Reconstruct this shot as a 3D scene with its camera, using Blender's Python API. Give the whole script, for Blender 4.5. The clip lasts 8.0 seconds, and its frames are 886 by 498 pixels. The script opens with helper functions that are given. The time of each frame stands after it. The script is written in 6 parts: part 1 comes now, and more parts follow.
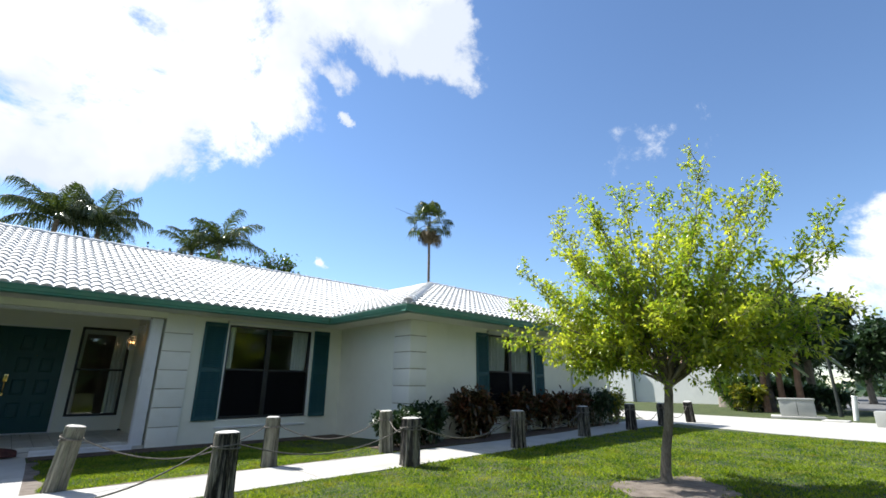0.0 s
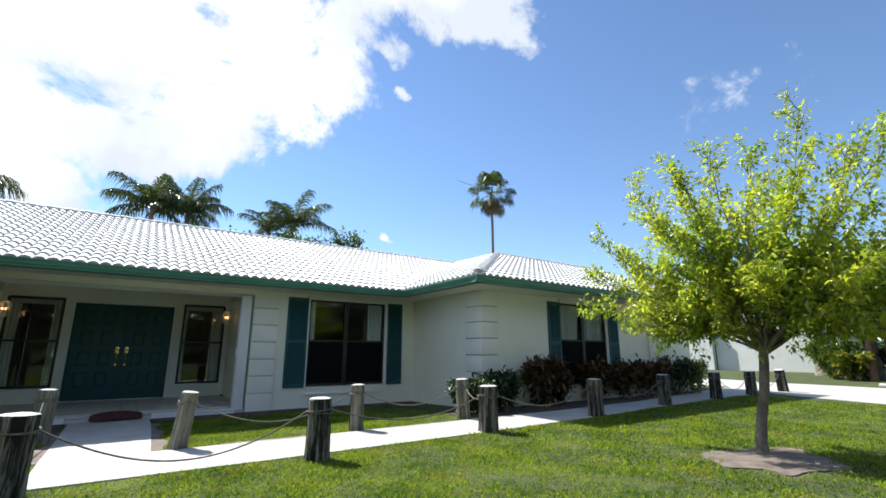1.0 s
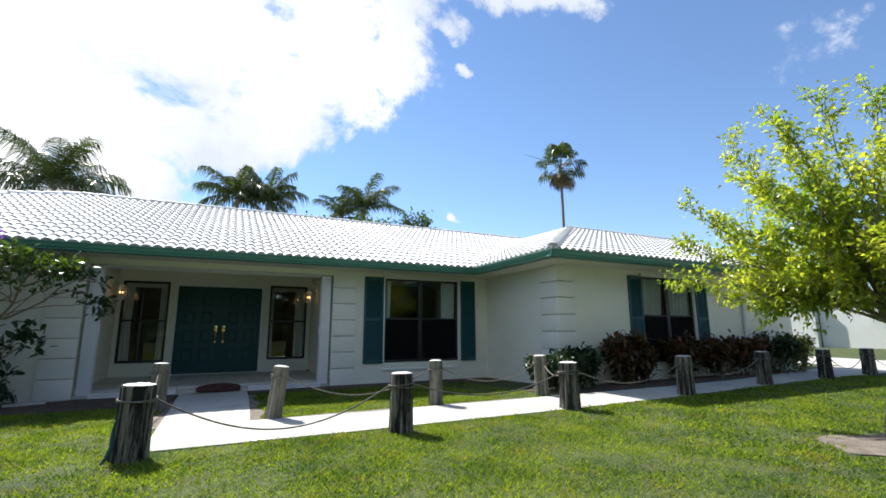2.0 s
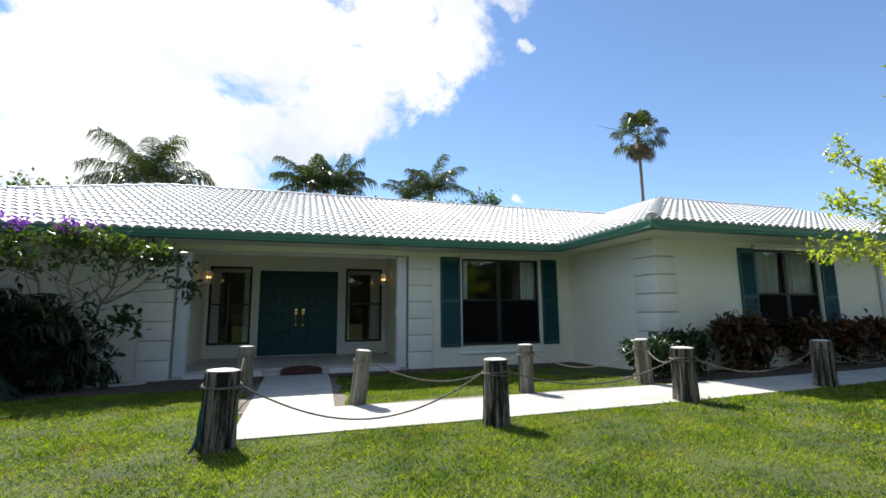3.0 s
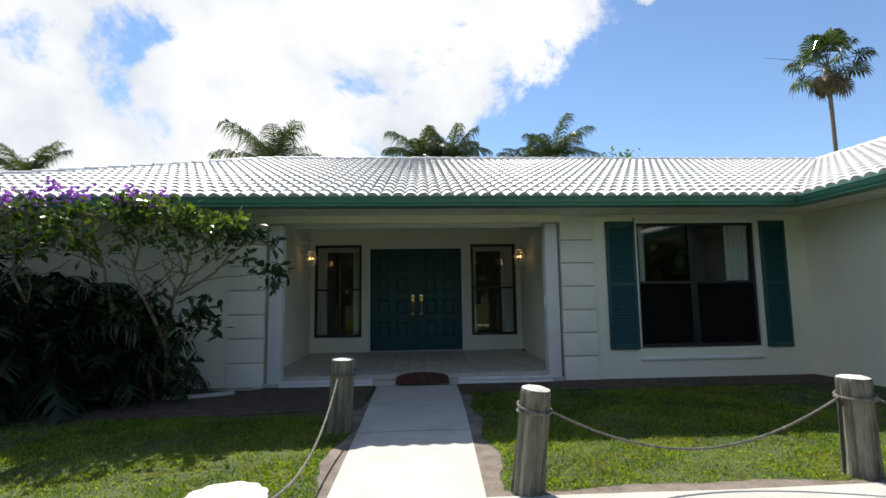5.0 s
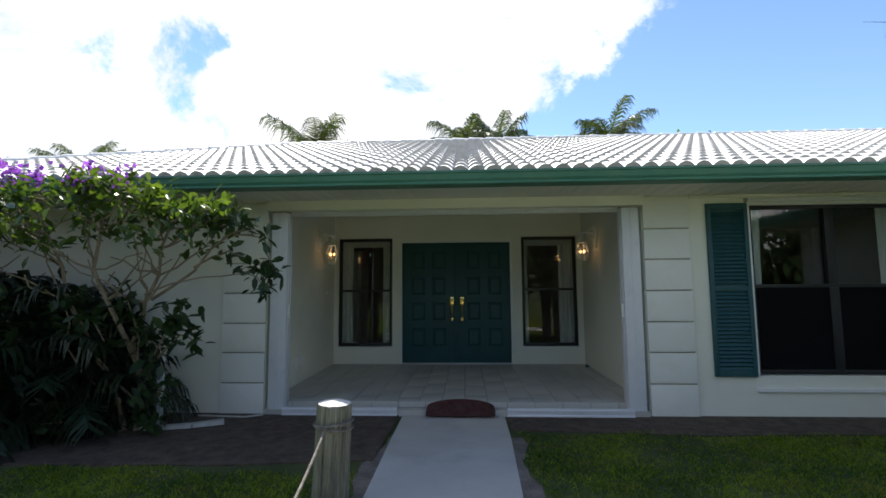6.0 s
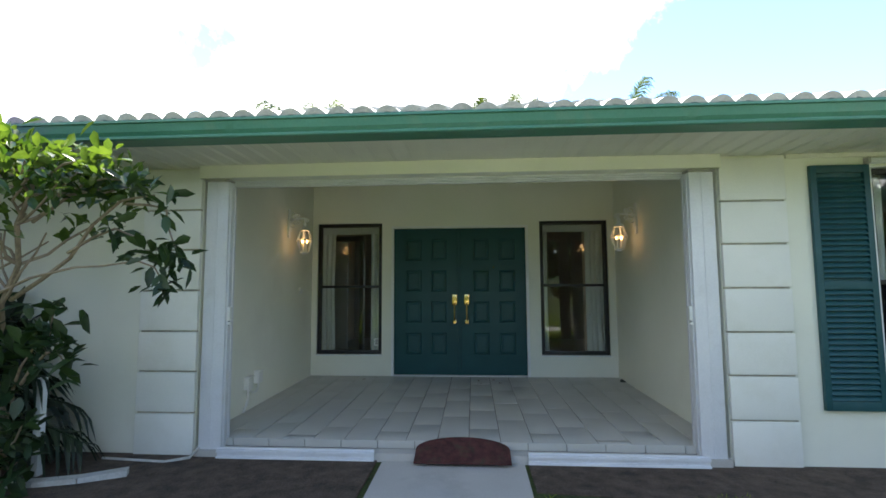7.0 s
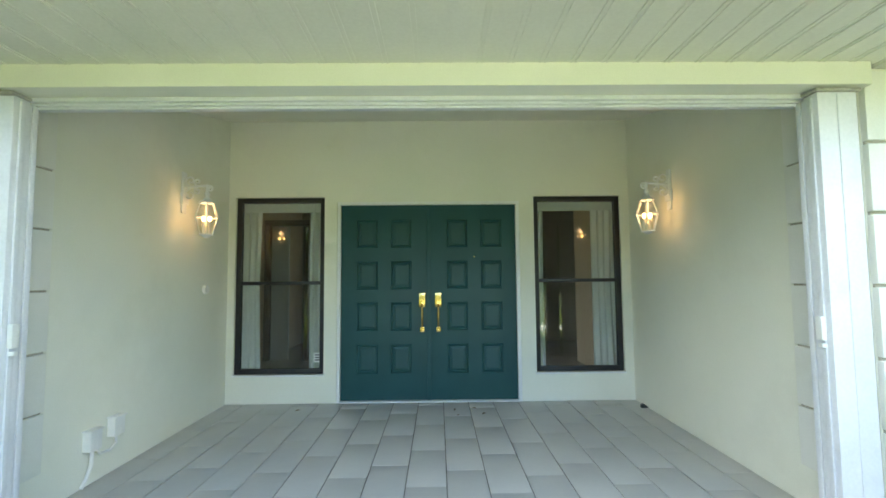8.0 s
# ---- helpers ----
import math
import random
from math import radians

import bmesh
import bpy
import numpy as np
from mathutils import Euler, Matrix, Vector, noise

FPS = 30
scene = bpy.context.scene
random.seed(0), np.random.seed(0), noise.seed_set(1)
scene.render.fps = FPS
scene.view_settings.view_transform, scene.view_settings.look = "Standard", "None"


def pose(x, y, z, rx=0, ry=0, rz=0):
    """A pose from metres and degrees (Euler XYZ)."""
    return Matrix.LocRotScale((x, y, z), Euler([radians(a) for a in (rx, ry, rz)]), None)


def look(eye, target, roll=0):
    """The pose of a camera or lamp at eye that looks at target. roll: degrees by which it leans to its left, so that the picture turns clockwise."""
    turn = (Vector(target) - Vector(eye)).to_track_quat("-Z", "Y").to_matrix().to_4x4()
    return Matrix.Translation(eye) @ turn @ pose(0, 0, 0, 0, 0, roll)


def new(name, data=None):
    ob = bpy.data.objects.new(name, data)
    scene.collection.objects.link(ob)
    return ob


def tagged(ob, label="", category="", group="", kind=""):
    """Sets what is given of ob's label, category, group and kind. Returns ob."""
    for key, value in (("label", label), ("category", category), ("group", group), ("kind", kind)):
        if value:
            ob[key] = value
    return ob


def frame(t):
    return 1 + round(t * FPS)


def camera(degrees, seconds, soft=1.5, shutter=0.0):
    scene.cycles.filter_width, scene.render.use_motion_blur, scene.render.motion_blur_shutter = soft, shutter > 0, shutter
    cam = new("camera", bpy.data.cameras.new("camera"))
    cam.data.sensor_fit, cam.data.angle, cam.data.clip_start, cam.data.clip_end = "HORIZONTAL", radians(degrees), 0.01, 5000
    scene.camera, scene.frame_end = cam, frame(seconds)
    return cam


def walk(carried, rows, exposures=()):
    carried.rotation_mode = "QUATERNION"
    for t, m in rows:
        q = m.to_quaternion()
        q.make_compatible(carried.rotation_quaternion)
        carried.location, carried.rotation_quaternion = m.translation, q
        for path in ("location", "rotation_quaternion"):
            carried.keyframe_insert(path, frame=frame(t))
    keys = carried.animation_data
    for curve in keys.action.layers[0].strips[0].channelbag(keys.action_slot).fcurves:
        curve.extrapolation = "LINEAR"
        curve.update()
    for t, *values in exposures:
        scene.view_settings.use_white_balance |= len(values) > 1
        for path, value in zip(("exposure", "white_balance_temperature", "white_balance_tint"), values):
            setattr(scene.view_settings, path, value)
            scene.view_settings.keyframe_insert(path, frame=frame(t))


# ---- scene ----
cam = camera(88.7, 8.0, soft=1.6)
PATH = [
    (0, (0.239, 0.081, 1.04), (1.533, 1.495, 1.611), 0.5),
    (0.5, (0.215, 0.104, 1.032), (1.415, 1.622, 1.536), 0.3),
    (1, (0.156, 0.151, 1.039), (1.256, 1.76, 1.486), 0.1),
    (1.5, (0.152, 0.189, 1.027), (1.134, 1.885, 1.427), -0.0),
    (3, (0.134, 0.9, 1.006), (0.722, 2.791, 1.289), -0.5),
    (3.5, (0.153, 1.45, 1.04), (0.614, 3.381, 1.29), -0.5),
    (4, (0.148, 2.061, 1.094), (0.481, 4.021, 1.313), -0.8),
    (4.5, (0.129, 2.76, 1.158), (0.353, 4.738, 1.354), -0.8),
    (5, (0.142, 3.473, 1.173), (0.248, 5.461, 1.368), -0.8),
    (6.5, (0.279, 5.63, 1.295), (0.144, 7.618, 1.466), -0.3),
    (7, (0.27, 6.341, 1.28), (0.139, 8.33, 1.441), -0.3),
    (7.5, (0.194, 7.127, 1.278), (0.14, 9.12, 1.429), -0.3),
    (8, (0.179, 7.925, 1.298), (0.201, 9.921, 1.431), -0.5),
]
EXPOSURES = [(0, 0.84, 6250, 10), (4.0, 0.76, 6500, 10), (5.0, 0.70, 6550, 10), (6.5, 1.55, 6550, 12), (7.0, 2.2, 6550, 9), (7.5, 2.84, 6550, 4), (8.0, 3.62, 6750, 4)]
walk(cam, [(t, look(eye, target, roll)) for t, eye, target, roll in PATH], EXPOSURES)

# ---- world, sun ----
SUN_WAY = Vector((-0.25, 0.82, 1.0)).normalized()
world = bpy.data.worlds.new("sky")
scene.world = world
world.use_nodes = True
wn, wl = world.node_tree.nodes, world.node_tree.links
wn.clear()


def wnode(kind, **values):
    n = wn.new(kind)
    for key, value in values.items():
        n.inputs[key].default_value = value
    return n


def wmath(op, a, b=None, clamp=False):
    n = wn.new("ShaderNodeMath")
    n.operation, n.use_clamp = op, clamp
    for i, v in enumerate((a, b)):
        if v is None:
            continue
        if isinstance(v, (int, float)):
            n.inputs[i].default_value = v
        else:
            wl.new(v, n.inputs[i])
    return n.outputs[0]


sky = wn.new("ShaderNodeTexSky")
sky.sky_type, sky.sun_disc = "NISHITA", False
sky.sun_elevation = math.asin(SUN_WAY.z)
sky.sun_rotation = math.atan2(SUN_WAY.x, SUN_WAY.y)
sky.air_density, sky.dust_density, sky.ozone_density = 1.0, 0.0, 4.0
coord = wn.new("ShaderNodeTexCoord")
way = coord.outputs["Generated"]
# cloud banks: direction, half width in degrees, softness in degrees, weight
BANKS = [
    ((-0.165, 0.77, 0.616), 17, 13, 1.0), ((-0.12, 0.66, 0.76), 23, 15, 1.0), ((0.09, 0.861, 0.50), 6, 8, 0.95), ((0.19, 0.80, 0.56), 5.5, 8, 0.92), ((-0.016, 0.906, 0.423), 4, 7, 0.85),
    ((0.24, 0.85, 0.47), 1.5, 6, 0.82), ((0.42, 0.575, 0.70), 5, 8, 0.9), ((0.54, 0.545, 0.64), 2.0, 6, 0.84), ((-0.55, 0.72, 0.40), 18, 14, 1.0), ((-0.36, 0.89, 0.28), 14, 9, 0.9), ((-0.43, 0.83, 0.35), 5, 8, 1.2),
    ((0.366, 0.714, 0.597), 0.6, 4.2, 0.80), ((0.407, 0.748, 0.524), 0.1, 1.7, 0.74), ((0.824, 0.342, 0.451), 1.6, 5, 0.58), ((0.854, 0.257, 0.452), 1.8, 6, 0.60),
    ((0.99, 0.10, 0.12), 4, 5, 0.85), ((0.99, -0.1, 0.16), 7, 8, 0.85), ((0.431, 0.869, 0.241), 0.1, 1.8, 0.72), ((-0.7, -0.5, 0.45), 20, 20, 0.8), ((0.5, -0.8, 0.3), 18, 20, 0.75),
]
# thin places in the banks where the blue shows through
GAPS = [((-0.483, 0.75, 0.452), 0.8, 3.5, 0.19), ((-0.607, 0.697, 0.381), 0.8, 3.5, 0.19), ((-0.583, 0.735, 0.345), 0.5, 3, 0.18), ((-0.30, 0.86, 0.41), 0.3, 3, 0.28), ((0.02, 0.80, 0.60), 0.5, 4, 0.24), ((0.17, 0.88, 0.44), 0.3, 2.6, 0.26), ((-0.06, 0.93, 0.28), 0.5, 4, 0.20)]
ragged = wnode("ShaderNodeTexNoise", Scale=9.0, Detail=6.0, Roughness=0.65)
wl.new(way, ragged.inputs["Vector"])
centred = wn.new("ShaderNodeVectorMath")
centred.operation = "SUBTRACT"
wl.new(ragged.outputs["Color"], centred.inputs[0])
centred.inputs[1].default_value = (0.5, 0.5, 0.5)
pushed = wn.new("ShaderNodeVectorMath")
pushed.operation = "MULTIPLY_ADD"
wl.new(centred.outputs[0], pushed.inputs[0])
pushed.inputs[1].default_value = (0.13, 0.13, 0.09)
wl.new(way, pushed.inputs[2])
unit = wn.new("ShaderNodeVectorMath")
unit.operation = "NORMALIZE"
wl.new(pushed.outputs[0], unit.inputs[0])
total = None
for where, half, soft_edge, weight in BANKS + [(w, h, e, -d) for w, h, e, d in GAPS]:
    dot = wn.new("ShaderNodeVectorMath")
    dot.operation = "DOT_PRODUCT"
    wl.new(unit.outputs[0], dot.inputs[0])
    dot.inputs[1].default_value = Vector(where).normalized()
    angle = wmath("ARCCOSINE", dot.outputs["Value"])
    ramp = wn.new("ShaderNodeMapRange")
    ramp.interpolation_type = "SMOOTHSTEP"
    wl.new(angle, ramp.inputs[0])
    ramp.inputs[1].default_value, ramp.inputs[2].default_value = radians(half), radians(half + soft_edge)
    ramp.inputs[3].default_value, ramp.inputs[4].default_value = weight, 0.0
    total = ramp.outputs[0] if total is None else wmath("MAXIMUM" if weight > 0 else "ADD", total, ramp.outputs[0])
puffs = wnode("ShaderNodeTexNoise", Scale=4.2, Detail=10.0, Roughness=0.66, Distortion=0.35)
wl.new(way, puffs.inputs["Vector"])
billow = wnode("ShaderNodeTexNoise", Scale=2.6, Detail=5.0, Roughness=0.55)
wl.new(way, billow.inputs["Vector"])
field = wmath("ADD", wmath("MULTIPLY", puffs.outputs[0], 1.15), wmath("MULTIPLY", total, 0.50))
cover = wn.new("ShaderNodeMapRange")
cover.interpolation_type = "SMOOTHSTEP"
wl.new(field, cover.inputs[0])
cover.inputs[1].default_value, cover.inputs[2].default_value = 0.845, 1.01
shade = wn.new("ShaderNodeMapRange")
wl.new(billow.outputs[0], shade.inputs[0])
shade.inputs[1].default_value, shade.inputs[2].default_value = 0.42, 0.60
tone = wn.new("ShaderNodeMix")
tone.data_type = "RGBA"
wl.new(shade.outputs[0], tone.inputs[0])
tone.inputs[6].default_value, tone.inputs[7].default_value = (0.66, 0.70, 0.76, 1), (1.0, 1.0, 1.0, 1)
blue = wnode("ShaderNodeBackground", Strength=0.098)
vivid = wnode("ShaderNodeHueSaturation", Saturation=1.0, Value=1.06)
wl.new(sky.outputs[0], vivid.inputs["Color"])
wl.new(vivid.outputs[0], blue.inputs[0])
white = wnode("ShaderNodeBackground", Strength=0.72)
wl.new(tone.outputs[2], white.inputs[0])
mixed = wn.new("ShaderNodeMixShader")
wl.new(cover.outputs[0], mixed.inputs[0])
wl.new(blue.outputs[0], mixed.inputs[1])
wl.new(white.outputs[0], mixed.inputs[2])
wl.new(mixed.outputs[0], wn.new("ShaderNodeOutputWorld").inputs[0])

sun = new("sun", bpy.data.lights.new("sun", "SUN"))
sun.data.energy, sun.data.angle, sun.data.color = 5.0, radians(0.53), (1.0, 0.955, 0.87)
sun.matrix_world = look(SUN_WAY * 50, (0, 0, 0))

# ---- materials ----
def material(name, dark, light, rough=0.7, scale=6.0, grain=60.0, bump=0.15, metal=0.0, stretch=(1, 1, 1), spread=0.0, stain=None,
             island=0.0, depth=0.01, sheen=0.0, through_light=None, low=0.35, high=0.65):
    """A surface whose colour runs from dark to light over a coarse and a fine noise, with bump."""
    m = bpy.data.materials.new(name)
    m.use_nodes = True
    n, l = m.node_tree.nodes, m.node_tree.links
    bsdf = n["Principled BSDF"]
    tc = n.new("ShaderNodeTexCoord")
    mp = n.new("ShaderNodeMapping")
    mp.inputs["Scale"].default_value = stretch
    l.new(tc.outputs["Object"], mp.inputs[0])
    info = n.new("ShaderNodeObjectInfo")
    if spread:
        off = n.new("ShaderNodeVectorMath")
        off.operation = "ADD"
        wide = n.new("ShaderNodeMath")
        wide.operation = "MULTIPLY"
        wide.inputs[1].default_value = 37.0
        l.new(info.outputs["Random"], wide.inputs[0])
        l.new(mp.outputs[0], off.inputs[0])
        l.new(wide.outputs[0], off.inputs[1])
        vec = off.outputs[0]
    else:
        vec = mp.outputs[0]
    big = n.new("ShaderNodeTexNoise")
    big.inputs["Scale"].default_value, big.inputs["Detail"].default_value = scale, 5
    fine = n.new("ShaderNodeTexNoise")
    fine.inputs["Scale"].default_value, fine.inputs["Detail"].default_value = grain, 4
    l.new(vec, big.inputs["Vector"])
    l.new(vec, fine.inputs["Vector"])
    mixf = n.new("ShaderNodeMix")
    mixf.inputs[0].default_value = 0.4
    l.new(big.outputs[0], mixf.inputs[2])
    l.new(fine.outputs[0], mixf.inputs[3])
    fac = mixf.outputs[0]
    rng = n.new("ShaderNodeMapRange")
    rng.inputs[1].default_value, rng.inputs[2].default_value = low, high
    l.new(fac, rng.inputs[0])
    fac = rng.outputs[0]
    if spread or island:
        source = info.outputs["Random"]
        if island:
            source = n.new("ShaderNodeNewGeometry").outputs["Random Per Island"]
        mul = n.new("ShaderNodeMath")
        mul.operation = "MULTIPLY_ADD"
        mul.inputs[1].default_value, mul.inputs[2].default_value = 2 * (spread or island), -(spread or island)
        l.new(source, mul.inputs[0])
        add = n.new("ShaderNodeMath")
        add.operation, add.use_clamp = "ADD", True
        l.new(fac, add.inputs[0])
        l.new(mul.outputs[0], add.inputs[1])
        fac = add.outputs[0]
    col = n.new("ShaderNodeMix")
    col.data_type = "RGBA"
    l.new(fac, col.inputs[0])
    col.inputs[6].default_value, col.inputs[7].default_value = (*dark, 1), (*light, 1)
    out = col.outputs[2]
    if stain:
        colour, amount, size = stain
        blot = n.new("ShaderNodeTexNoise")
        blot.inputs["Scale"].default_value, blot.inputs["Detail"].default_value, blot.inputs["Roughness"].default_value = size, 6, 0.65
        l.new(vec, blot.inputs["Vector"])
        br = n.new("ShaderNodeMapRange")
        br.inputs[1].default_value, br.inputs[2].default_value, br.inputs[4].default_value = 0.52, 0.72, amount
        l.new(blot.outputs[0], br.inputs[0])
        st = n.new("ShaderNodeMix")
        st.data_type = "RGBA"
        l.new(br.outputs[0], st.inputs[0])
        l.new(out, st.inputs[6])
        st.inputs[7].default_value = (*colour, 1)
        out = st.outputs[2]
    l.new(out, bsdf.inputs["Base Color"])
    bsdf.inputs["Roughness"].default_value, bsdf.inputs["Metallic"].default_value = rough, metal
    if bump:
        bp = n.new("ShaderNodeBump")
        bp.inputs["Strength"].default_value, bp.inputs["Distance"].default_value = bump, depth
        l.new(mixf.outputs[0], bp.inputs["Height"])
        l.new(bp.outputs[0], bsdf.inputs["Normal"])
    if through_light:
        tr = n.new("ShaderNodeBsdfTranslucent")
        tint = n.new("ShaderNodeMix")
        tint.data_type, tint.blend_type = "RGBA", "MULTIPLY"
        tint.inputs[0].default_value = 1.0
        l.new(out, tint.inputs[6])
        tint.inputs[7].default_value = (*through_light[1], 1)
        l.new(tint.outputs[2], tr.inputs[0])
        ms = n.new("ShaderNodeMixShader")
        ms.inputs[0].default_value = through_light[0]
        l.new(bsdf.outputs[0], ms.inputs[1])
        l.new(tr.outputs[0], ms.inputs[2])
        l.new(ms.outputs[0], n["Material Output"].inputs[0])
    return m


def glass(name, tint=(0.8, 0.85, 0.85), gloss=0.0):
    m = bpy.data.materials.new(name)
    m.use_nodes = True
    n, l = m.node_tree.nodes, m.node_tree.links
    n.remove(n["Principled BSDF"])
    clear, shine, edge, power, fres, ms = (n.new(k) for k in ("ShaderNodeBsdfTransparent", "ShaderNodeBsdfGlossy", "ShaderNodeLayerWeight", "ShaderNodeMath", "ShaderNodeMath", "ShaderNodeMixShader"))
    clear.inputs[0].default_value = (*tint, 1)
    shine.inputs["Roughness"].default_value = gloss
    edge.inputs["Blend"].default_value = 0.5
    power.operation, fres.operation = "POWER", "MULTIPLY_ADD"
    power.inputs[1].default_value, fres.inputs[1].default_value, fres.inputs[2].default_value = 4.5, 0.9, 0.045
    l.new(edge.outputs["Facing"], power.inputs[0])
    l.new(power.outputs[0], fres.inputs[0])
    l.new(fres.outputs[0], ms.inputs[0])
    l.new(clear.outputs[0], ms.inputs[1])
    l.new(shine.outputs[0], ms.inputs[2])
    l.new(ms.outputs[0], n["Material Output"].inputs[0])
    return m


def screen(name, colour, open_share):
    m = bpy.data.materials.new(name)
    m.use_nodes = True
    n, l = m.node_tree.nodes, m.node_tree.links
    n["Principled BSDF"].inputs["Base Color"].default_value = (*colour, 1)
    n["Principled BSDF"].inputs["Roughness"].default_value = 0.9
    n["Principled BSDF"].inputs["Specular IOR Level"].default_value = 0.15
    clear, ms = n.new("ShaderNodeBsdfTransparent"), n.new("ShaderNodeMixShader")
    ms.inputs[0].default_value = open_share
    l.new(n["Principled BSDF"].outputs[0], ms.inputs[1])
    l.new(clear.outputs[0], ms.inputs[2])
    l.new(ms.outputs[0], n["Material Output"].inputs[0])
    return m


def glow(name, colour, strength):
    m = bpy.data.materials.new(name)
    m.use_nodes = True
    b = m.node_tree.nodes["Principled BSDF"]
    b.inputs["Emission Color"].default_value, b.inputs["Emission Strength"].default_value = (*colour, 1), strength
    return m


M_STUCCO = material("painted_stucco", (0.72, 0.735, 0.635), (0.80, 0.81, 0.715), 0.85, 0.9, 160, 0.35, stain=((0.60, 0.60, 0.50), 0.28, 1.3), depth=0.004)
M_QUOIN = material("painted_quoin", (0.72, 0.735, 0.68), (0.80, 0.805, 0.755), 0.8, 1.4, 140, 0.25, spread=0.12, stain=((0.58, 0.58, 0.47), 0.3, 2.2), depth=0.003)
M_TRIM = material("white_trim", (0.74, 0.76, 0.76), (0.83, 0.84, 0.83), 0.45, 3, 90, 0.06, stain=((0.5, 0.5, 0.47), 0.15, 4))
M_SOFFIT = material("vinyl_soffit", (0.66, 0.66, 0.58), (0.74, 0.74, 0.66), 0.55, 2, 60, 0.05)
M_ROOF = material("white_tile", (0.66, 0.66, 0.65), (0.80, 0.80, 0.79), 0.6, 2.2, 80, 0.25, spread=0.12, stain=((0.42, 0.41, 0.38), 0.3, 4.0), depth=0.004)
M_ROOFJ = material("white_tile_far", (0.66, 0.66, 0.65), (0.80, 0.80, 0.79), 0.6, 2.2, 80, 0.25, island=0.12, stain=((0.42, 0.41, 0.38), 0.3, 4.0), depth=0.004)
# grey that puts the shade on the tiles' front lips into their colour
M_TILEEND = material("shaded_tile_end", (0.40, 0.39, 0.37), (0.60, 0.585, 0.56), 0.85, 6, 80, 0.3, spread=0.15)
M_MORTAR = material("grey_mortar", (0.30, 0.29, 0.27), (0.52, 0.50, 0.47), 0.9, 14, 90, 0.5)
M_GUTTER = material("green_gutter", (0.055, 0.195, 0.138), (0.082, 0.245, 0.178), 0.42, 2, 60, 0.05, stain=((0.16, 0.22, 0.15), 0.35, 5))
M_TEAL = material("teal_paint", (0.010, 0.060, 0.066), (0.014, 0.076, 0.084), 0.5, 3, 70, 0.08)
M_SHUTTER = material("shutter_paint", (0.010, 0.065, 0.078), (0.018, 0.09, 0.105), 0.5, 4, 70, 0.1, stain=((0.06, 0.13, 0.14), 0.3, 7))
M_BLACK = material("black_frame", (0.012, 0.012, 0.014), (0.022, 0.022, 0.025), 0.4, 5, 60, 0.05)
M_GLASS = glass("window_glass", (0.84, 0.87, 0.86))
M_LAMPGLASS = glass("lantern_glass", (0.98, 0.98, 0.97), 0.02)
M_SCREEN = screen("insect_screen", (0.006, 0.006, 0.007), 0.2)
M_CURTAIN = material("curtain_cloth", (0.74, 0.74, 0.72), (0.85, 0.85, 0.82), 0.9, 3, 200, 0.2, through_light=(0.1, (1, 1, 0.95)))
M_ROOM = material("room_paint", (0.46, 0.33, 0.22), (0.54, 0.40, 0.28), 0.85, 2, 60, 0.05)
M_ROOMDARK = material("brown_wallpaper", (0.27, 0.21, 0.165), (0.35, 0.275, 0.22), 0.85, 2, 60, 0.05)
M_ROOMFLOOR = material("room_floor", (0.2, 0.15, 0.1), (0.32, 0.26, 0.19), 0.4, 5, 60, 0.05)
M_WOOD = material("dark_wood", (0.05, 0.025, 0.014), (0.11, 0.055, 0.03), 0.5, 5, 60, 0.1, stretch=(6, 6, 1))
M_BRASS = material("polished_brass", (0.72, 0.48, 0.16), (0.85, 0.6, 0.24), 0.18, 8, 60, 0.02, metal=1.0)
M_TILE = material("porch_tile", (0.44, 0.44, 0.41), (0.47, 0.47, 0.435), 0.42, 3, 50, 0.06, spread=0.012, stain=((0.36, 0.355, 0.32), 0.2, 4))
M_GROUT = material("dark_grout", (0.11, 0.105, 0.09), (0.25, 0.235, 0.21), 0.95, 10, 90, 0.3)
M_CONCRETE = material("pale_concrete", (0.40, 0.385, 0.35), (0.51, 0.495, 0.46), 0.85, 1.6, 120, 0.35, stain=((0.27, 0.255, 0.22), 0.45, 1.8), depth=0.004)
M_ALU = material("white_aluminium", (0.64, 0.66, 0.685), (0.73, 0.745, 0.77), 0.35, 3, 60, 0.03, metal=0.0, stain=((0.45, 0.45, 0.44), 0.25, 7))
M_MAT = material("red_doormat", (0.03, 0.008, 0.008), (0.105, 0.034, 0.03), 0.95, 18, 220, 0.6, stain=((0.04, 0.06, 0.03), 0.5, 11))
M_SOIL = material("mulch_soil", (0.035, 0.025, 0.018), (0.12, 0.085, 0.06), 0.95, 9, 70, 0.9, depth=0.03, stain=((0.17, 0.13, 0.10), 0.4, 14))
M_SAND = material("sandy_soil", (0.10, 0.08, 0.065), (0.24, 0.20, 0.165), 0.95, 7, 70, 0.8, depth=0.025, stain=((0.10, 0.075, 0.05), 0.6, 9))
M_GRASS = material("lawn_ground", (0.024, 0.042, 0.008), (0.070, 0.092, 0.018), 0.95, 1.6, 45, 0.9, depth=0.03, stain=((0.10, 0.078, 0.035), 0.6, 2.3))
M_BLADE = material("grass_blade", (0.036, 0.10, 0.006), (0.25, 0.33, 0.027), 0.85, 1.6, 14, 0.0, island=0.6, stain=((0.33, 0.25, 0.075), 0.55, 2.6), through_light=(0.5, (1.5, 1.45, 0.4)))
M_ROAD = material("asphalt", (0.11, 0.11, 0.11), (0.17, 0.17, 0.165), 0.9, 4, 120, 0.4)
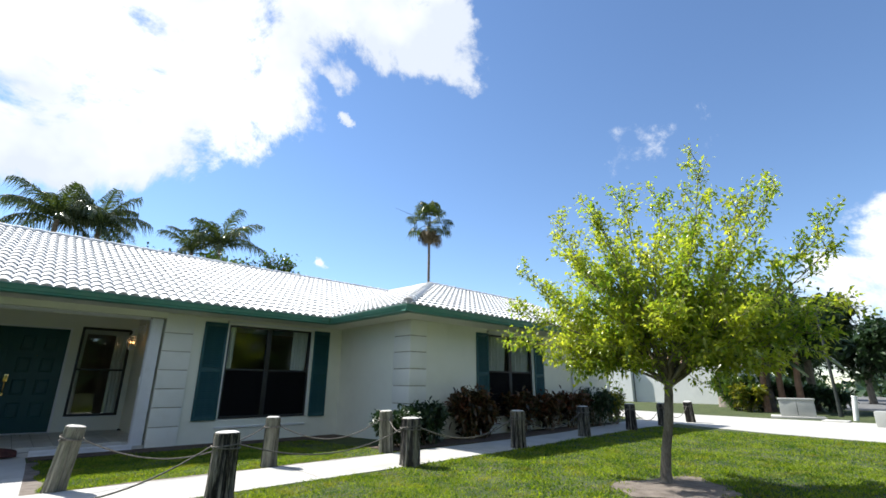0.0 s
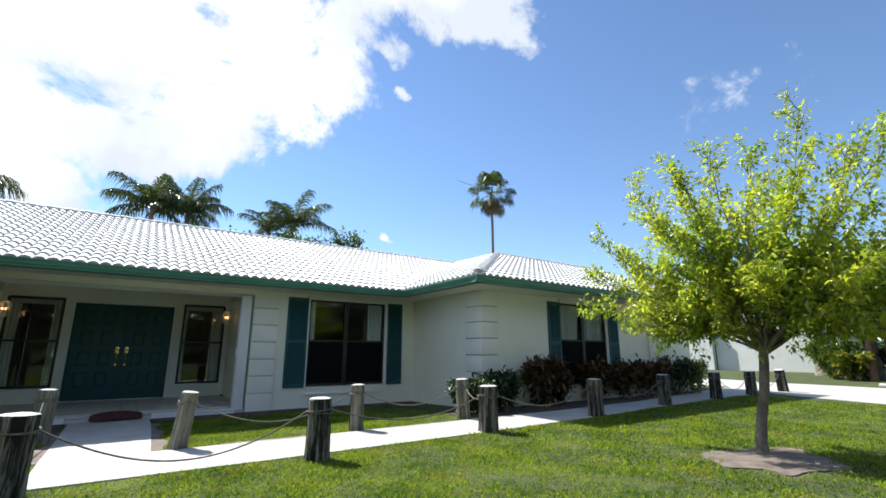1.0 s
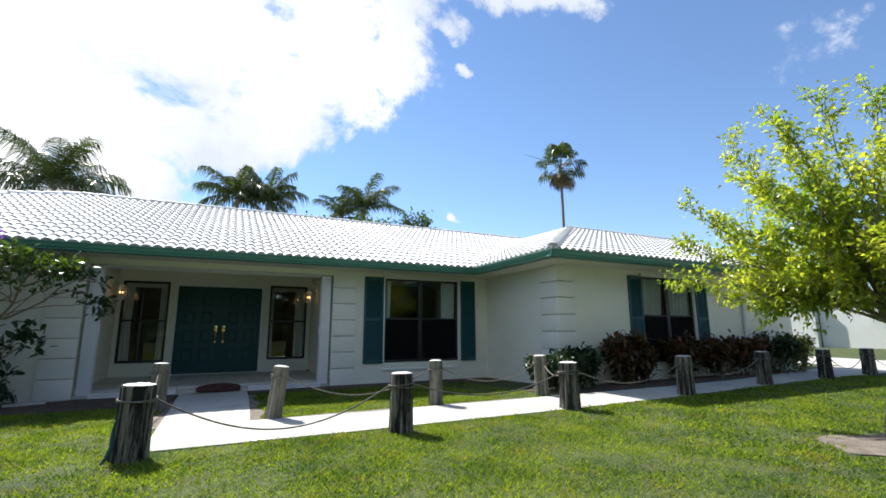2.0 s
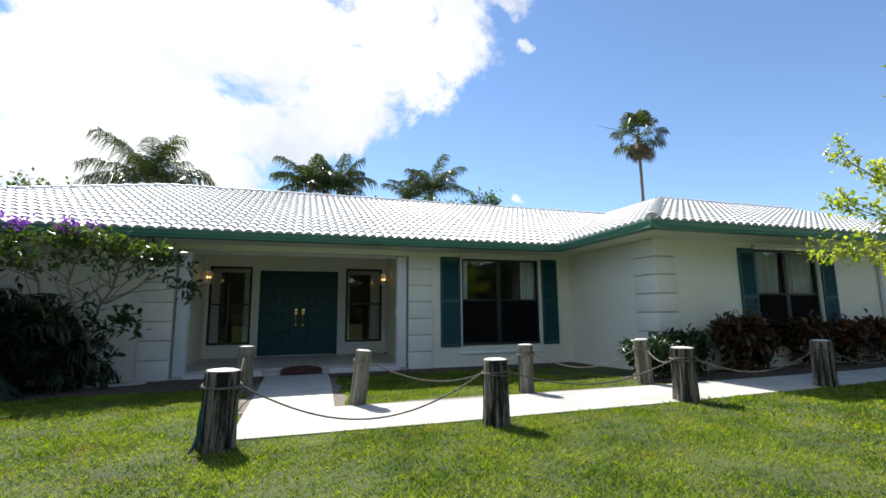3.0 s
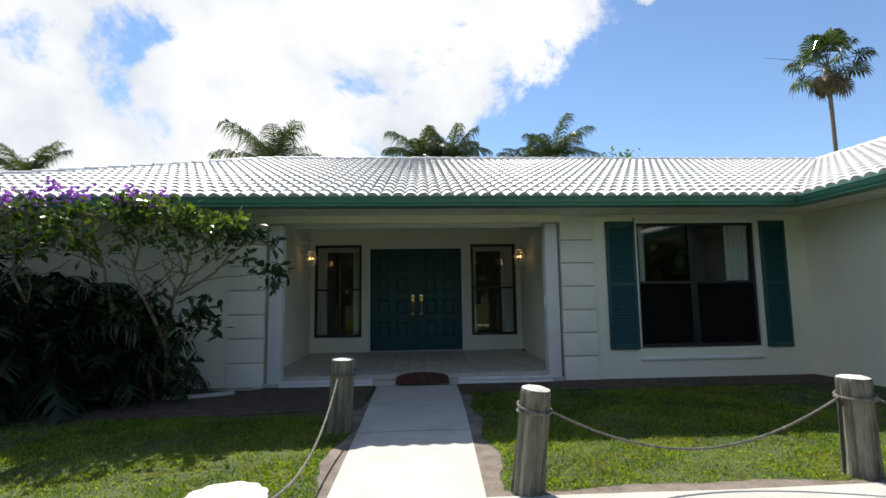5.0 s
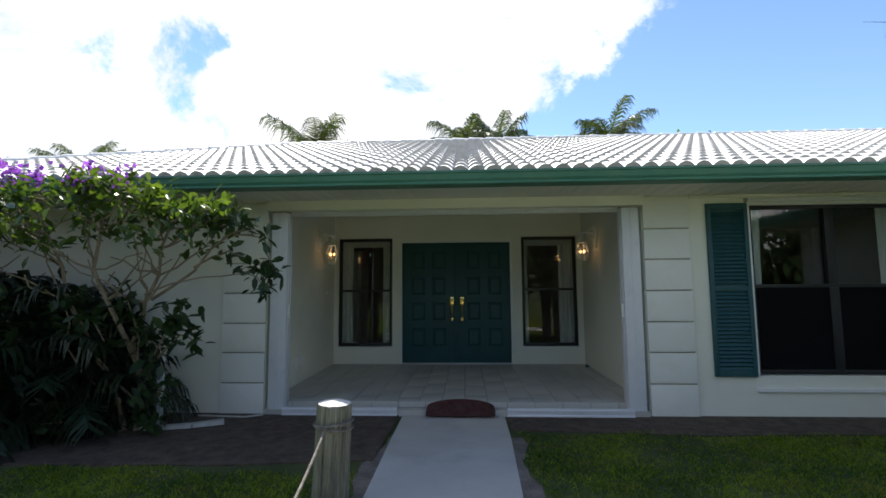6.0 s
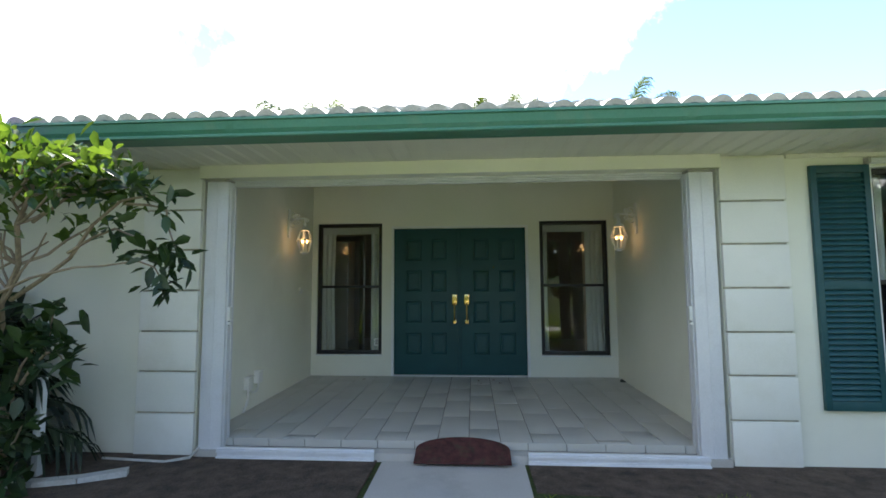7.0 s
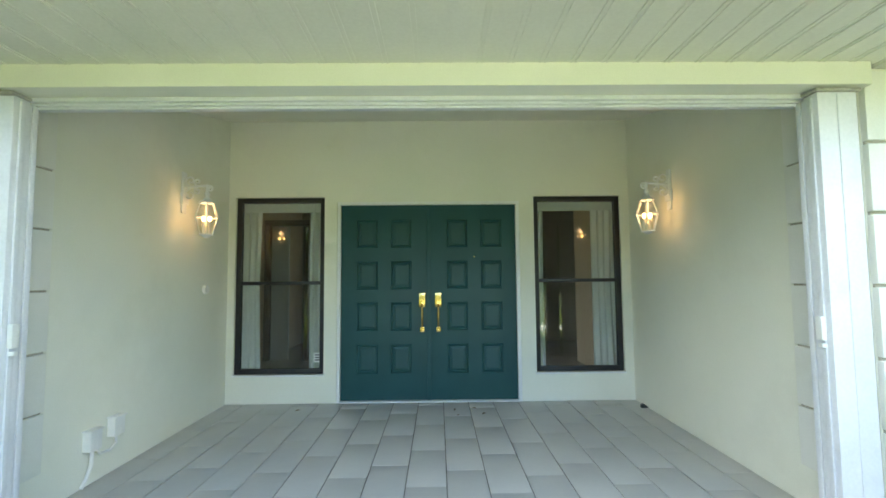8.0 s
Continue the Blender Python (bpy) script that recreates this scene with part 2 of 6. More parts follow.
M_PILING = material("weathered_piling", (0.010, 0.008, 0.007), (0.30, 0.27, 0.22), 0.9, 2.6, 22, 0.8, stretch=(8, 8, 0.45), spread=0.08, depth=0.025, low=0.47, high=0.60)
M_PILING_PALE = material("pale_piling", (0.035, 0.034, 0.024), (0.33, 0.32, 0.25), 0.9, 2.4, 24, 0.7, stretch=(8, 8, 0.45), spread=0.1, depth=0.02, stain=((0.12, 0.16, 0.08), 0.45, 3))
M_CAP = material("piling_top", (0.48, 0.46, 0.42), (0.75, 0.73, 0.69), 0.85, 9, 60, 0.5, spread=0.1, stain=((0.28, 0.25, 0.2), 0.5, 10))
M_ROPE = material("old_rope", (0.085, 0.075, 0.065), (0.24, 0.22, 0.19), 0.95, 30, 180, 0.7, depth=0.004)
M_BARK = material("grey_bark", (0.09, 0.075, 0.06), (0.27, 0.235, 0.19), 0.9, 8, 60, 0.7, stretch=(1, 1, 0.35), depth=0.012, stain=((0.36, 0.35, 0.30), 0.4, 6))
M_BRANCH = material("pale_branch", (0.15, 0.11, 0.075), (0.36, 0.29, 0.21), 0.85, 8, 60, 0.5, stretch=(1, 1, 0.4))
M_PALMBARK = material("palm_bark", (0.13, 0.10, 0.075), (0.30, 0.25, 0.2), 0.95, 3, 20, 0.7, stretch=(1, 1, 5), depth=0.03)
LEAF_LIGHT = (0.45, (1.5, 1.6, 0.55))
M_LEAF = material("tree_leaf", (0.13, 0.225, 0.034), (0.46, 0.47, 0.09), 0.30, 1.2, 20, 0.0, island=0.42, stain=((0.30, 0.26, 0.05), 0.35, 1.5), through_light=(0.55, (1.65, 1.7, 0.55)))
# leaf colour with the deep shade by the west wall mixed in
M_SHADELEAF = material("shade_toned_leaf", (0.007, 0.018, 0.007), (0.022, 0.042, 0.015), 0.5, 2, 20, 0.0, island=0.35, through_light=(0.15, (1.3, 1.5, 0.6)))
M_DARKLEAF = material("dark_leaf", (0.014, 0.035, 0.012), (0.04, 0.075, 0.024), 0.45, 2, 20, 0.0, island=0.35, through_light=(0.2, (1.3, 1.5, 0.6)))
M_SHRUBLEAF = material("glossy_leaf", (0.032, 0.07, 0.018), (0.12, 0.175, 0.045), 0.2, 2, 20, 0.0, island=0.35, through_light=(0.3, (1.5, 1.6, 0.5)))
M_CROTON = material("croton_leaf", (0.018, 0.028, 0.010), (0.12, 0.062, 0.022), 0.32, 3, 20, 0.0, island=0.5, stain=((0.30, 0.055, 0.03), 0.6, 5), through_light=(0.25, (1.5, 1.2, 0.6)))
M_YELLOWLEAF = material("variegated_leaf", (0.05, 0.09, 0.015), (0.30, 0.27, 0.03), 0.35, 2.2, 20, 0.0, island=0.4, through_light=LEAF_LIGHT)
M_PALMLEAF = material("palm_leaf", (0.030, 0.055, 0.028), (0.115, 0.14, 0.065), 0.2, 0.8, 14, 0.0, island=0.35, through_light=(0.25, (1.4, 1.5, 0.5)))
M_REDBARK = material("reddish_bark", (0.13, 0.07, 0.045), (0.30, 0.18, 0.12), 0.85, 3, 40, 0.4)
M_DEADLEAF = material("dead_palm_leaf", (0.12, 0.085, 0.045), (0.25, 0.185, 0.10), 0.8, 2, 20, 0.0, island=0.3)
M_PETAL = material("purple_petal", (0.15, 0.045, 0.28), (0.30, 0.115, 0.48), 0.6, 5, 30, 0.0, island=0.35, through_light=(0.4, (1.3, 1.0, 1.4)))
M_JOINT = material("stained_joint", (0.30, 0.28, 0.22), (0.50, 0.48, 0.41), 0.95, 8, 60, 0.2)
M_STONE = material("edging_stone", (0.38, 0.37, 0.34), (0.58, 0.57, 0.53), 0.9, 8, 80, 0.4)
M_GREYBOX = material("grey_box_paint", (0.34, 0.35, 0.32), (0.43, 0.44, 0.41), 0.55, 3, 60, 0.05, stain=((0.25, 0.25, 0.22), 0.4, 3))
M_DARKMETAL = material("dark_metal", (0.02, 0.025, 0.022), (0.04, 0.045, 0.04), 0.45, 5, 60, 0.05)
M_WHITEWALL = material("garden_wall_paint", (0.66, 0.68, 0.66), (0.78, 0.79, 0.77), 0.9, 0.5, 60, 0.1, stain=((0.5, 0.52, 0.5), 0.3, 0.6))
M_TERRACOTTA = material("terracotta", (0.22, 0.12, 0.09), (0.34, 0.21, 0.16), 0.85, 2, 30, 0.3)
M_CARPAINT = material("car_paint", (0.75, 0.76, 0.77), (0.82, 0.82, 0.83), 0.2, 2, 30, 0.0)
M_RUBBER = material("rubber", (0.015, 0.015, 0.015), (0.03, 0.03, 0.03), 0.85, 8, 60, 0.1)
M_BULB = glow("lamp_bulb", (1.0, 0.50, 0.17), 3)
M_PLASTIC = material("white_plastic", (0.72, 0.73, 0.70), (0.8, 0.81, 0.78), 0.4, 4, 60, 0.03)
M_PRINT = material("grey_print", (0.10, 0.10, 0.11), (0.18, 0.18, 0.2), 0.6, 5, 60, 0.0)


# ---- mesh helpers ----
def box(bm, lo, hi, bevel=0.0):
    m = Matrix.LocRotScale(((lo[0] + hi[0]) / 2, (lo[1] + hi[1]) / 2, (lo[2] + hi[2]) / 2), None, (hi[0] - lo[0], hi[1] - lo[1], hi[2] - lo[2]))
    made = bmesh.ops.create_cube(bm, size=1, matrix=m)["verts"]
    if bevel:
        edges = {e for v in made for e in v.link_edges}
        bmesh.ops.bevel(bm, geom=list(edges), offset=bevel, segments=2, affect="EDGES", profile=0.6)
    return made


def cyl(bm, base, top, r0, r1=None, segs=14):
    a, b = Vector(base), Vector(top)
    turn = (b - a).to_track_quat("Z", "Y").to_matrix().to_4x4()
    m = Matrix.Translation((a + b) / 2) @ turn
    return bmesh.ops.create_cone(bm, cap_ends=True, segments=segs, radius1=r0, radius2=r0 if r1 is None else r1, depth=(b - a).length, matrix=m)["verts"]


def sweep(bm, points, radii, segs=7, caps=True):
    """A tube along a line of points."""
    pts = [Vector(p) for p in points]
    rings, side = [], Vector((1, 0, 0))
    for i, p in enumerate(pts):
        ahead = (pts[min(i + 1, len(pts) - 1)] - pts[max(i - 1, 0)])
        ahead = ahead.normalized() if ahead.length > 1e-9 else Vector((0, 0, 1))
        if abs(side.dot(ahead)) > 0.95:
            side = Vector((0, 1, 0)) if abs(ahead.y) < 0.9 else Vector((0, 0, 1))
        side = (side - ahead * side.dot(ahead)).normalized()
        other = ahead.cross(side)
        r = radii[i] if isinstance(radii, (list, tuple)) else radii
        rings.append([bm.verts.new(p + r * (math.cos(a) * side + math.sin(a) * other)) for a in (2 * math.pi * k / segs for k in range(segs))])
    for a, b in zip(rings, rings[1:]):
        for k in range(segs):
            bm.faces.new((a[k], a[(k + 1) % segs], b[(k + 1) % segs], b[k]))
    if caps:
        bm.faces.new(rings[0][::-1])
        bm.faces.new(rings[-1])


def smooth(mesh, angle=40):
    mesh.polygons.foreach_set("use_smooth", [True] * len(mesh.polygons))
    mesh.set_sharp_from_angle(angle=radians(angle))


def part(name, bm, mat, parent=None, label="", soft_angle=40):
    """Links a bmesh as one mesh object."""
    mesh = bpy.data.meshes.new(name)
    bmesh.ops.recalc_face_normals(bm, faces=bm.faces)
    bm.to_mesh(mesh)
    bm.free()
    mesh.materials.append(mat)
    if soft_angle:
        smooth(mesh, soft_angle)
    ob = new(name, mesh)
    if parent:
        ob.parent = parent
    if label:
        ob["label"] = label
    return ob


def shared(name, mesh, parent, m):
    """Another object on a mesh that exists."""
    ob = new(name, mesh)
    ob.parent = parent
    ob.matrix_basis = m
    return ob


def thing(name, label, category, at=(0, 0, 0), group="", kind="", rz=0.0):
    e = new(name)
    e.empty_display_size = 0.1
    e.matrix_basis = pose(*at, 0, 0, rz)
    return tagged(e, label, category, group, kind)


def boxes(name, mat, parent, *ranges, bevel=0.0, label=""):
    bm = bmesh.new()
    for lo, hi in ranges:
        box(bm, lo, hi, bevel)
    return part(name, bm, mat, parent, label)


def raw(name, verts, faces, mat, parent=None, label="", flat=True):
    """A mesh from arrays: verts (n, 3), faces (m, 3 or 4)."""
    verts, faces = np.asarray(verts, np.float32), np.asarray(faces, np.int32)
    mesh = bpy.data.meshes.new(name)
    k = faces.shape[1]
    mesh.vertices.add(len(verts))
    mesh.vertices.foreach_set("co", verts.ravel())
    mesh.loops.add(faces.size)
    mesh.loops.foreach_set("vertex_index", faces.ravel())
    mesh.polygons.add(len(faces))
    mesh.polygons.foreach_set("loop_start", np.arange(0, faces.size, k, dtype=np.int32))
    mesh.update(calc_edges=True)
    mesh.materials.append(mat)
    if not flat:
        mesh.polygons.foreach_set("use_smooth", [True] * len(mesh.polygons))
    ob = new(name, mesh)
    if parent:
        ob.parent = parent
    if label:
        ob["label"] = label
    return ob


def fine_leaves(name, places, ways, length, width, mat, parent=None, rng=None, label="", droop=0.1, vary=0.35):
    """Broad leaves with a folded midrib and a rounded outline, eight points each."""
    places, ways = np.asarray(places, float), np.asarray(ways, float)
    n = len(places)
    ways = ways / np.maximum(np.linalg.norm(ways, axis=1, keepdims=True), 1e-6)
    side = np.cross(ways, rng.normal(size=(n, 3)) * 0.5 + (0, 0, 1.0))
    side /= np.maximum(np.linalg.norm(side, axis=1, keepdims=True), 1e-6)
    nrm = np.cross(side, ways)
    s = 1 + vary * rng.uniform(-1, 1, size=(n, 1))
    L, W, down = length * s, width * s, np.array((0, 0, 1.0))
    pts = [places]
    for u, w in ((0.34, 0.40), (0.68, 0.46)):
        mid = places + ways * L * u - down * L * droop * u * u
        pts += [mid + side * W * w + nrm * W * 0.16, mid, mid - side * W * w + nrm * W * 0.16]
    pts.append(places + ways * L - down * L * droop)
    v = np.stack(pts, 1).reshape(-1, 3)
    f = np.array([[0, 2, 1], [0, 3, 2], [1, 2, 5], [1, 5, 4], [2, 3, 6], [2, 6, 5], [4, 5, 7], [5, 6, 7]])
    return raw(name, v, ((np.arange(n) * 8)[:, None, None] + f).reshape(-1, 3), mat, parent, label, flat=False)


def leaves(name, places, ways, length, width, mat, parent=None, rng=None, label="", droop=0.25, vary=0.4):
    """Leaves as folded blades: places (n, 3), ways (n, 3); each six points and four triangles."""
    rng = rng or np.random.default_rng(1)
    places, ways = np.asarray(places, float), np.asarray(ways, float)
    n = len(places)
    ways = ways / np.maximum(np.linalg.norm(ways, axis=1, keepdims=True), 1e-6)
    up = rng.normal(size=(n, 3)) * 0.5 + (0, 0, 1.0)
    side = np.cross(ways, up)
    side /= np.maximum(np.linalg.norm(side, axis=1, keepdims=True), 1e-6)
    nrm = np.cross(side, ways)
    s = (1 + vary * rng.uniform(-1, 1, size=(n, 1)))
    L, W = length * s, width * s
    a = places
    b1 = a + ways * L * 0.45 + side * W * 0.5 + nrm * W * 0.15
    b2 = a + ways * L * 0.45 - side * W * 0.5 + nrm * W * 0.15
    c = a + ways * L * 0.5
    tip = a + ways * L - np.array((0, 0, 1.0)) * L * droop
    v = np.stack([a, b1, c, b2, tip], 1).reshape(-1, 3)
    base = (np.arange(n) * 5)[:, None, None]
    f = (base + np.array([[0, 2, 1], [0, 3, 2], [1, 2, 4], [2, 3, 4]])).reshape(-1, 3)
    return raw(name, v, f, mat, parent, label)

# ---- ground ----
def ground_z(x, y):
    """The lawn falls a little towards the house."""
    s = np.clip((np.asarray(y, float) - 6.2) / 3.4, 0, 1)
    near = np.clip((np.asarray(x, float) + 12) / 3, 0, 1) * np.clip((16 - np.asarray(x, float)) / 3, 0, 1)
    return -0.10 * s * near


def build_ground():
    xs = np.unique(np.concatenate([-np.geomspace(12, 900, 16), np.arange(-12, 24.1, 0.3), np.geomspace(24, 900, 18)]))
    ys = np.unique(np.concatenate([-np.geomspace(6, 900, 16), np.arange(-6, 16.1, 0.3), np.geomspace(16, 900, 16)]))
    gx, gy = np.meshgrid(xs, ys)
    z = ground_z(gx, gy)
    v = np.stack([gx, gy, z], -1).reshape(-1, 3)
    w = len(xs)
    i, j = np.meshgrid(np.arange(w - 1), np.arange(len(ys) - 1))
    a = (j * w + i).ravel()
    f = np.stack([a, a + 1, a + 1 + w, a + w], 1)
    return tagged(raw("ground", v, f, M_GRASS, flat=False), "green lawn with dry yellowish patches", "lawn", kind="structure")


def slab(name, outline, thick, mat, label, category, lift=0.03, cuts=()):
    """A flat paved strip along an outline, its top just above the ground."""
    bm = bmesh.new()
    top = [bm.verts.new((x, y, float(ground_z(x, y)) + lift)) for x, y in outline]
    bot = [bm.verts.new((x, y, float(ground_z(x, y)) + lift - thick)) for x, y in outline]
    bm.faces.new(top)
    bm.faces.new(bot[::-1])
    for k in range(len(top)):
        bm.faces.new((top[k], bot[k], bot[(k + 1) % len(top)], top[(k + 1) % len(top)]))
    bmesh.ops.triangulate(bm, faces=bm.faces[:])
    return tagged(part(name, bm, mat, soft_angle=0), label, category, kind="structure")


ground = build_ground()
# walkway: cross path before the house, and the short arm up to the porch
slab("walkway", [(-0.385, 5.08), (1.5, 5.08), (4.3, 5.15), (7.0, 5.3), (9.5, 5.55), (12.0, 5.72), (14.6, 5.76),
                 (16.2, 7.4), (12.5, 6.9), (9.7, 6.4), (7.5, 6.25), (5.0, 6.2), (2.0, 6.15), (0.515, 6.17), (-0.40, 6.17)],
     0.1, M_CONCRETE, "pale worn concrete garden path", "path", lift=0.012)
slab("walkway_arm", [(-0.40, 6.172), (0.515, 6.172), (0.60, 8.0), (0.645, 9.2), (0.65, 9.98), (-0.455, 9.98), (-0.45, 9.2), (-0.42, 8.0)],
     0.1, M_CONCRETE, "pale concrete path leading to the porch", "path", lift=0.011)
slab("driveway", [(14.604, 5.76), (13.9, 4.4), (13.4, 2.9), (13.15, 1.2), (12.9, -3), (12.6, -14), (20.2, -14), (20.0, -3), (19.7, 1.7), (19.5, 4.5), (19.7, 7.0),
                  (20.6, 10.0), (22, 13), (22, 15), (16.6, 15), (16.3, 9), (16.204, 7.4)],
     0.1, M_CONCRETE, "bright concrete driveway", "driveway", lift=0.010)
slab("road", [(30, -2.0), (140, 6.0), (420, 26), (420, 33), (140, 12.5), (60, 7.5), (30, 4.0)], 0.1, M_ROAD, "grey asphalt road beyond the lawn", "road", lift=0.02)
slab("planting_bed", [(5.1, 6.42), (7.5, 6.34), (9.7, 6.5), (12.5, 7.0), (13.6, 7.2), (13.6, 7.5), (5.6, 7.5), (5.0, 7.2)], 0.06, M_SOIL, "dark mulch bed along the wall", "planting bed", lift=0.012)
slab("planting_bed_west", [(-9, 8.4), (-5.5, 8.25), (-3.2, 8.4), (-1.6, 8.45), (-0.5, 8.6), (-0.5, 10.04), (-9, 10.04)], 0.06, M_SOIL, "shaded bare earth bed under shrubs", "planting bed", lift=0.012)
slab("planting_bed_front", [(0.68, 9.5), (2.4, 9.35), (4.4, 9.45), (6.0, 9.3), (6.0, 10.04), (0.68, 10.04)], 0.06, M_SOIL, "shaded bare earth strip below the wall", "planting bed", lift=0.010)
ring = [(5.62 + (0.78 + 0.13 * math.sin(3 * a + 1) + 0.07 * math.sin(7 * a)) * math.cos(a) * 0.9, 2.30 + (0.50 + 0.1 * math.sin(4 * a)) * math.sin(a)) for a in (2 * math.pi * k / 36 for k in range(36))]
# worn soil along the edges of the paving
edge_xs = [0.56 + 0.11 * k for k in range(41)]
slab("soil_edge", [(x, 6.10) for x in edge_xs] + [(x, 6.27 + 0.045 * math.sin(5.1 * x) * math.sin(1.7 * x) + 0.012 * math.sin(23 * x)) for x in reversed(edge_xs)], 0.05, M_SAND, "bare brown soil along the path edge", "bare soil", lift=0.005)
edge_ys = [6.15 + 0.1 * k for k in range(32)]
slab("soil_edge_west", [(-0.40, y) for y in edge_ys] + [(-0.52 + 0.05 * math.sin(4.3 * y) + 0.012 * math.sin(19 * y), y) for y in reversed(edge_ys)], 0.05, M_SAND, "bare brown soil along the porch path", "bare soil", lift=0.0045)
slab("soil_edge_east", [(0.50, y) for y in edge_ys] + [(0.67 + 0.04 * math.sin(5.7 * y) + (y - 6) * 0.02 + 0.012 * math.sin(21 * y), y) for y in reversed(edge_ys)], 0.05, M_SAND, "bare brown soil along the porch path", "bare soil", lift=0.004)
slab("tree_bed", ring, 0.05, M_SAND, "bare sandy soil round the tree", "bare soil", lift=0.012)


def lawn_mask(x, y):
    """True where grass grows."""
    near_edge = np.interp(x, (-1, 1.5, 4.3, 7.0, 9.5, 12.0, 14.6), (5.08, 5.08, 5.15, 5.3, 5.55, 5.72, 5.76)) + 0.012 + 0.022 * np.sin(7.3 * x) * np.sin(2.9 * x)
    ok = ~((y > near_edge) & (y < 6.28 + 0.045 * np.sin(5.1 * x) * np.sin(1.7 * x) + np.clip(x - 9, 0, 5) * 0.15) & (x > -0.40) & (x < 16))
    ok &= ~((x > -0.53 + 0.05 * np.sin(4.3 * y)) & (x < 0.68 + 0.04 * np.sin(5.7 * y) + np.clip(y - 6, 0, 4) * 0.02) & (y > 6.0))
    ok &= ~((x > 5.0) & (y > 6.2))
    ok &= ~((x < -0.5) & (y > 8.36 + 0.10 * np.sin(x * 5) * np.sin(x * 2.3)))
    ok &= ~((x > 0.6) & (y > 9.42 + 0.08 * np.sin(x * 4)))
    ok &= ((x - 5.62) / 0.76) ** 2 + ((y - 2.30) / 0.55) ** 2 > 0.8 + 0.25 * np.sin(9 * np.arctan2(y - 2.28, x - 5.62))
    ok &= ~((x > 13.2) & (y < 5.8))
    return ok


def build_grass():
    rng = np.random.default_rng(5)
    groups = []
    for lo, hi, count, tall, wide in (((-3.2, 1.6), (4.2, 9.5), 260000, 0.025, 0.0046), ((-7.0, -0.8), (9.0, 9.5), 210000, 0.026, 0.0062), ((4.0, -2.0), (13.5, 5.8), 90000, 0.030, 0.010)):
        x, y = rng.uniform(lo[0], hi[0], count), rng.uniform(lo[1], hi[1], count)
        # uneven growth: thin, low patches and thicker tufts
        tuft = np.sin(3.1 * x + 1.7 * np.sin(2.3 * y)) * np.sin(2.7 * y + 1.3 * np.sin(1.9 * x)) + 0.6 * np.sin(11 * x + 2 * np.sin(7 * y)) * np.sin(9.5 * y)
        k = lawn_mask(x, y) & (rng.uniform(-2.2, 1.0, count) < tuft + 0.35)
        groups.append((x[k], y[k], tall * (1 + 0.22 * tuft[k]), np.full(k.sum(), wide)))
    x, y, tall, wide = (np.concatenate(g) for g in zip(*groups))
    n = len(x)
    h = tall * rng.uniform(0.5, 1.35, n)
    a = rng.uniform(0, 2 * np.pi, n)
    lean = rng.uniform(0.3, 1.7, n) * h
    b = rng.uniform(0, 2 * np.pi, n)
    z = ground_z(x, y)
    p = np.stack([x, y, z - 0.003], 1)
    s = np.stack([np.cos(a), np.sin(a), 0 * a], 1) * (wide * rng.uniform(0.6, 1.4, n))[:, None]
    tip = p + np.stack([np.cos(b) * lean, np.sin(b) * lean, h], 1)
    v = np.stack([p - s, p + s, tip], 1).reshape(-1, 3)
    f = np.arange(3 * n).reshape(-1, 3)
    return tagged(raw("grass", v, f, M_BLADE), "short mown green lawn grass", "grass", kind="stuff")


build_grass()


def crack(points, wide, name, label):
    """A thin dark crack or joint in the paving."""
    rng = random.Random(len(points))
    bm = bmesh.new()
    fine = []
    for (x0, y0), (x1, y1) in zip(points, points[1:]):
        for k in range(10):
            s = k / 10
            fine.append((x0 + (x1 - x0) * s + rng.uniform(-0.012, 0.012), y0 + (y1 - y0) * s + rng.uniform(-0.012, 0.012)))
    fine.append(points[-1])
    rows = [(bm.verts.new((x - wide, y - wide, float(ground_z(x, y)) + 0.0135)), bm.verts.new((x + wide, y + wide, float(ground_z(x, y)) + 0.0135))) if abs(points[-1][0] - points[0][0]) < 0.5 else
            (bm.verts.new((x, y - wide, float(ground_z(x, y)) + 0.0135)), bm.verts.new((x, y + wide, float(ground_z(x, y)) + 0.0135))) for x, y in fine]
    for a, b in zip(rows, rows[1:]):
        bm.faces.new((a[0], b[0], b[1], a[1]))
    return tagged(part(name, bm, M_SOIL, soft_angle=0), label, "crack", kind="structure")


crack([(0.50, 6.14), (0.2, 5.85), (-0.1, 5.6), (-0.36, 5.36)], 0.0028, "trim_crack", "thin dark crack in the concrete path")
crack([(3.05, 5.12), (3.06, 5.6), (3.04, 6.16)], 0.004, "trim_joint", "thin dark joint across the concrete path")
crack([(6.1, 5.27), (6.12, 5.8), (6.1, 6.2)], 0.004, "trim_joint_east", "thin dark joint across the concrete path")
crack([(-0.41, 7.6), (0.1, 7.62), (0.57, 7.6)], 0.004, "trim_joint_arm", "thin dark joint across the porch path")

# ---- house shell ----
FRONT, BACK, FLOOR = 10.05, 12.71, 0.03
EAVE_Z, PITCH = 2.415, 0.389
SOFFIT = 2.303


def wall(name, *ranges, label="white painted stucco house wall"):
    return tagged(boxes(name, M_STUCCO, None, *ranges), label, "wall", kind="structure")


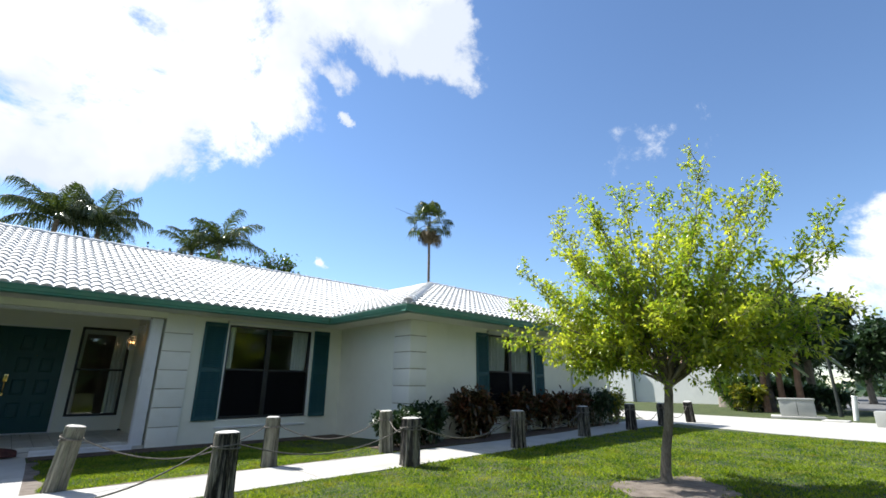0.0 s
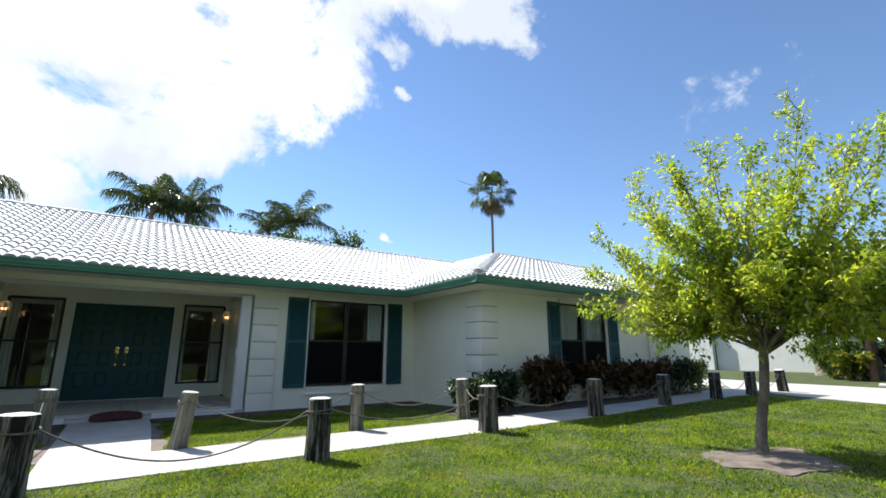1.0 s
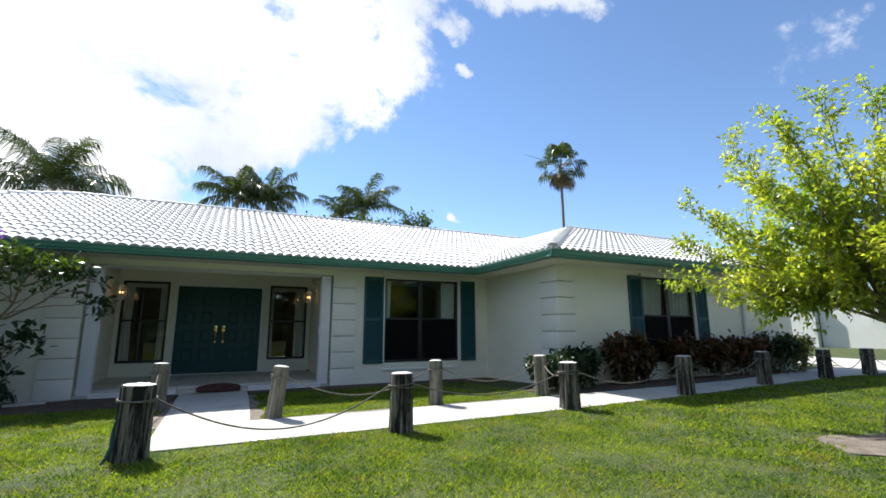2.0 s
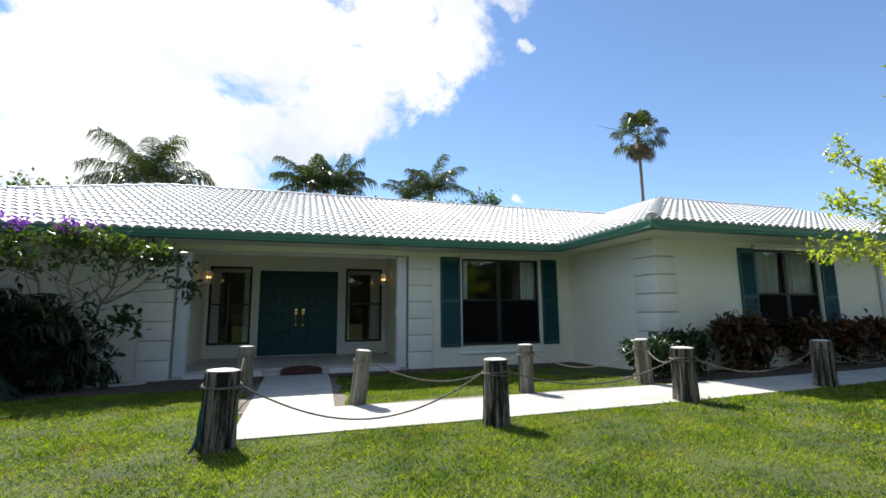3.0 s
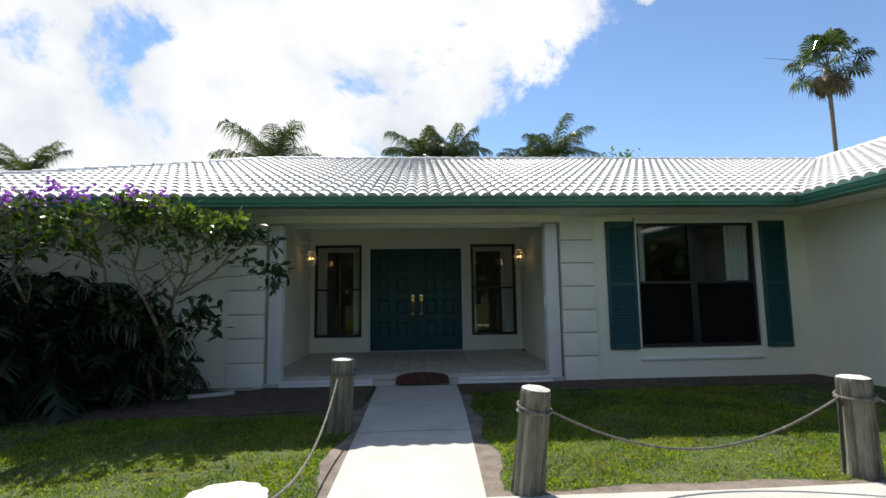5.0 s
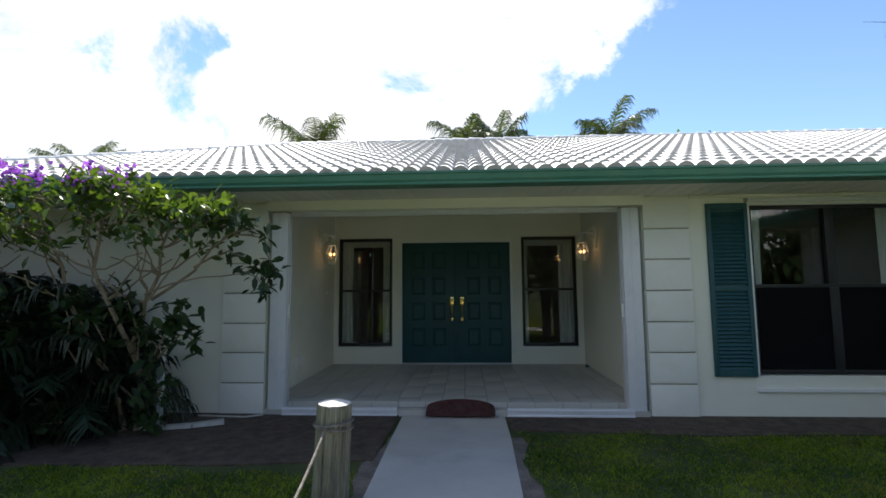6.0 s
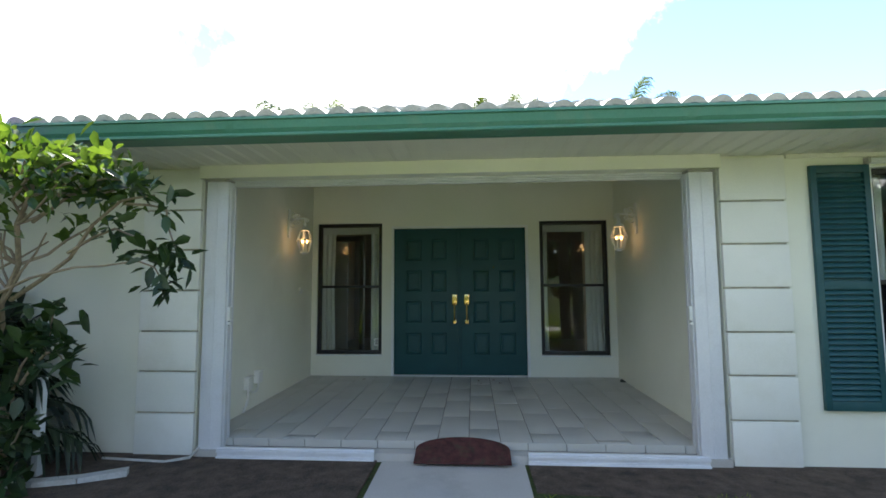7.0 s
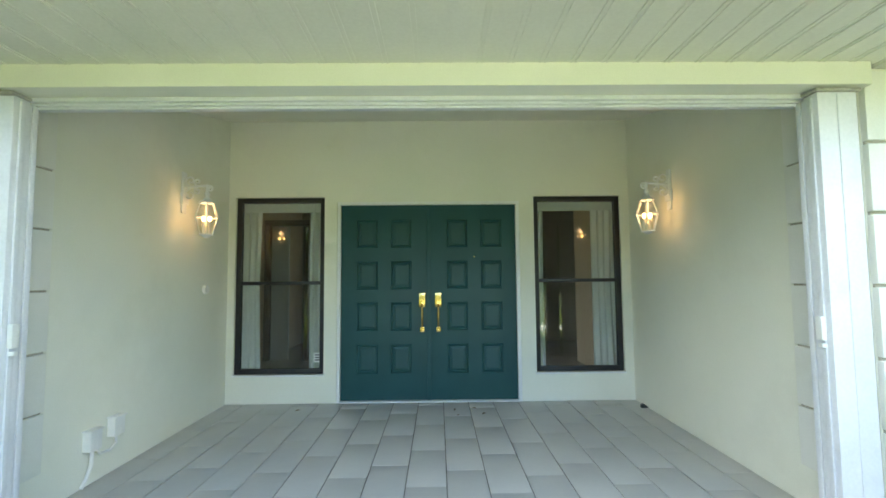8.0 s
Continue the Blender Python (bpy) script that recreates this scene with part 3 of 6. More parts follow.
# front wall with the porch opening and window one
wall("wall_front_west", ((-8.40, FRONT, -0.3), (-2.03, FRONT + 0.2, SOFFIT)))
wall("wall_front_header", ((-2.03, FRONT, 2.194), (2.22, FRONT + 0.2, 2.42)), ((-2.03, 9.97, 2.194), (2.22, FRONT, SOFFIT)), label="pale stucco beam over the porch opening")
wall("wall_front_east", ((2.22, FRONT, -0.3), (3.38, FRONT + 0.2, SOFFIT)), ((5.26, FRONT, -0.3), (6.03, FRONT + 0.2, SOFFIT)),
     ((3.38, FRONT, -0.3), (5.26, FRONT + 0.2, 0.33)), ((3.38, FRONT, 2.205), (5.26, FRONT + 0.2, SOFFIT)))


def raked(name, x0, x1, low0, top0, low1, top1, mat, label, category):
    """A slab between x0 and x1 whose upper side rises from the front of the porch to its back."""
    bm = bmesh.new()
    y0, y1 = FRONT + 0.2, BACK
    a = [bm.verts.new((x0, y, z)) for y, z in ((y0, low0), (y1, low1), (y1, top1), (y0, top0))]
    b = [bm.verts.new((x1, y, z)) for y, z in ((y0, low0), (y1, low1), (y1, top1), (y0, top0))]
    bm.faces.new(a)
    bm.faces.new(b[::-1])
    for k in range(4):
        bm.faces.new((a[k], b[k], b[(k + 1) % 4], a[(k + 1) % 4]))
    return tagged(part(name, bm, mat, soft_angle=0), label, category, kind="structure")


raked("wall_porch_west", -2.23, -2.03, -0.3, 2.42, -0.3, 3.05, M_STUCCO, "pale green-white stucco side wall of the porch", "wall")
raked("wall_porch_east", 2.22, 2.42, -0.3, 2.42, -0.3, 3.05, M_STUCCO, "pale green-white stucco side wall of the porch", "wall")
raked("ceiling_porch", -2.03, 2.22, 2.40, 2.42, 3.0, 3.02, M_SOFFIT, "pale sloping porch ceiling", "ceiling")
LW, RW = (-1.955, -1.02), (1.2, 2.125)
wall("wall_porch_back", ((-2.03, BACK, -0.2), (LW[0], BACK + 0.16, 3.0)), ((LW[1], BACK, -0.2), (-0.885, BACK + 0.16, 3.0)), ((-0.885, BACK, 2.125), (1.045, BACK + 0.16, 3.0)),
     ((1.045, BACK, -0.2), (RW[0], BACK + 0.16, 3.0)), ((RW[1], BACK, -0.2), (2.22, BACK + 0.16, 3.0)),
     ((LW[0], BACK, -0.2), (LW[1], BACK + 0.16, 0.32)), ((LW[0], BACK, 2.178), (LW[1], BACK + 0.16, 3.0)),
     ((RW[0], BACK, -0.2), (RW[1], BACK + 0.16, 0.32)), ((RW[0], BACK, 2.178), (RW[1], BACK + 0.16, 3.0)))
wall("wall_wing_west", ((6.03, 7.35, -0.3), (6.23, FRONT, SOFFIT)))
wall("wall_wing_south", ((6.23, 7.35, -0.3), (8.35, 7.55, SOFFIT)), ((10.08, 7.35, -0.3), (13.9, 7.55, SOFFIT)), ((8.35, 7.35, -0.3), (10.08, 7.55, 0.33)), ((8.35, 7.35, 2.2), (10.08, 7.55, SOFFIT)))
wall("wall_wing_east", ((13.7, 7.55, -0.3), (13.9, 14.5, SOFFIT)))
wall("wall_west", ((-8.40, FRONT + 0.2, -0.3), (-8.20, 19.0, SOFFIT)))
wall("wall_north", ((-8.40, 19.0, -0.3), (-2.2, 19.2, SOFFIT)), ((2.3, 19.0, -0.3), (13.9, 19.2, SOFFIT)), ((-2.2, 19.0, 2.2), (2.3, 19.2, SOFFIT)))
wall("wall_east_rear", ((13.7, 14.5, -0.3), (13.9, 19.0, SOFFIT)))

# rooms behind the windows
tagged(boxes("wall_room_parlour", M_ROOM, None, ((2.43, 14.2, -0.1), (7.2, 14.3, 2.5)), ((7.1, 10.26, -0.1), (7.2, 14.2, 2.5)), ((2.43, BACK + 0.21, -0.1), (2.5, 14.2, 2.5))), "dim beige wall of the room behind the window", "wall", kind="structure")
tagged(boxes("floor_parlour", M_ROOMFLOOR, None, ((2.43, 10.26, -0.1), (7.2, 14.2, 0.0))), "brown floor of the dim front room", "floor", kind="structure")
tagged(boxes("ceiling_parlour", M_TRIM, None, ((2.43, 10.26, 2.45), (7.2, 14.3, 2.5))), "white ceiling of the dim front room", "ceiling", kind="structure")
tagged(boxes("wall_foyer", M_ROOM, None, ((-2.7, BACK + 0.21, 0.0), (-2.6, 17.3, 3.0)), ((2.32, BACK + 0.17, 0.0), (2.42, 15.0, 3.0))), "tan side walls of the dim hall", "wall", kind="structure")
tagged(boxes("wall_foyer_rear", M_ROOMDARK, None, ((-2.6, 17.2, 0.0), (-1.35, 17.3, 3.0)), ((1.3, 17.2, 0.0), (3.6, 17.3, 3.0)), ((-1.35, 17.2, 2.3), (1.3, 17.3, 3.0)), ((3.5, 15.0, 0.0), (3.6, 17.2, 3.0)), ((2.43, 14.9, 0.0), (3.6, 15.0, 3.0))), "brown rear wall of the dim hall", "wall", kind="structure")
hall_door = thing("hall_door", "half-open grey door in a dark wooden frame inside the hall", "door", (-2.6, 15.2, 0.03))
boxes("door_post", M_WOOD, hall_door, ((0.0, 0.0, 0), (0.09, 0.12, 2.15)), bevel=0.006)
boxes("door_post", M_WOOD, hall_door, ((0.62, 0.0, 0), (0.71, 0.12, 2.15)), bevel=0.006)
boxes("lintel", M_WOOD, hall_door, ((0.0, 0.0, 2.15), (0.71, 0.12, 2.24)), bevel=0.006)
boxes("door_leaf", M_GREYBOX, hall_door, ((0.10, 0.05, 0.01), (0.38, 0.09, 2.14)), bevel=0.004, label="grey painted door leaf")
tagged(boxes("floor_foyer", M_ROOMFLOOR, None, ((-2.6, BACK + 0.17, -0.05), (3.6, 18.99, 0.03))), "brown tiled floor of the dim hall", "floor", kind="structure")
tagged(boxes("ceiling_foyer", M_TRIM, None, ((-2.6, BACK + 0.17, 3.0), (3.6, 17.3, 3.05))), "white ceiling of the dim hall", "ceiling", kind="structure")
tagged(boxes("wall_room_wing", M_ROOM, None, ((6.24, 10.0, -0.1), (13.6, 10.1, 2.5)), ((7.21, 10.1, -0.1), (7.26, 10.2, 2.5))), "dim wall of the wing room", "wall", kind="structure")
tagged(boxes("floor_wing", M_ROOMFLOOR, None, ((6.24, 7.56, -0.1), (13.6, 10.0, 0.0))), "brown floor of the wing room", "floor", kind="structure")
tagged(boxes("ceiling_wing", M_TRIM, None, ((6.24, 7.56, 2.45), (13.6, 10.0, 2.5))), "white ceiling of the wing room", "ceiling", kind="structure")

# soffit boards with narrow ribs, in one mesh
def soffit(name, x0, x1, y0, y1, along):
    bm = bmesh.new()
    box(bm, (x0, y0, SOFFIT), (x1, y1, SOFFIT + 0.02))
    step, a, b = 0.146, (x0 if along == "y" else y0), (x1 if along == "y" else y1)
    k = a + 0.07
    while k < b - 0.02:
        for off in (0.0, 0.022):
            if along == "y":
                box(bm, (k + off - 0.004, y0, SOFFIT - 0.004), (k + off + 0.004, y1 - 0.012, SOFFIT))
            else:
                box(bm, (x0, k + off - 0.004, SOFFIT - 0.004), (x1 - 0.012, k + off + 0.004, SOFFIT))
        k += step
    return tagged(part(name, bm, M_SOFFIT, soft_angle=0), "cream ribbed vinyl eave soffit", "soffit", kind="structure")


soffit("ceiling_eave_front", -8.9, 5.425, 9.426, FRONT, "y")
soffit("ceiling_eave_wing_west", 5.426, 6.03, 6.681, FRONT, "x")
soffit("ceiling_eave_wing_south", 6.031, 14.3, 6.681, 7.35, "y")

# gutters: a moulded profile swept along the eaves
def gutter(name, a, b, out, label):
    """Gutter from a to b; out points away from the house."""
    a, b, out = Vector(a), Vector(b), Vector(out)
    profile = [(0.0, 0.0), (0.122, 0.0), (0.136, 0.007), (0.137, 0.020), (0.127, 0.028), (0.146, 0.052), (0.160, 0.104), (0.173, 0.109), (0.173, 0.126), (0.160, 0.126), (0.146, 0.10), (0.115, 0.04), (0.0, 0.03)]
    bm = bmesh.new()
    rings = []
    for end in (a, b):
        rings.append([bm.verts.new(end + out * d + Vector((0, 0, z))) for d, z in profile])
    n = len(profile)
    for k in range(n):
        bm.faces.new((rings[0][k], rings[1][k], rings[1][(k + 1) % n], rings[0][(k + 1) % n]))
    bm.faces.new(rings[0])
    bm.faces.new(rings[1][::-1])
    g = tagged(part(name, bm, M_GUTTER, soft_angle=12), label, "gutter")
    # joint straps
    length = (b - a).length
    way = (b - a) / length
    k = 1.4
    while k < length - 0.3:
        bm = bmesh.new()
        rings = [[bm.verts.new(a + way * (k + s) + out * (d + (0.003 if 0 < i < 8 else 0)) + Vector((0, 0, z - (0.002 if i < 2 else 0)))) for i, (d, z) in enumerate(profile)] for s in (0.0, 0.05)]
        for i in range(n):
            bm.faces.new((rings[0][i], rings[1][i], rings[1][(i + 1) % n], rings[0][(i + 1) % n]))
        part("joint_strap", bm, M_GUTTER, g, soft_angle=30)
        k += 3.05
    return g


GZ = 2.300
gutter("gutter", (-8.9, 9.40, GZ), (5.235, 9.40, GZ), (0, -1, 0), "green painted metal gutter along the main eave")
gutter("gutter", (5.40, 9.40, GZ), (5.40, 6.49, GZ), (-1, 0, 0), "green painted metal gutter along the wing eave")
gutter("gutter", (5.235, 6.655, GZ), (14.3, 6.655, GZ), (0, -1, 0), "green painted metal gutter along the wing front")
tagged(boxes("trim_fascia", M_GUTTER, None, ((-8.9, 9.402, SOFFIT - 0.004), (5.40, 9.425, 2.41)), ((5.402, 6.68, SOFFIT - 0.004), (5.425, 9.40, 2.41)), ((5.425, 6.657, SOFFIT - 0.004), (14.3, 6.68, 2.41))), "green painted fascia board", "fascia", kind="structure")
tagged(boxes("trim_soffit_edge", M_SOFFIT, None, ((-8.4, FRONT - 0.02, SOFFIT - 0.03), (-2.58, FRONT, SOFFIT)), ((2.75, FRONT - 0.02, SOFFIT - 0.03), (6.03, FRONT, SOFFIT))), "narrow cream trim under the eave", "trim", kind="structure")

# ---- roof ----
TILE_W, TILE_L, WAVES = 0.33, 0.345, 2
SLOPE = math.atan(PITCH)


def tile_points():
    """One S tile: u across, v up the slope, h above it; grid of two rows and a front lip."""
    us, hs = [], []
    for k in range(WAVES * 6 + 1):
        u = k / (WAVES * 6) * TILE_W
        s = (u / (TILE_W / WAVES)) % 1.0
        hs.append(0.012 + 0.046 * math.sin(math.pi * s) ** 0.8 if 0.001 < s < 0.999 else 0.012)
        us.append(u)
    rows = [(0.0, -0.014), (0.0, 0.028), (TILE_L + 0.05, -0.004)]
    return np.array([(u, v, h + dh) for v, dh in rows for u, h in zip(us, hs)])


TILE = tile_points()
COLS = WAVES * 6 + 1
TILE_FACES = np.array([(r * COLS + k, r * COLS + k + 1, (r + 1) * COLS + k + 1, (r + 1) * COLS + k) for r in range(2) for k in range(COLS - 1)])


# front lip faces take the shade-toned end colour
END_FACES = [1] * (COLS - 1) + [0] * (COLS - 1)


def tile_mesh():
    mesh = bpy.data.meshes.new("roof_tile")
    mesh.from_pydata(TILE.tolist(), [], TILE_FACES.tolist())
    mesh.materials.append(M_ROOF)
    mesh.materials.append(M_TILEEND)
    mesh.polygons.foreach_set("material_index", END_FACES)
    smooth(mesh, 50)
    return mesh


def roof_face(parent, mesh, origin, along, up, width, height, left, right, single):
    """Tiles on a roof plane. left(v), right(v): the limits of u at v. single(u, v): whether a tile is its own object."""
    origin, along, up = Vector(origin), Vector(along).normalized(), Vector(up).normalized()
    normal = along.cross(up)
    m = Matrix((along, up, normal)).transposed().to_4x4()
    m.translation = origin
    rest, count = [], 0
    basis = np.array(m)
    for r in range(int(height / TILE_L) + 1):
        v = r * TILE_L - 0.05
        for c in range(-20, int(width / TILE_W) + 3):
            u = c * TILE_W
            top = min(v + TILE_L, height)
            lo, hi = min(left(v), left(top)), max(right(v), right(top))
            if u + TILE_W < lo or u > hi:
                continue
            pts = TILE + (u, v, 0)
            lows = np.array([left(p) for p in pts[:, 1]])
            highs = np.array([right(p) for p in pts[:, 1]])
            inside = (pts[:, 0] >= lows - 1e-6).all() and (pts[:, 0] <= highs + 1e-6).all() and pts[:, 1].max() <= height + 0.06
            if inside and single(u, v) and count < 290:
                shared("roof_tile", mesh, parent, m @ Matrix.Translation((u, v, 0)))
                count += 1
            else:
                pts[:, 0] = np.clip(pts[:, 0], lows, highs)
                pts[:, 1] = np.minimum(pts[:, 1], height)
                if np.ptp(pts[:, 0]) > 0.01:
                    rest.append(pts)
    if rest:
        pts = np.concatenate(rest)
        pts = pts @ basis[:3, :3].T + basis[:3, 3]
        f = np.concatenate([TILE_FACES + k * len(TILE) for k in range(len(rest))])
        ob = raw("tile_field", pts, f, M_ROOFJ, parent, flat=False)
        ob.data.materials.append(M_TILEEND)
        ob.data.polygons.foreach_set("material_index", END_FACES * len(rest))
        ob.data.set_sharp_from_angle(angle=radians(50))
        tagged(ob, kind="stuff")


def cap_mesh():
    bm = bmesh.new()
    segs = 8
    for v0, v1, r0, r1 in ((0.0, 0.42, 0.105, 0.088),):
        rows = []
        for v, r, dz in ((v0, r0 - 0.018, 0.0), (v0, r0, 0.012), (v1, r1, 0.0)):
            rows.append([bm.verts.new((r * math.cos(math.pi * k / segs), v, r * 0.75 * math.sin(math.pi * k / segs) + dz)) for k in range(segs + 1)])
        for a, b in zip(rows, rows[1:]):
            for k in range(segs):
                bm.faces.new((a[k], b[k], b[k + 1], a[k + 1]))
    mesh = bpy.data.meshes.new("ridge_tile")
    bmesh.ops.recalc_face_normals(bm, faces=bm.faces)
    bm.to_mesh(mesh)
    bm.free()
    mesh.materials.append(M_ROOF)
    smooth(mesh, 50)
    return mesh


def caps(parent, mesh, a, b):
    a, b = Vector(a), Vector(b)
    way = (b - a).normalized()
    side = way.cross(Vector((0, 0, 1))).normalized()
    m = Matrix((side, way, side.cross(way))).transposed().to_4x4()
    k, n = 0.0, (b - a).length
    while k < n - 0.1:
        m.translation = a + way * k
        shared("ridge_tile", mesh, parent, m.copy())
        k += 0.38


EY, EX, WY = 9.305, 5.305, 6.555          # eave lines: main front, wing west, wing front
RIDGE_Y = 14.81
RUN = RIDGE_Y - EY
HEIGHT = RUN / math.cos(SLOPE)
RIDGE_Z = EAVE_Z + PITCH * RUN
WEST_X = -8.95
COS = math.cos(SLOPE)
WING_RUN = 4.2
WING_TOP = EAVE_Z + PITCH * WING_RUN
roof_mesh, ridge_mesh = tile_mesh(), cap_mesh()


def deck(name, corners, label):
    bm = bmesh.new()
    top = [bm.verts.new(Vector(c) - Vector((0, 0, 0.02))) for c in corners]
    low = [bm.verts.new(Vector(c) - Vector((0, 0, 0.05))) for c in corners]
    bm.faces.new(top)
    bm.faces.new(low[::-1])
    for k in range(len(top)):
        bm.faces.new((top[k], low[k], low[(k + 1) % len(top)], top[(k + 1) % len(top)]))
    return tagged(part(name, bm, M_MORTAR, soft_angle=0), label, "roof", kind="structure")


# main roof: front slope between the west hip and the valley
main_roof = deck("roof_main", [(WEST_X, EY, EAVE_Z), (EX, EY, EAVE_Z), (EX + RUN, RIDGE_Y, RIDGE_Z), (WEST_X + RUN, RIDGE_Y, RIDGE_Z)], "bright white clay tile roof with curved tiles")
deck("roof_main_west", [(WEST_X, EY, EAVE_Z), (WEST_X + RUN, RIDGE_Y, RIDGE_Z), (WEST_X, RIDGE_Y + RUN, EAVE_Z)], "white tile roof, west slope")
deck("roof_main_north", [(WEST_X, RIDGE_Y + RUN, EAVE_Z), (WEST_X + RUN, RIDGE_Y, RIDGE_Z), (EX + RUN, RIDGE_Y, RIDGE_Z), (EX + RUN + 4, RIDGE_Y + RUN, EAVE_Z)], "white tile roof, north slope")
wing_roof = deck("roof_wing", [(EX, WY, EAVE_Z), (14.35, WY, EAVE_Z), (14.35, WY + WING_RUN, WING_TOP), (EX + WING_RUN, WY + WING_RUN, WING_TOP)], "bright white clay tile roof of the wing")
wing_west = deck("roof_wing_west", [(EX, WY, EAVE_Z), (EX + WING_RUN, WY + WING_RUN, WING_TOP), (EX + RUN, RIDGE_Y, RIDGE_Z), (EX, EY, EAVE_Z)], "bright white clay tile roof, slope beside the valley")
deck("roof_wing_north", [(EX + WING_RUN, WY + WING_RUN, WING_TOP), (14.35, WY + WING_RUN, WING_TOP), (14.35, RIDGE_Y, WING_TOP - 1.2), (EX + RUN, RIDGE_Y, RIDGE_Z)], "white tile roof, rear slope of the wing")
caps(main_roof, ridge_mesh, (WEST_X + RUN, RIDGE_Y, RIDGE_Z + 0.02), (EX + RUN, RIDGE_Y, RIDGE_Z + 0.02))
caps(main_roof, ridge_mesh, (WEST_X, EY, EAVE_Z + 0.03), (WEST_X + RUN, RIDGE_Y, RIDGE_Z + 0.03))
caps(wing_roof, ridge_mesh, (EX + 0.12, WY + 0.12, EAVE_Z + 0.085), (EX + WING_RUN, WY + WING_RUN, WING_TOP + 0.03))
caps(wing_west, ridge_mesh, (EX + WING_RUN, WY + WING_RUN, WING_TOP + 0.02), (EX + RUN, RIDGE_Y, RIDGE_Z + 0.02))
caps(wing_roof, ridge_mesh, (14.35, WY + WING_RUN, WING_TOP + 0.02), (EX + WING_RUN, WY + WING_RUN, WING_TOP + 0.02))
bm = bmesh.new()
cyl(bm, (EX + 0.04, WY + 0.04, EAVE_Z + 0.05), (EX + 0.20, WY + 0.20, EAVE_Z + 0.12), 0.10, 0.095, 12)
part("hip_mortar", bm, M_MORTAR, wing_roof, "rough grey mortar at the hip end")

# ---- corner blocks (quoins) ----
ZS = [-0.12, 0.245, 0.58, 0.91, 1.25, 1.593, 1.933, 2.285]


def quoins(name, x0, x1, label, y0=None, north=None):
    q = thing(name, label, "quoin", (x0, FRONT, 0), kind="")
    for a, b in zip(ZS, ZS[1:]):
        boxes("block", M_QUOIN, q, ((0, -0.034, a + 0.008), (x1 - x0, 0.01, b - 0.008)), bevel=0.007)
    boxes("joint_bed", M_JOINT, q, ((0.006, -0.012, ZS[0] + 0.02), (x1 - x0 - 0.006, 0.008, ZS[-1] - 0.02)))
    return q


quoins("quoin_column", 2.225, 2.725, "white painted raised corner blocks beside the porch")
quoins("quoin_column", -2.54, -2.035, "white painted raised corner blocks beside the porch")
for wall_x, way in ((-2.03, 1), (2.22, -1)):
    inner = thing("quoin_column", "white painted raised blocks on the porch side wall", "quoin", (wall_x, 0, 0))
    for a, b in zip(ZS[1:], ZS[2:]):
        x0, x1 = sorted((-0.01 * way, 0.022 * way))
        boxes("block", M_QUOIN, inner, ((x0, FRONT + 0.21, a + 0.006), (x1, FRONT + 0.46, b - 0.006)), bevel=0.005)
    x0, x1 = sorted((-0.008 * way, 0.006 * way))
    boxes("joint_bed", M_JOINT, inner, ((x0, FRONT + 0.212, ZS[1] + 0.02), (x1, FRONT + 0.455, ZS[-1] - 0.02)))
WZS = [-0.08, 0.33, 0.665, 1.0, 1.328, 1.66, 1.98, 2.295]
corner = thing("quoin_column", "white painted raised blocks at the wing corner", "quoin", (6.03, 7.35, 0))
for a, b in zip(WZS, WZS[1:]):
    boxes("block", M_QUOIN, corner, ((-0.034, -0.034, a + 0.010), (0.41, 0.01, b - 0.010)), ((-0.034, 0.01, a + 0.010), (0.01, 0.52, b - 0.010)), bevel=0.006)
boxes("joint_bed", M_JOINT, corner, ((-0.012, -0.012, WZS[0] + 0.02), (0.404, 0.008, WZS[-1] - 0.02)), ((-0.012, 0.008, WZS[0] + 0.02), (0.008, 0.514, WZS[-1] - 0.02)))


# ---- porch ----
porch = tagged(boxes("floor_porch", M_GROUT, None, ((-2.03, 10.10, -0.3), (2.22, BACK, FLOOR - 0.006))), "porch floor of pale greenish tiles with dark joints", "floor", kind="structure")
tile_bm = bmesh.new()
box(tile_bm, (0.0035, 0.0003, -0.008), (0.2525, 0.5997, 0.0), 0.0009)
tile_data, trng = None, random.Random(4)
edges_x = [-2.03] + [-1.825 + 0.256 * k for k in range(16)] + [2.22]
for c, (x, x_end) in enumerate(zip(edges_x, edges_x[1:])):
    y = 10.10 - (0.0, 0.37, 0.18, 0.51, 0.27)[c % 5]
    while y < BACK - 0.05:
        lo, hi = max(y, 10.10), min(y + 0.6, BACK - 0.003)
        if tile_data is None:
            t = part("tile", tile_bm, M_TILE, porch)
            tile_data = t.data
        else:
            t = shared("tile", tile_data, porch, Matrix())
        t.matrix_basis = pose(x, lo, FLOOR + trng.uniform(-0.0012, 0.0012)) @ Matrix.Diagonal(((x_end - x) / 0.256, (hi - lo) / 0.6, 1, 1))
        y += 0.6
nose = thing("porch_edging", "pale tile edging on the front of the porch step", "step edging", (-2.03, 10.10, 0))
for c in range(14):
    boxes("edge_tile", M_TILE, nose, ((c * 0.3025 + 0.003, -0.012, -0.03), (c * 0.3025 + 0.2995, 0.0, FLOOR)), bevel=0.002)
tagged(boxes("trim_step", M_CONCRETE, None, ((-2.0, 9.985, -0.25), (2.2, 10.099, -0.035))), "pale concrete face of the porch step", "step", kind="structure")
for x0, x1 in ((-1.80, -0.52), (0.68, 2.03)):
    rail = thing("shutter_track", "white ridged aluminium shutter track on the porch step", "shutter track", (x0, 9.96, 0), group="shutter tracks")
    for z0, z1, d in ((-0.105, -0.075, 0.03), (-0.075, -0.045, 0.012), (-0.045, -0.02, 0.026), (-0.02, -0.004, 0.008)):
        boxes("track_strip", M_ALU, rail, ((0, 0.024 - d, z0), (x1 - x0, 0.024, z1)), bevel=0.003)
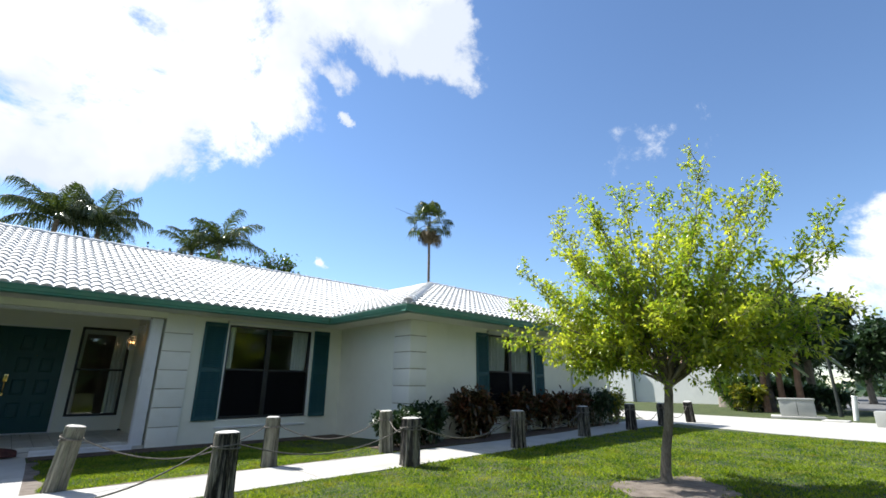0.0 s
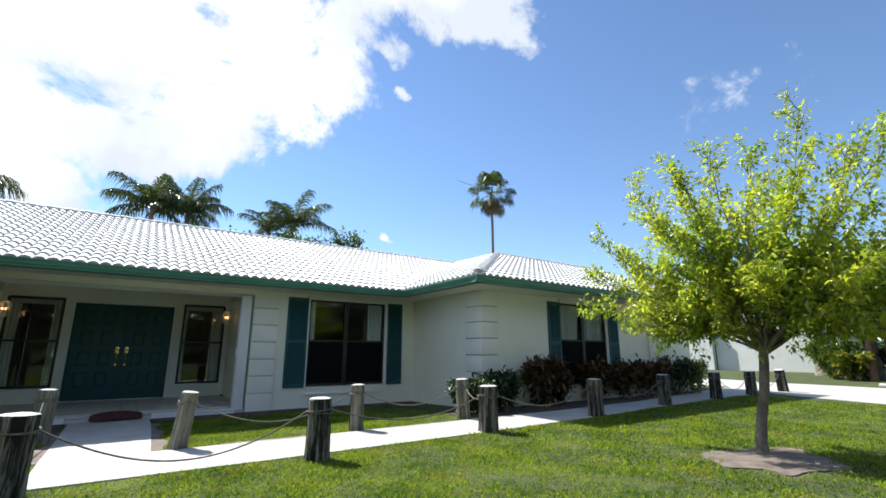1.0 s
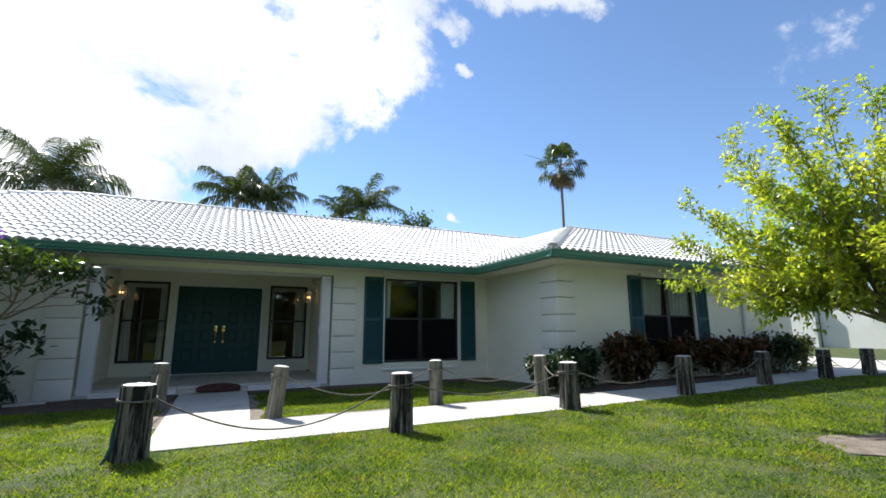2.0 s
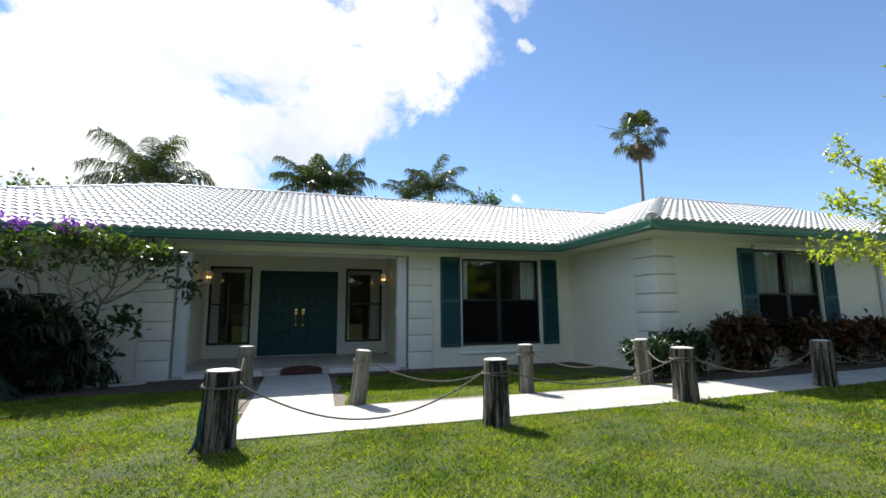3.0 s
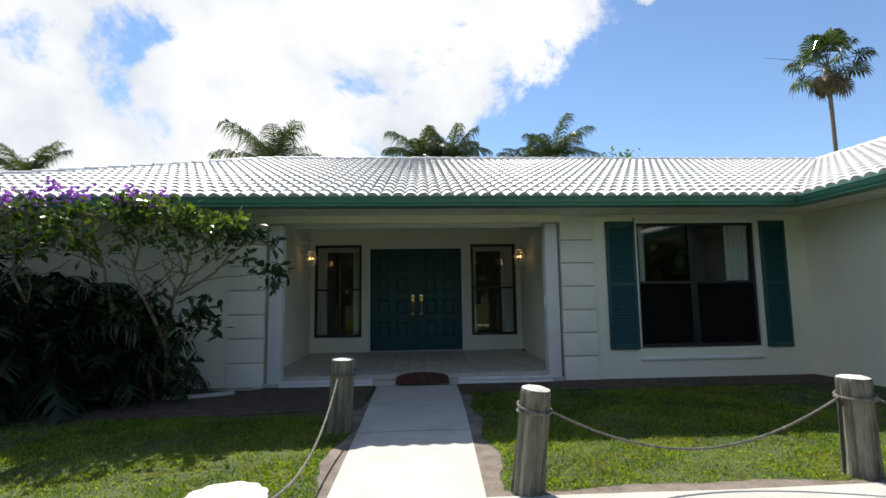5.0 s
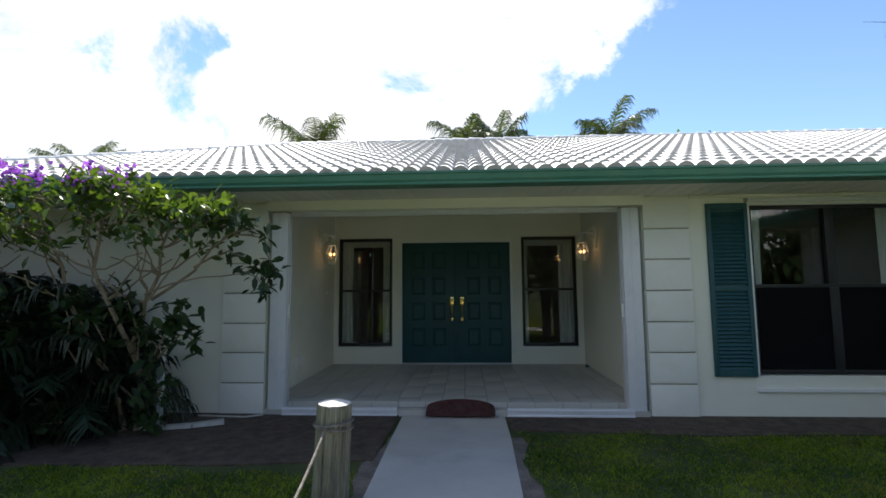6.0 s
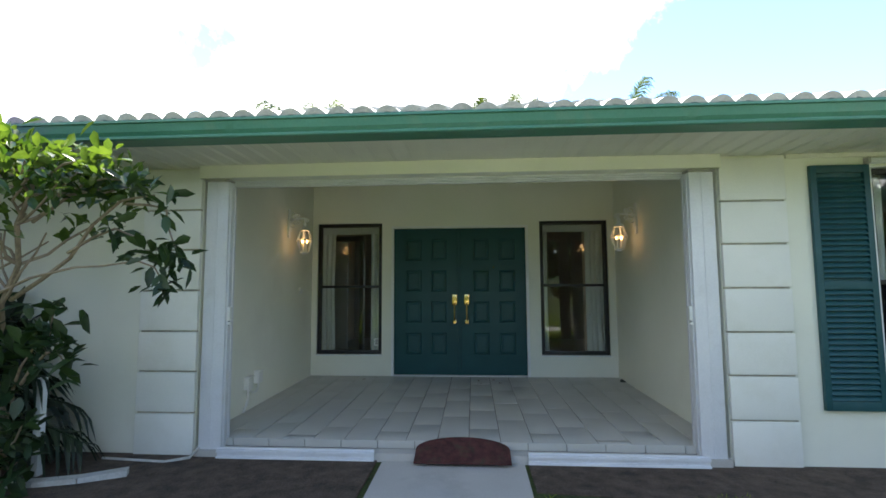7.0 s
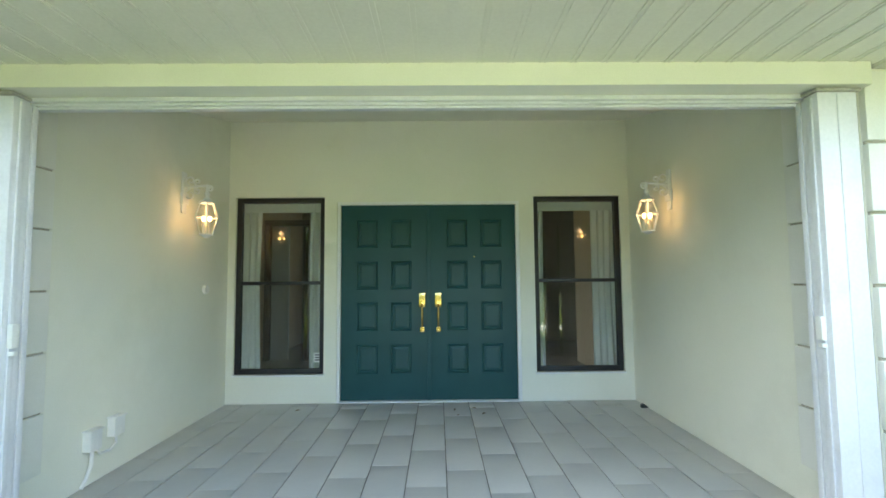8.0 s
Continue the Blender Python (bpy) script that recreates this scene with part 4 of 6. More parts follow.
header_track = thing("header_track", "white ridged aluminium shutter track under the beam", "shutter track", (-1.80, FRONT - 0.02, 0))
for z0, z1, y0, y1 in ((2.172, 2.193, 0.055, 0.16), (2.158, 2.171, 0.075, 0.15), (2.146, 2.157, 0.09, 0.135)):
    boxes("track_strip", M_ALU, header_track, ((0, y0, z0), (3.84, y1, z1)), bevel=0.003)


def shutter_stack(x, mirror, label):
    """A folded storm shutter: a broad closing post in front, the folded blades behind it."""
    s = thing("accordion_shutter", label, "storm shutter", (x, FRONT - 0.045, 0), group="storm shutters")
    w = 0.19
    bm = bmesh.new()
    box(bm, (0, 0, -0.10), (w, 0.085, 2.172), 0.008)
    part("cover_post", bm, M_ALU, s)
    edge = w if not mirror else 0.0
    way = 1 if not mirror else -1
    for k in range(3):
        a, b = sorted((edge, edge + way * (0.010 - 0.005 * (k % 2))))
        boxes("folded_slat", M_ALU, s, ((a, 0.030 + k * 0.032, -0.02), (b, 0.058 + k * 0.032, 2.155)), bevel=0.002)
    boxes("top_cap", M_MORTAR, s, ((-0.012, -0.012, 2.173), (w + 0.012, 0.10, 2.186)))
    boxes("post_groove", M_ALU, s, ((w * 0.5 - 0.004, -0.004, -0.08), (w * 0.5 + 0.004, 0.001, 2.16)))
    hx = edge + (0.006 if not mirror else -0.032)
    boxes("lock_handle", M_PLASTIC, s, ((hx, 0.02, 1.0), (hx + 0.026, 0.058, 1.11)), bevel=0.005, label="white plastic shutter lock")
    boxes("lock_stem", M_PLASTIC, s, ((hx + 0.004, 0.025, 0.965), (hx + 0.03, 0.05, 0.985)), bevel=0.004)
    return s


shutter_stack(-1.98, False, "white folded accordion storm shutter at the porch opening")
shutter_stack(1.985, True, "white folded accordion storm shutter at the porch opening")


# ---- double door ----
def build_door():
    d = thing("door_1", "dark teal panelled double front door, closed", "door", (-0.848, BACK + 0.03, 0.045), kind="structure")
    leaf_w, h = 0.922, 2.045
    for k in range(2):
        x0 = k * (leaf_w + 0.008)
        leaf = boxes("door_leaf", M_TEAL, d, ((x0, 0.0, 0), (x0 + leaf_w, 0.045, h)), bevel=0.003)
        cols = ((0.165, 0.39), (0.525, 0.745)) if k == 0 else ((0.19, 0.41), (0.55, 0.775))
        for c0, c1 in cols:
            for z0 in (0.275, 0.715, 1.15, 1.592):
                bm = bmesh.new()
                a = [bm.verts.new((x0 + x, -0.001, z)) for x, z in ((c0, z0), (c1, z0), (c1, z0 + 0.30), (c0, z0 + 0.30))]
                frame_in = [bm.verts.new((x0 + x, y, z)) for x, y, z in ((c0 + 0.012, -0.012, z0 + 0.012), (c1 - 0.012, -0.012, z0 + 0.012), (c1 - 0.012, -0.012, z0 + 0.288), (c0 + 0.012, -0.012, z0 + 0.288))]
                low = [bm.verts.new((x0 + x, y, z)) for x, y, z in ((c0 + 0.026, 0.0, z0 + 0.026), (c1 - 0.026, 0.0, z0 + 0.026), (c1 - 0.026, 0.0, z0 + 0.274), (c0 + 0.026, 0.0, z0 + 0.274))]
                flat_in = [bm.verts.new((x0 + x, y, z)) for x, y, z in ((c0 + 0.05, -0.008, z0 + 0.05), (c1 - 0.05, -0.008, z0 + 0.05), (c1 - 0.05, -0.008, z0 + 0.25), (c0 + 0.05, -0.008, z0 + 0.25))]
                for p, q in ((a, frame_in), (frame_in, low), (low, flat_in)):
                    for i in range(4):
                        bm.faces.new((p[i], p[(i + 1) % 4], q[(i + 1) % 4], q[i]))
                bm.faces.new(flat_in)
                part("door_panel", bm, M_TEAL, leaf, soft_angle=0)
        hx = x0 + (0.855 if k == 0 else 0.095)
        bm = bmesh.new()
        box(bm, (hx - 0.034, -0.010, 0.96), (hx + 0.034, -0.001, 1.11), 0.004)
        cyl(bm, (hx, -0.022, 1.07), (hx, -0.008, 1.07), 0.019)
        sweep(bm, [(hx, -0.01, 0.985), (hx, -0.05, 0.96), (hx, -0.055, 0.88), (hx, -0.045, 0.78), (hx, -0.012, 0.745)], [0.010, 0.011, 0.012, 0.010, 0.009], 8)
        box(bm, (hx - 0.022, -0.010, 0.70), (hx + 0.022, -0.001, 0.755), 0.004)
        part("door_handle", bm, M_BRASS, leaf, "polished brass handle set")
        if k == 1:
            bm = bmesh.new()
            cyl(bm, (x0 + 0.48, -0.006, 1.49), (x0 + 0.48, 0.0, 1.49), 0.009)
            part("peephole", bm, M_BRASS, leaf, "small brass peephole")
    boxes("astragal", M_TEAL, d, ((leaf_w - 0.016, -0.012, 0), (leaf_w + 0.024, -0.001, h)), bevel=0.003)
    boxes("door_frame", M_TRIM, d, ((-0.035, -0.03, -0.03), (-0.003, 0.06, h + 0.035)), ((1.855, -0.03, -0.03), (1.891, 0.06, h + 0.035)), ((-0.003, -0.03, h + 0.003), (1.855, 0.06, h + 0.035)))
    boxes("threshold", M_ALU, d, ((-0.003, -0.045, -0.016), (1.855, 0.06, -0.003)), bevel=0.003, label="grey metal threshold")
    return d


build_door()


# ---- windows ----
def curtain(bm, x0, x1, y, z0, z1, fold=0.022, pitch=0.075, top_x=None):
    """A pleated hanging cloth; at the top it may reach to top_x."""
    n = max(8, int((x1 - x0) / pitch * 6))
    rows = []
    for z, w in ((z0, 1.0), ((z0 + z1) / 2, 0.9), (z1, 1.0)):
        r = []
        for k in range(n + 1):
            s = k / n
            r.append(bm.verts.new((x0 + (x1 - x0) * s * w, y + fold * math.sin(2 * math.pi * s * (x1 - x0) / pitch) + 0.006 * math.sin(17 * s), z)))
        rows.append(r)
    for a, b in zip(rows, rows[1:]):
        for k in range(n):
            bm.faces.new((a[k], a[k + 1], b[k + 1], b[k]))


def sash_window(name, x0, x1, y, z0, z1, rail, label, mullion=None, bar=0.042, deep=0.06, lower_screen=False, depth_in=0.03):
    w = thing(name, label, "window", (x0, y + depth_in, z0), kind="structure")
    W, H, R = x1 - x0, z1 - z0, rail - z0
    fr = boxes("window_frame", M_BLACK, w, ((0, 0, 0), (bar, deep, H)), ((W - bar, 0, 0), (W, deep, H)), ((bar, 0, 0), (W - bar, deep, bar)), ((bar, 0, H - bar), (W - bar, deep, H)), bevel=0.003)
    boxes("meeting_rail", M_BLACK, w, ((bar, 0.006, R - 0.018), (W - bar, deep - 0.01, R + 0.018)), bevel=0.002)
    spans = [(bar, W - bar)]
    if mullion:
        mx = mullion - x0
        boxes("mullion", M_BLACK, w, ((mx - 0.05, -0.004, bar), (mx + 0.05, deep, R - 0.018)), ((mx - 0.05, -0.004, R + 0.018), (mx + 0.05, deep, H - bar)), bevel=0.003)
        spans = [(bar, mx - 0.05), (mx + 0.05, W - bar)]
    for a, b in spans:
        for lo, hi, dy in ((bar, R - 0.018, 0.02), (R + 0.018, H - bar, 0.038)):
            p = boxes("pane", M_GLASS, w, ((a, dy, lo), (b, dy + 0.005, hi)))
            p.visible_shadow = False
            if lower_screen and lo == bar:
                sc = boxes("insect_screen", M_SCREEN, w, ((a, 0.008, lo), (b, 0.0095, hi)), label="dark insect screen over the lower pane")
    return w


W1 = sash_window("window_1", 3.40, 5.24, FRONT, 0.345, 2.19, 1.29, "black framed double window with screens and white curtains", mullion=4.27, lower_screen=True, depth_in=0.05)
W2 = sash_window("window_2", 8.37, 10.06, 7.35, 0.345, 2.185, 1.33, "black framed double window with drawn white curtains", mullion=9.2, lower_screen=True, depth_in=0.05)
W3 = sash_window("window_3", LW[0], LW[1], BACK, 0.325, 2.175, 1.27, "black framed sash sidelight with white curtains", bar=0.05)
W4 = sash_window("window_4", RW[0], RW[1], BACK, 0.325, 2.175, 1.275, "black framed sash sidelight with white curtains", bar=0.05)
# white lining of the window openings, sills and shutter housings
for x0, x1, y, nm in ((3.38, 5.26, FRONT, "a"), (8.35, 10.08, 7.35, "b")):
    s = tagged(boxes("window_sill", M_TRIM, None, ((x0 - 0.03, y - 0.03, 0.165), (x1 - 0.03, y + 0.001, 0.205)), bevel=0.004), "white painted window ledge strip", "sill", kind="structure")
    h = thing("shutter_track", "white aluminium shutter track above the window", "shutter track", (x0 - 0.02, y - 0.045, 2.215), group="shutter tracks")
    boxes("track_strip", M_ALU, h, ((0, 0, 0), (x1 - x0 + 0.1, 0.045, 0.035)), bevel=0.004)
    boxes("track_lip", M_ALU, h, ((0, -0.012, 0.026), (x1 - x0 + 0.1, 0.0, 0.036)), bevel=0.003)
    boxes("end_cap", M_MORTAR, h, ((-0.02, -0.006, -0.004), (0.0, 0.045, 0.045)), bevel=0.003)
    boxes("lining", M_TRIM, None, ((x0 + 0.001, y + 0.005, 0.335), (x0 + 0.018, y + 0.19, 2.2)), ((x1 - 0.018, y + 0.005, 0.335), (x1 - 0.001, y + 0.19, 2.2)), ((x0 + 0.018, y + 0.005, 2.188), (x1 - 0.018, y + 0.19, 2.203)))
    tagged(bpy.data.objects[[o.name for o in bpy.data.objects if o.name.startswith("lining")][-1]], "white lining of the window opening", "window lining", kind="structure")
tagged(boxes("window_sill_porch", M_TRIM, None, ((LW[0] - 0.01, BACK - 0.012, 0.305), (LW[1] + 0.01, BACK + 0.03, 0.322)), ((RW[0] - 0.01, BACK - 0.012, 0.305), (RW[1] + 0.01, BACK + 0.03, 0.322)), bevel=0.003), "pale sill below the sidelights", "sill", kind="structure")


def curtain_pair(name, spans, y, z0, z1, label, fold=0.016, pitch=0.075):
    c = thing(name, label, "curtain", (0, 0, 0), group="curtains")
    for x0, x1 in spans:
        bm = bmesh.new()
        curtain(bm, x0, x1, y, z0, z1, fold, pitch)
        ob = part("drape", bm, M_CURTAIN, c)
    bm = bmesh.new()
    cyl(bm, (spans[0][0] - 0.03, y, z1 + 0.01), (spans[-1][1] + 0.03, y, z1 + 0.01), 0.012)
    part("curtain_rod", bm, M_WOOD, c)
    return c


curtain_pair("curtain", [(3.42, 3.58), (4.84, 5.22)], FRONT + 0.135, 0.35, 2.17, "white gathered curtains at the front window")
curtain_pair("curtain", [(8.36, 9.12), (9.26, 10.06)], 7.35 + 0.14, 0.35, 2.17, "white pleated curtains drawn across the wing window", 0.05, 0.125)
curtain_pair("curtain", [(-1.96, -1.72), (-1.20, -1.02)], BACK + 0.115, 0.33, 2.15, "white gathered curtains at the sidelight")
curtain_pair("curtain", [(1.2, 1.32), (1.84, 2.13)], BACK + 0.115, 0.33, 2.15, "white gathered curtains at the sidelight")
for x0, x1 in (LW, RW):
    v = tagged(boxes("curtain_valance", M_CURTAIN, None, ((x0, BACK + 0.098, 2.03), (x1, BACK + 0.104, 2.176))), "pale cloth valance above the sidelight", "valance", group="valances")

# sticker on the sidelight
st = thing("window_sticker", "small white sticker on the sidelight glass", "sticker", (-1.135, BACK + 0.045, 0.44))
boxes("sticker_sheet", M_PLASTIC, st, ((0, 0, 0), (0.09, 0.002, 0.10)))
for k in range(3):
    boxes("print_bar", M_PRINT, st, ((0.012, -0.0015, 0.018 + k * 0.026), (0.078, 0.0, 0.032 + k * 0.026)))


# ---- louvred shutters ----
def louvre_shutter(x0, x1, y, z0, z1, label):
    s = thing("window_shutter", label, "shutter", (x0, y - 0.035, z0), group="window shutters")
    W, H = x1 - x0, z1 - z0
    boxes("shutter_frame", M_SHUTTER, s, ((0, 0, 0), (0.045, 0.033, H)), ((W - 0.045, 0, 0), (W, 0.033, H)), ((0.045, 0, 0), (W - 0.045, 0.033, 0.07)), ((0.045, 0, H - 0.06), (W - 0.045, 0.033, H)), ((0.045, 0, H * 0.5 - 0.03), (W - 0.045, 0.033, H * 0.5 + 0.03)), bevel=0.003)
    boxes("shutter_back", M_SHUTTER, s, ((0.045, 0.026, 0.07), (W - 0.045, 0.031, H - 0.06)))
    bm = bmesh.new()
    box(bm, (0.045, -0.003, -0.02), (W - 0.045, 0.003, 0.02), 0.002)
    bmesh.ops.rotate(bm, verts=bm.verts, cent=(0, 0, 0), matrix=Matrix.Rotation(radians(-38), 3, "X"))
    first, z = None, 0.09
    while z < H - 0.075:
        if abs(z - H * 0.5) > 0.045:
            if first is None:
                first = part("slat", bm, M_SHUTTER, s)
                first.matrix_basis = pose(0, 0.012, z)
            else:
                shared("slat", first.data, s, pose(0, 0.012, z))
        z += 0.042
    return s


louvre_shutter(2.915, 3.355, FRONT, 0.325, 2.205, "dark teal louvred shutter beside the front window")
louvre_shutter(5.30, 5.69, FRONT, 0.325, 2.205, "dark teal louvred shutter beside the front window")
louvre_shutter(7.94, 8.335, 7.35, 0.345, 2.19, "dark teal louvred shutter beside the wing window")
louvre_shutter(10.10, 10.48, 7.35, 0.345, 2.19, "dark teal louvred shutter beside the wing window")

# downspout on the wing
ds = thing("downspout", "white painted metal downspout on the wing wall", "downspout", (11.78, 7.27, 0))
boxes("pipe", M_ALU, ds, ((0, 0, 0.05), (0.08, 0.06, 2.30)), bevel=0.008)
boxes("strap", M_ALU, ds, ((-0.015, 0.02, 1.2), (0.095, 0.08, 1.24)))
boxes("shoe", M_ALU, ds, ((0, -0.12, 0.0), (0.08, 0.0, 0.07)), bevel=0.008)

# ---- porch things ----
mat_bm = bmesh.new()
N = 20
outline = [(-0.37, 0.0), (0.37, 0.0), (0.37, 0.17)] + [(0.37 * math.cos(math.pi * k / N), 0.17 + 0.10 * math.sin(math.pi * k / N)) for k in range(1, N)] + [(-0.37, 0.17)]


def mat_height(v):
    return 0.012 + 0.001 * v if v < 0.10 else 0.012 + (v - 0.10) * 0.62


rows = [[mat_bm.verts.new((u, v * 0.93, mat_height(v) + dz)) for u, v in outline] for dz in (0.0, 0.014)]
mid = [[mat_bm.verts.new((u * 0.96, v * 0.91 + 0.004, mat_height(v) + 0.016)) for u, v in outline]]
mat_bm.faces.new(rows[0][::-1])
for a, b in ((rows[0], rows[1]), (rows[1], mid[0])):
    for k in range(len(outline)):
        mat_bm.faces.new((a[k], a[(k + 1) % len(outline)], b[(k + 1) % len(outline)], b[k]))
mat_bm.faces.new(mid[0])
bmesh.ops.triangulate(mat_bm, faces=[f for f in mat_bm.faces if len(f.verts) > 4])
doormat = part("doormat", mat_bm, M_MAT, soft_angle=0)
doormat.matrix_basis = pose(0.175, 9.87, -0.075)
tagged(doormat, "dark red arched doormat leaning on the step", "doormat")


def lantern(x, mirror):
    """A white scrolled coach lantern on the porch side wall; mirror = -1 for the east wall."""
    t = thing("wall_lantern", "white scrolled metal coach lantern, lit, on the porch wall", "wall lamp", (x, 11.84, 1.825), group="porch lanterns")
    k = mirror
    cx = k * 0.21

    def across(a, b):
        return sorted((k * a, k * b))

    bm = bmesh.new()
    x0, x1 = across(0.0, 0.018)
    box(bm, (x0, -0.032, 0.06), (x1, 0.032, 0.42), 0.006)
    x0, x1 = across(0.0, 0.03)
    box(bm, (x0, -0.045, 0.14), (x1, 0.045, 0.24), 0.008)
    part("back_plate", bm, M_TRIM, t)
    bm = bmesh.new()
    sweep(bm, [(k * 0.015, 0, 0.285), (k * 0.08, 0, 0.29), (k * 0.15, 0, 0.30), (k * 0.21, 0, 0.30)], [0.013, 0.012, 0.011, 0.010], 8)
    # scrolls: centre, size, where they begin, turning way
    for sx, sz, r, begin, turn in ((0.065, 0.345, 0.048, -1.6, -1), (0.065, 0.225, 0.050, 1.6, 1), (0.125, 0.335, 0.032, -1.6, -1), (0.125, 0.255, 0.032, 1.6, 1), (0.235, 0.275, 0.026, 1.9, -1)):
        pts = [(k * (sx + r * (1 - 0.105 * q) * math.cos(begin + turn * q)), 0, sz + r * (1 - 0.105 * q) * math.sin(begin + turn * q)) for q in (0.45 * i for i in range(17))]
        sweep(bm, pts, 0.0075, 6)
    part("scroll_arm", bm, M_TRIM, t)
    bm = bmesh.new()
    for r0, r1, z0, z1 in ((0.014, 0.014, 0.245, 0.31), (0.024, 0.018, 0.225, 0.245), (0.016, 0.024, 0.205, 0.225), (0.030, 0.016, 0.18, 0.205), (0.062, 0.030, 0.155, 0.18), (0.064, 0.064, 0.145, 0.155), (0.061, 0.056, -0.130, -0.118), (0.020, 0.046, -0.150, -0.130)):
        cyl(bm, (cx, 0, z0), (cx, 0, z1), r0, r1, 6)
    for i in range(6):
        a, b = 2 * math.pi * i / 6, 2 * math.pi * (i + 1) / 6
        ca, sa, cb, sb = math.cos(a), math.sin(a), math.cos(b), math.sin(b)
        sweep(bm, [(cx + 0.057 * ca, 0.057 * sa, 0.145), (cx + 0.098 * ca, 0.098 * sa, 0.025), (cx + 0.056 * ca, 0.056 * sa, -0.118)], 0.005, 5)
        sweep(bm, [(cx + 0.098 * ca, 0.098 * sa, 0.025), (cx + 0.098 * cb, 0.098 * sb, 0.025)], 0.005, 5)
    part("cage", bm, M_TRIM, t)
    bm = bmesh.new()
    for z0, z1, r0, r1 in ((0.025, 0.145, 0.095, 0.055), (-0.118, 0.025, 0.054, 0.095)):
        bmesh.ops.create_cone(bm, cap_ends=False, segments=6, radius1=r0, radius2=r1, depth=z1 - z0, matrix=Matrix.Translation((cx, 0, (z0 + z1) / 2)))
    g = part("glass_panel", bm, M_LAMPGLASS, t, "clear lantern glass", soft_angle=0)
    g.visible_shadow = False
    for dx in (-0.026, 0.026):
        bm = bmesh.new()
        cyl(bm, (cx + dx, 0, -0.116), (cx + dx, 0, -0.01), 0.009, 0.009, 8)
        part("candle", bm, M_PLASTIC, t)
        bm = bmesh.new()
        bmesh.ops.create_uvsphere(bm, u_segments=10, v_segments=7, radius=0.015, matrix=Matrix.Translation((cx + dx, 0, 0.014)) @ Matrix.Diagonal((1, 1, 1.8, 1)))
        part("bulb", bm, M_BULB, t, "glowing warm bulb")
    lamp = new("lantern_light", bpy.data.lights.new("lantern_light", "POINT"))
    lamp.data.energy, lamp.data.color, lamp.data.shadow_soft_size = 0.06, (1.0, 0.6, 0.28), 0.03
    lamp.location = (x + cx, 11.84, 1.825 + 0.075)
    return t


lantern(-2.03, 1)
lantern(2.22, -1)


def socket_box(y, z, label):
    o = thing("outlet_box", label, "outlet box", (-2.03, y, z), group="outlet boxes")
    boxes("cover", M_PLASTIC, o, ((0.0, -0.05, -0.065), (0.055, 0.05, 0.055)), bevel=0.008)
    boxes("lid", M_PLASTIC, o, ((0.0, -0.056, 0.056), (0.066, 0.056, 0.066)), bevel=0.003)
    return o


socket_box(10.87, 0.31, "cream weatherproof outlet box on the porch wall")
socket_box(11.08, 0.335, "cream weatherproof outlet box on the porch wall")
bm = bmesh.new()
sweep(bm, [(-2.0, 10.87, 0.25), (-2.005, 10.87, 0.15), (-2.01, 10.84, 0.08), (-2.01, 10.80, 0.04)], 0.012, 7)
sweep(bm, [(-2.0, 10.89, 0.25), (-2.0, 10.94, 0.20), (-2.0, 11.02, 0.19), (-2.0, 11.08, 0.22), (-2.0, 11.08, 0.27)], 0.009, 7)
tagged(part("conduit", bm, M_PLASTIC), "cream conduit pipe between the outlet boxes", "conduit")
bm = bmesh.new()
cyl(bm, (-2.03, 12.25, 1.22), (-2.005, 12.25, 1.22), 0.045, 0.04, 16)
tagged(part("door_chime_button", bm, M_PLASTIC), "small round white disc on the porch wall", "wall disc")
bm = bmesh.new()
sweep(bm, [(2.21, 12.43, 0.02), (2.16, 12.42, 0.05), (2.15, 12.40, 0.045)], [0.02, 0.024, 0.016], 7)
tagged(part("drain_spout", bm, M_DARKMETAL), "small dark pipe stub at the porch floor", "pipe stub")
lrng = random.Random(8)
for x, y in ((0.33, 12.42), (0.52, 12.46), (0.60, 12.28), (0.36, 12.25), (-1.2, 12.45)):
    bm = bmesh.new()
    a = lrng.uniform(0, 6)
    vs = [bm.verts.new((x + 0.035 * s * math.cos(a) - w * math.sin(a), y + 0.035 * s * math.sin(a) + w * math.cos(a), FLOOR + h)) for s, w, h in ((-1, 0, 0.002), (0, 0.011, 0.012), (1, 0, 0.004), (0, -0.011, 0.006))]
    bm.faces.new(vs)
    tagged(part("fallen_leaf", bm, M_DEADLEAF, soft_angle=0), "dry brown leaf on the porch floor", "leaf", group="fallen leaves")


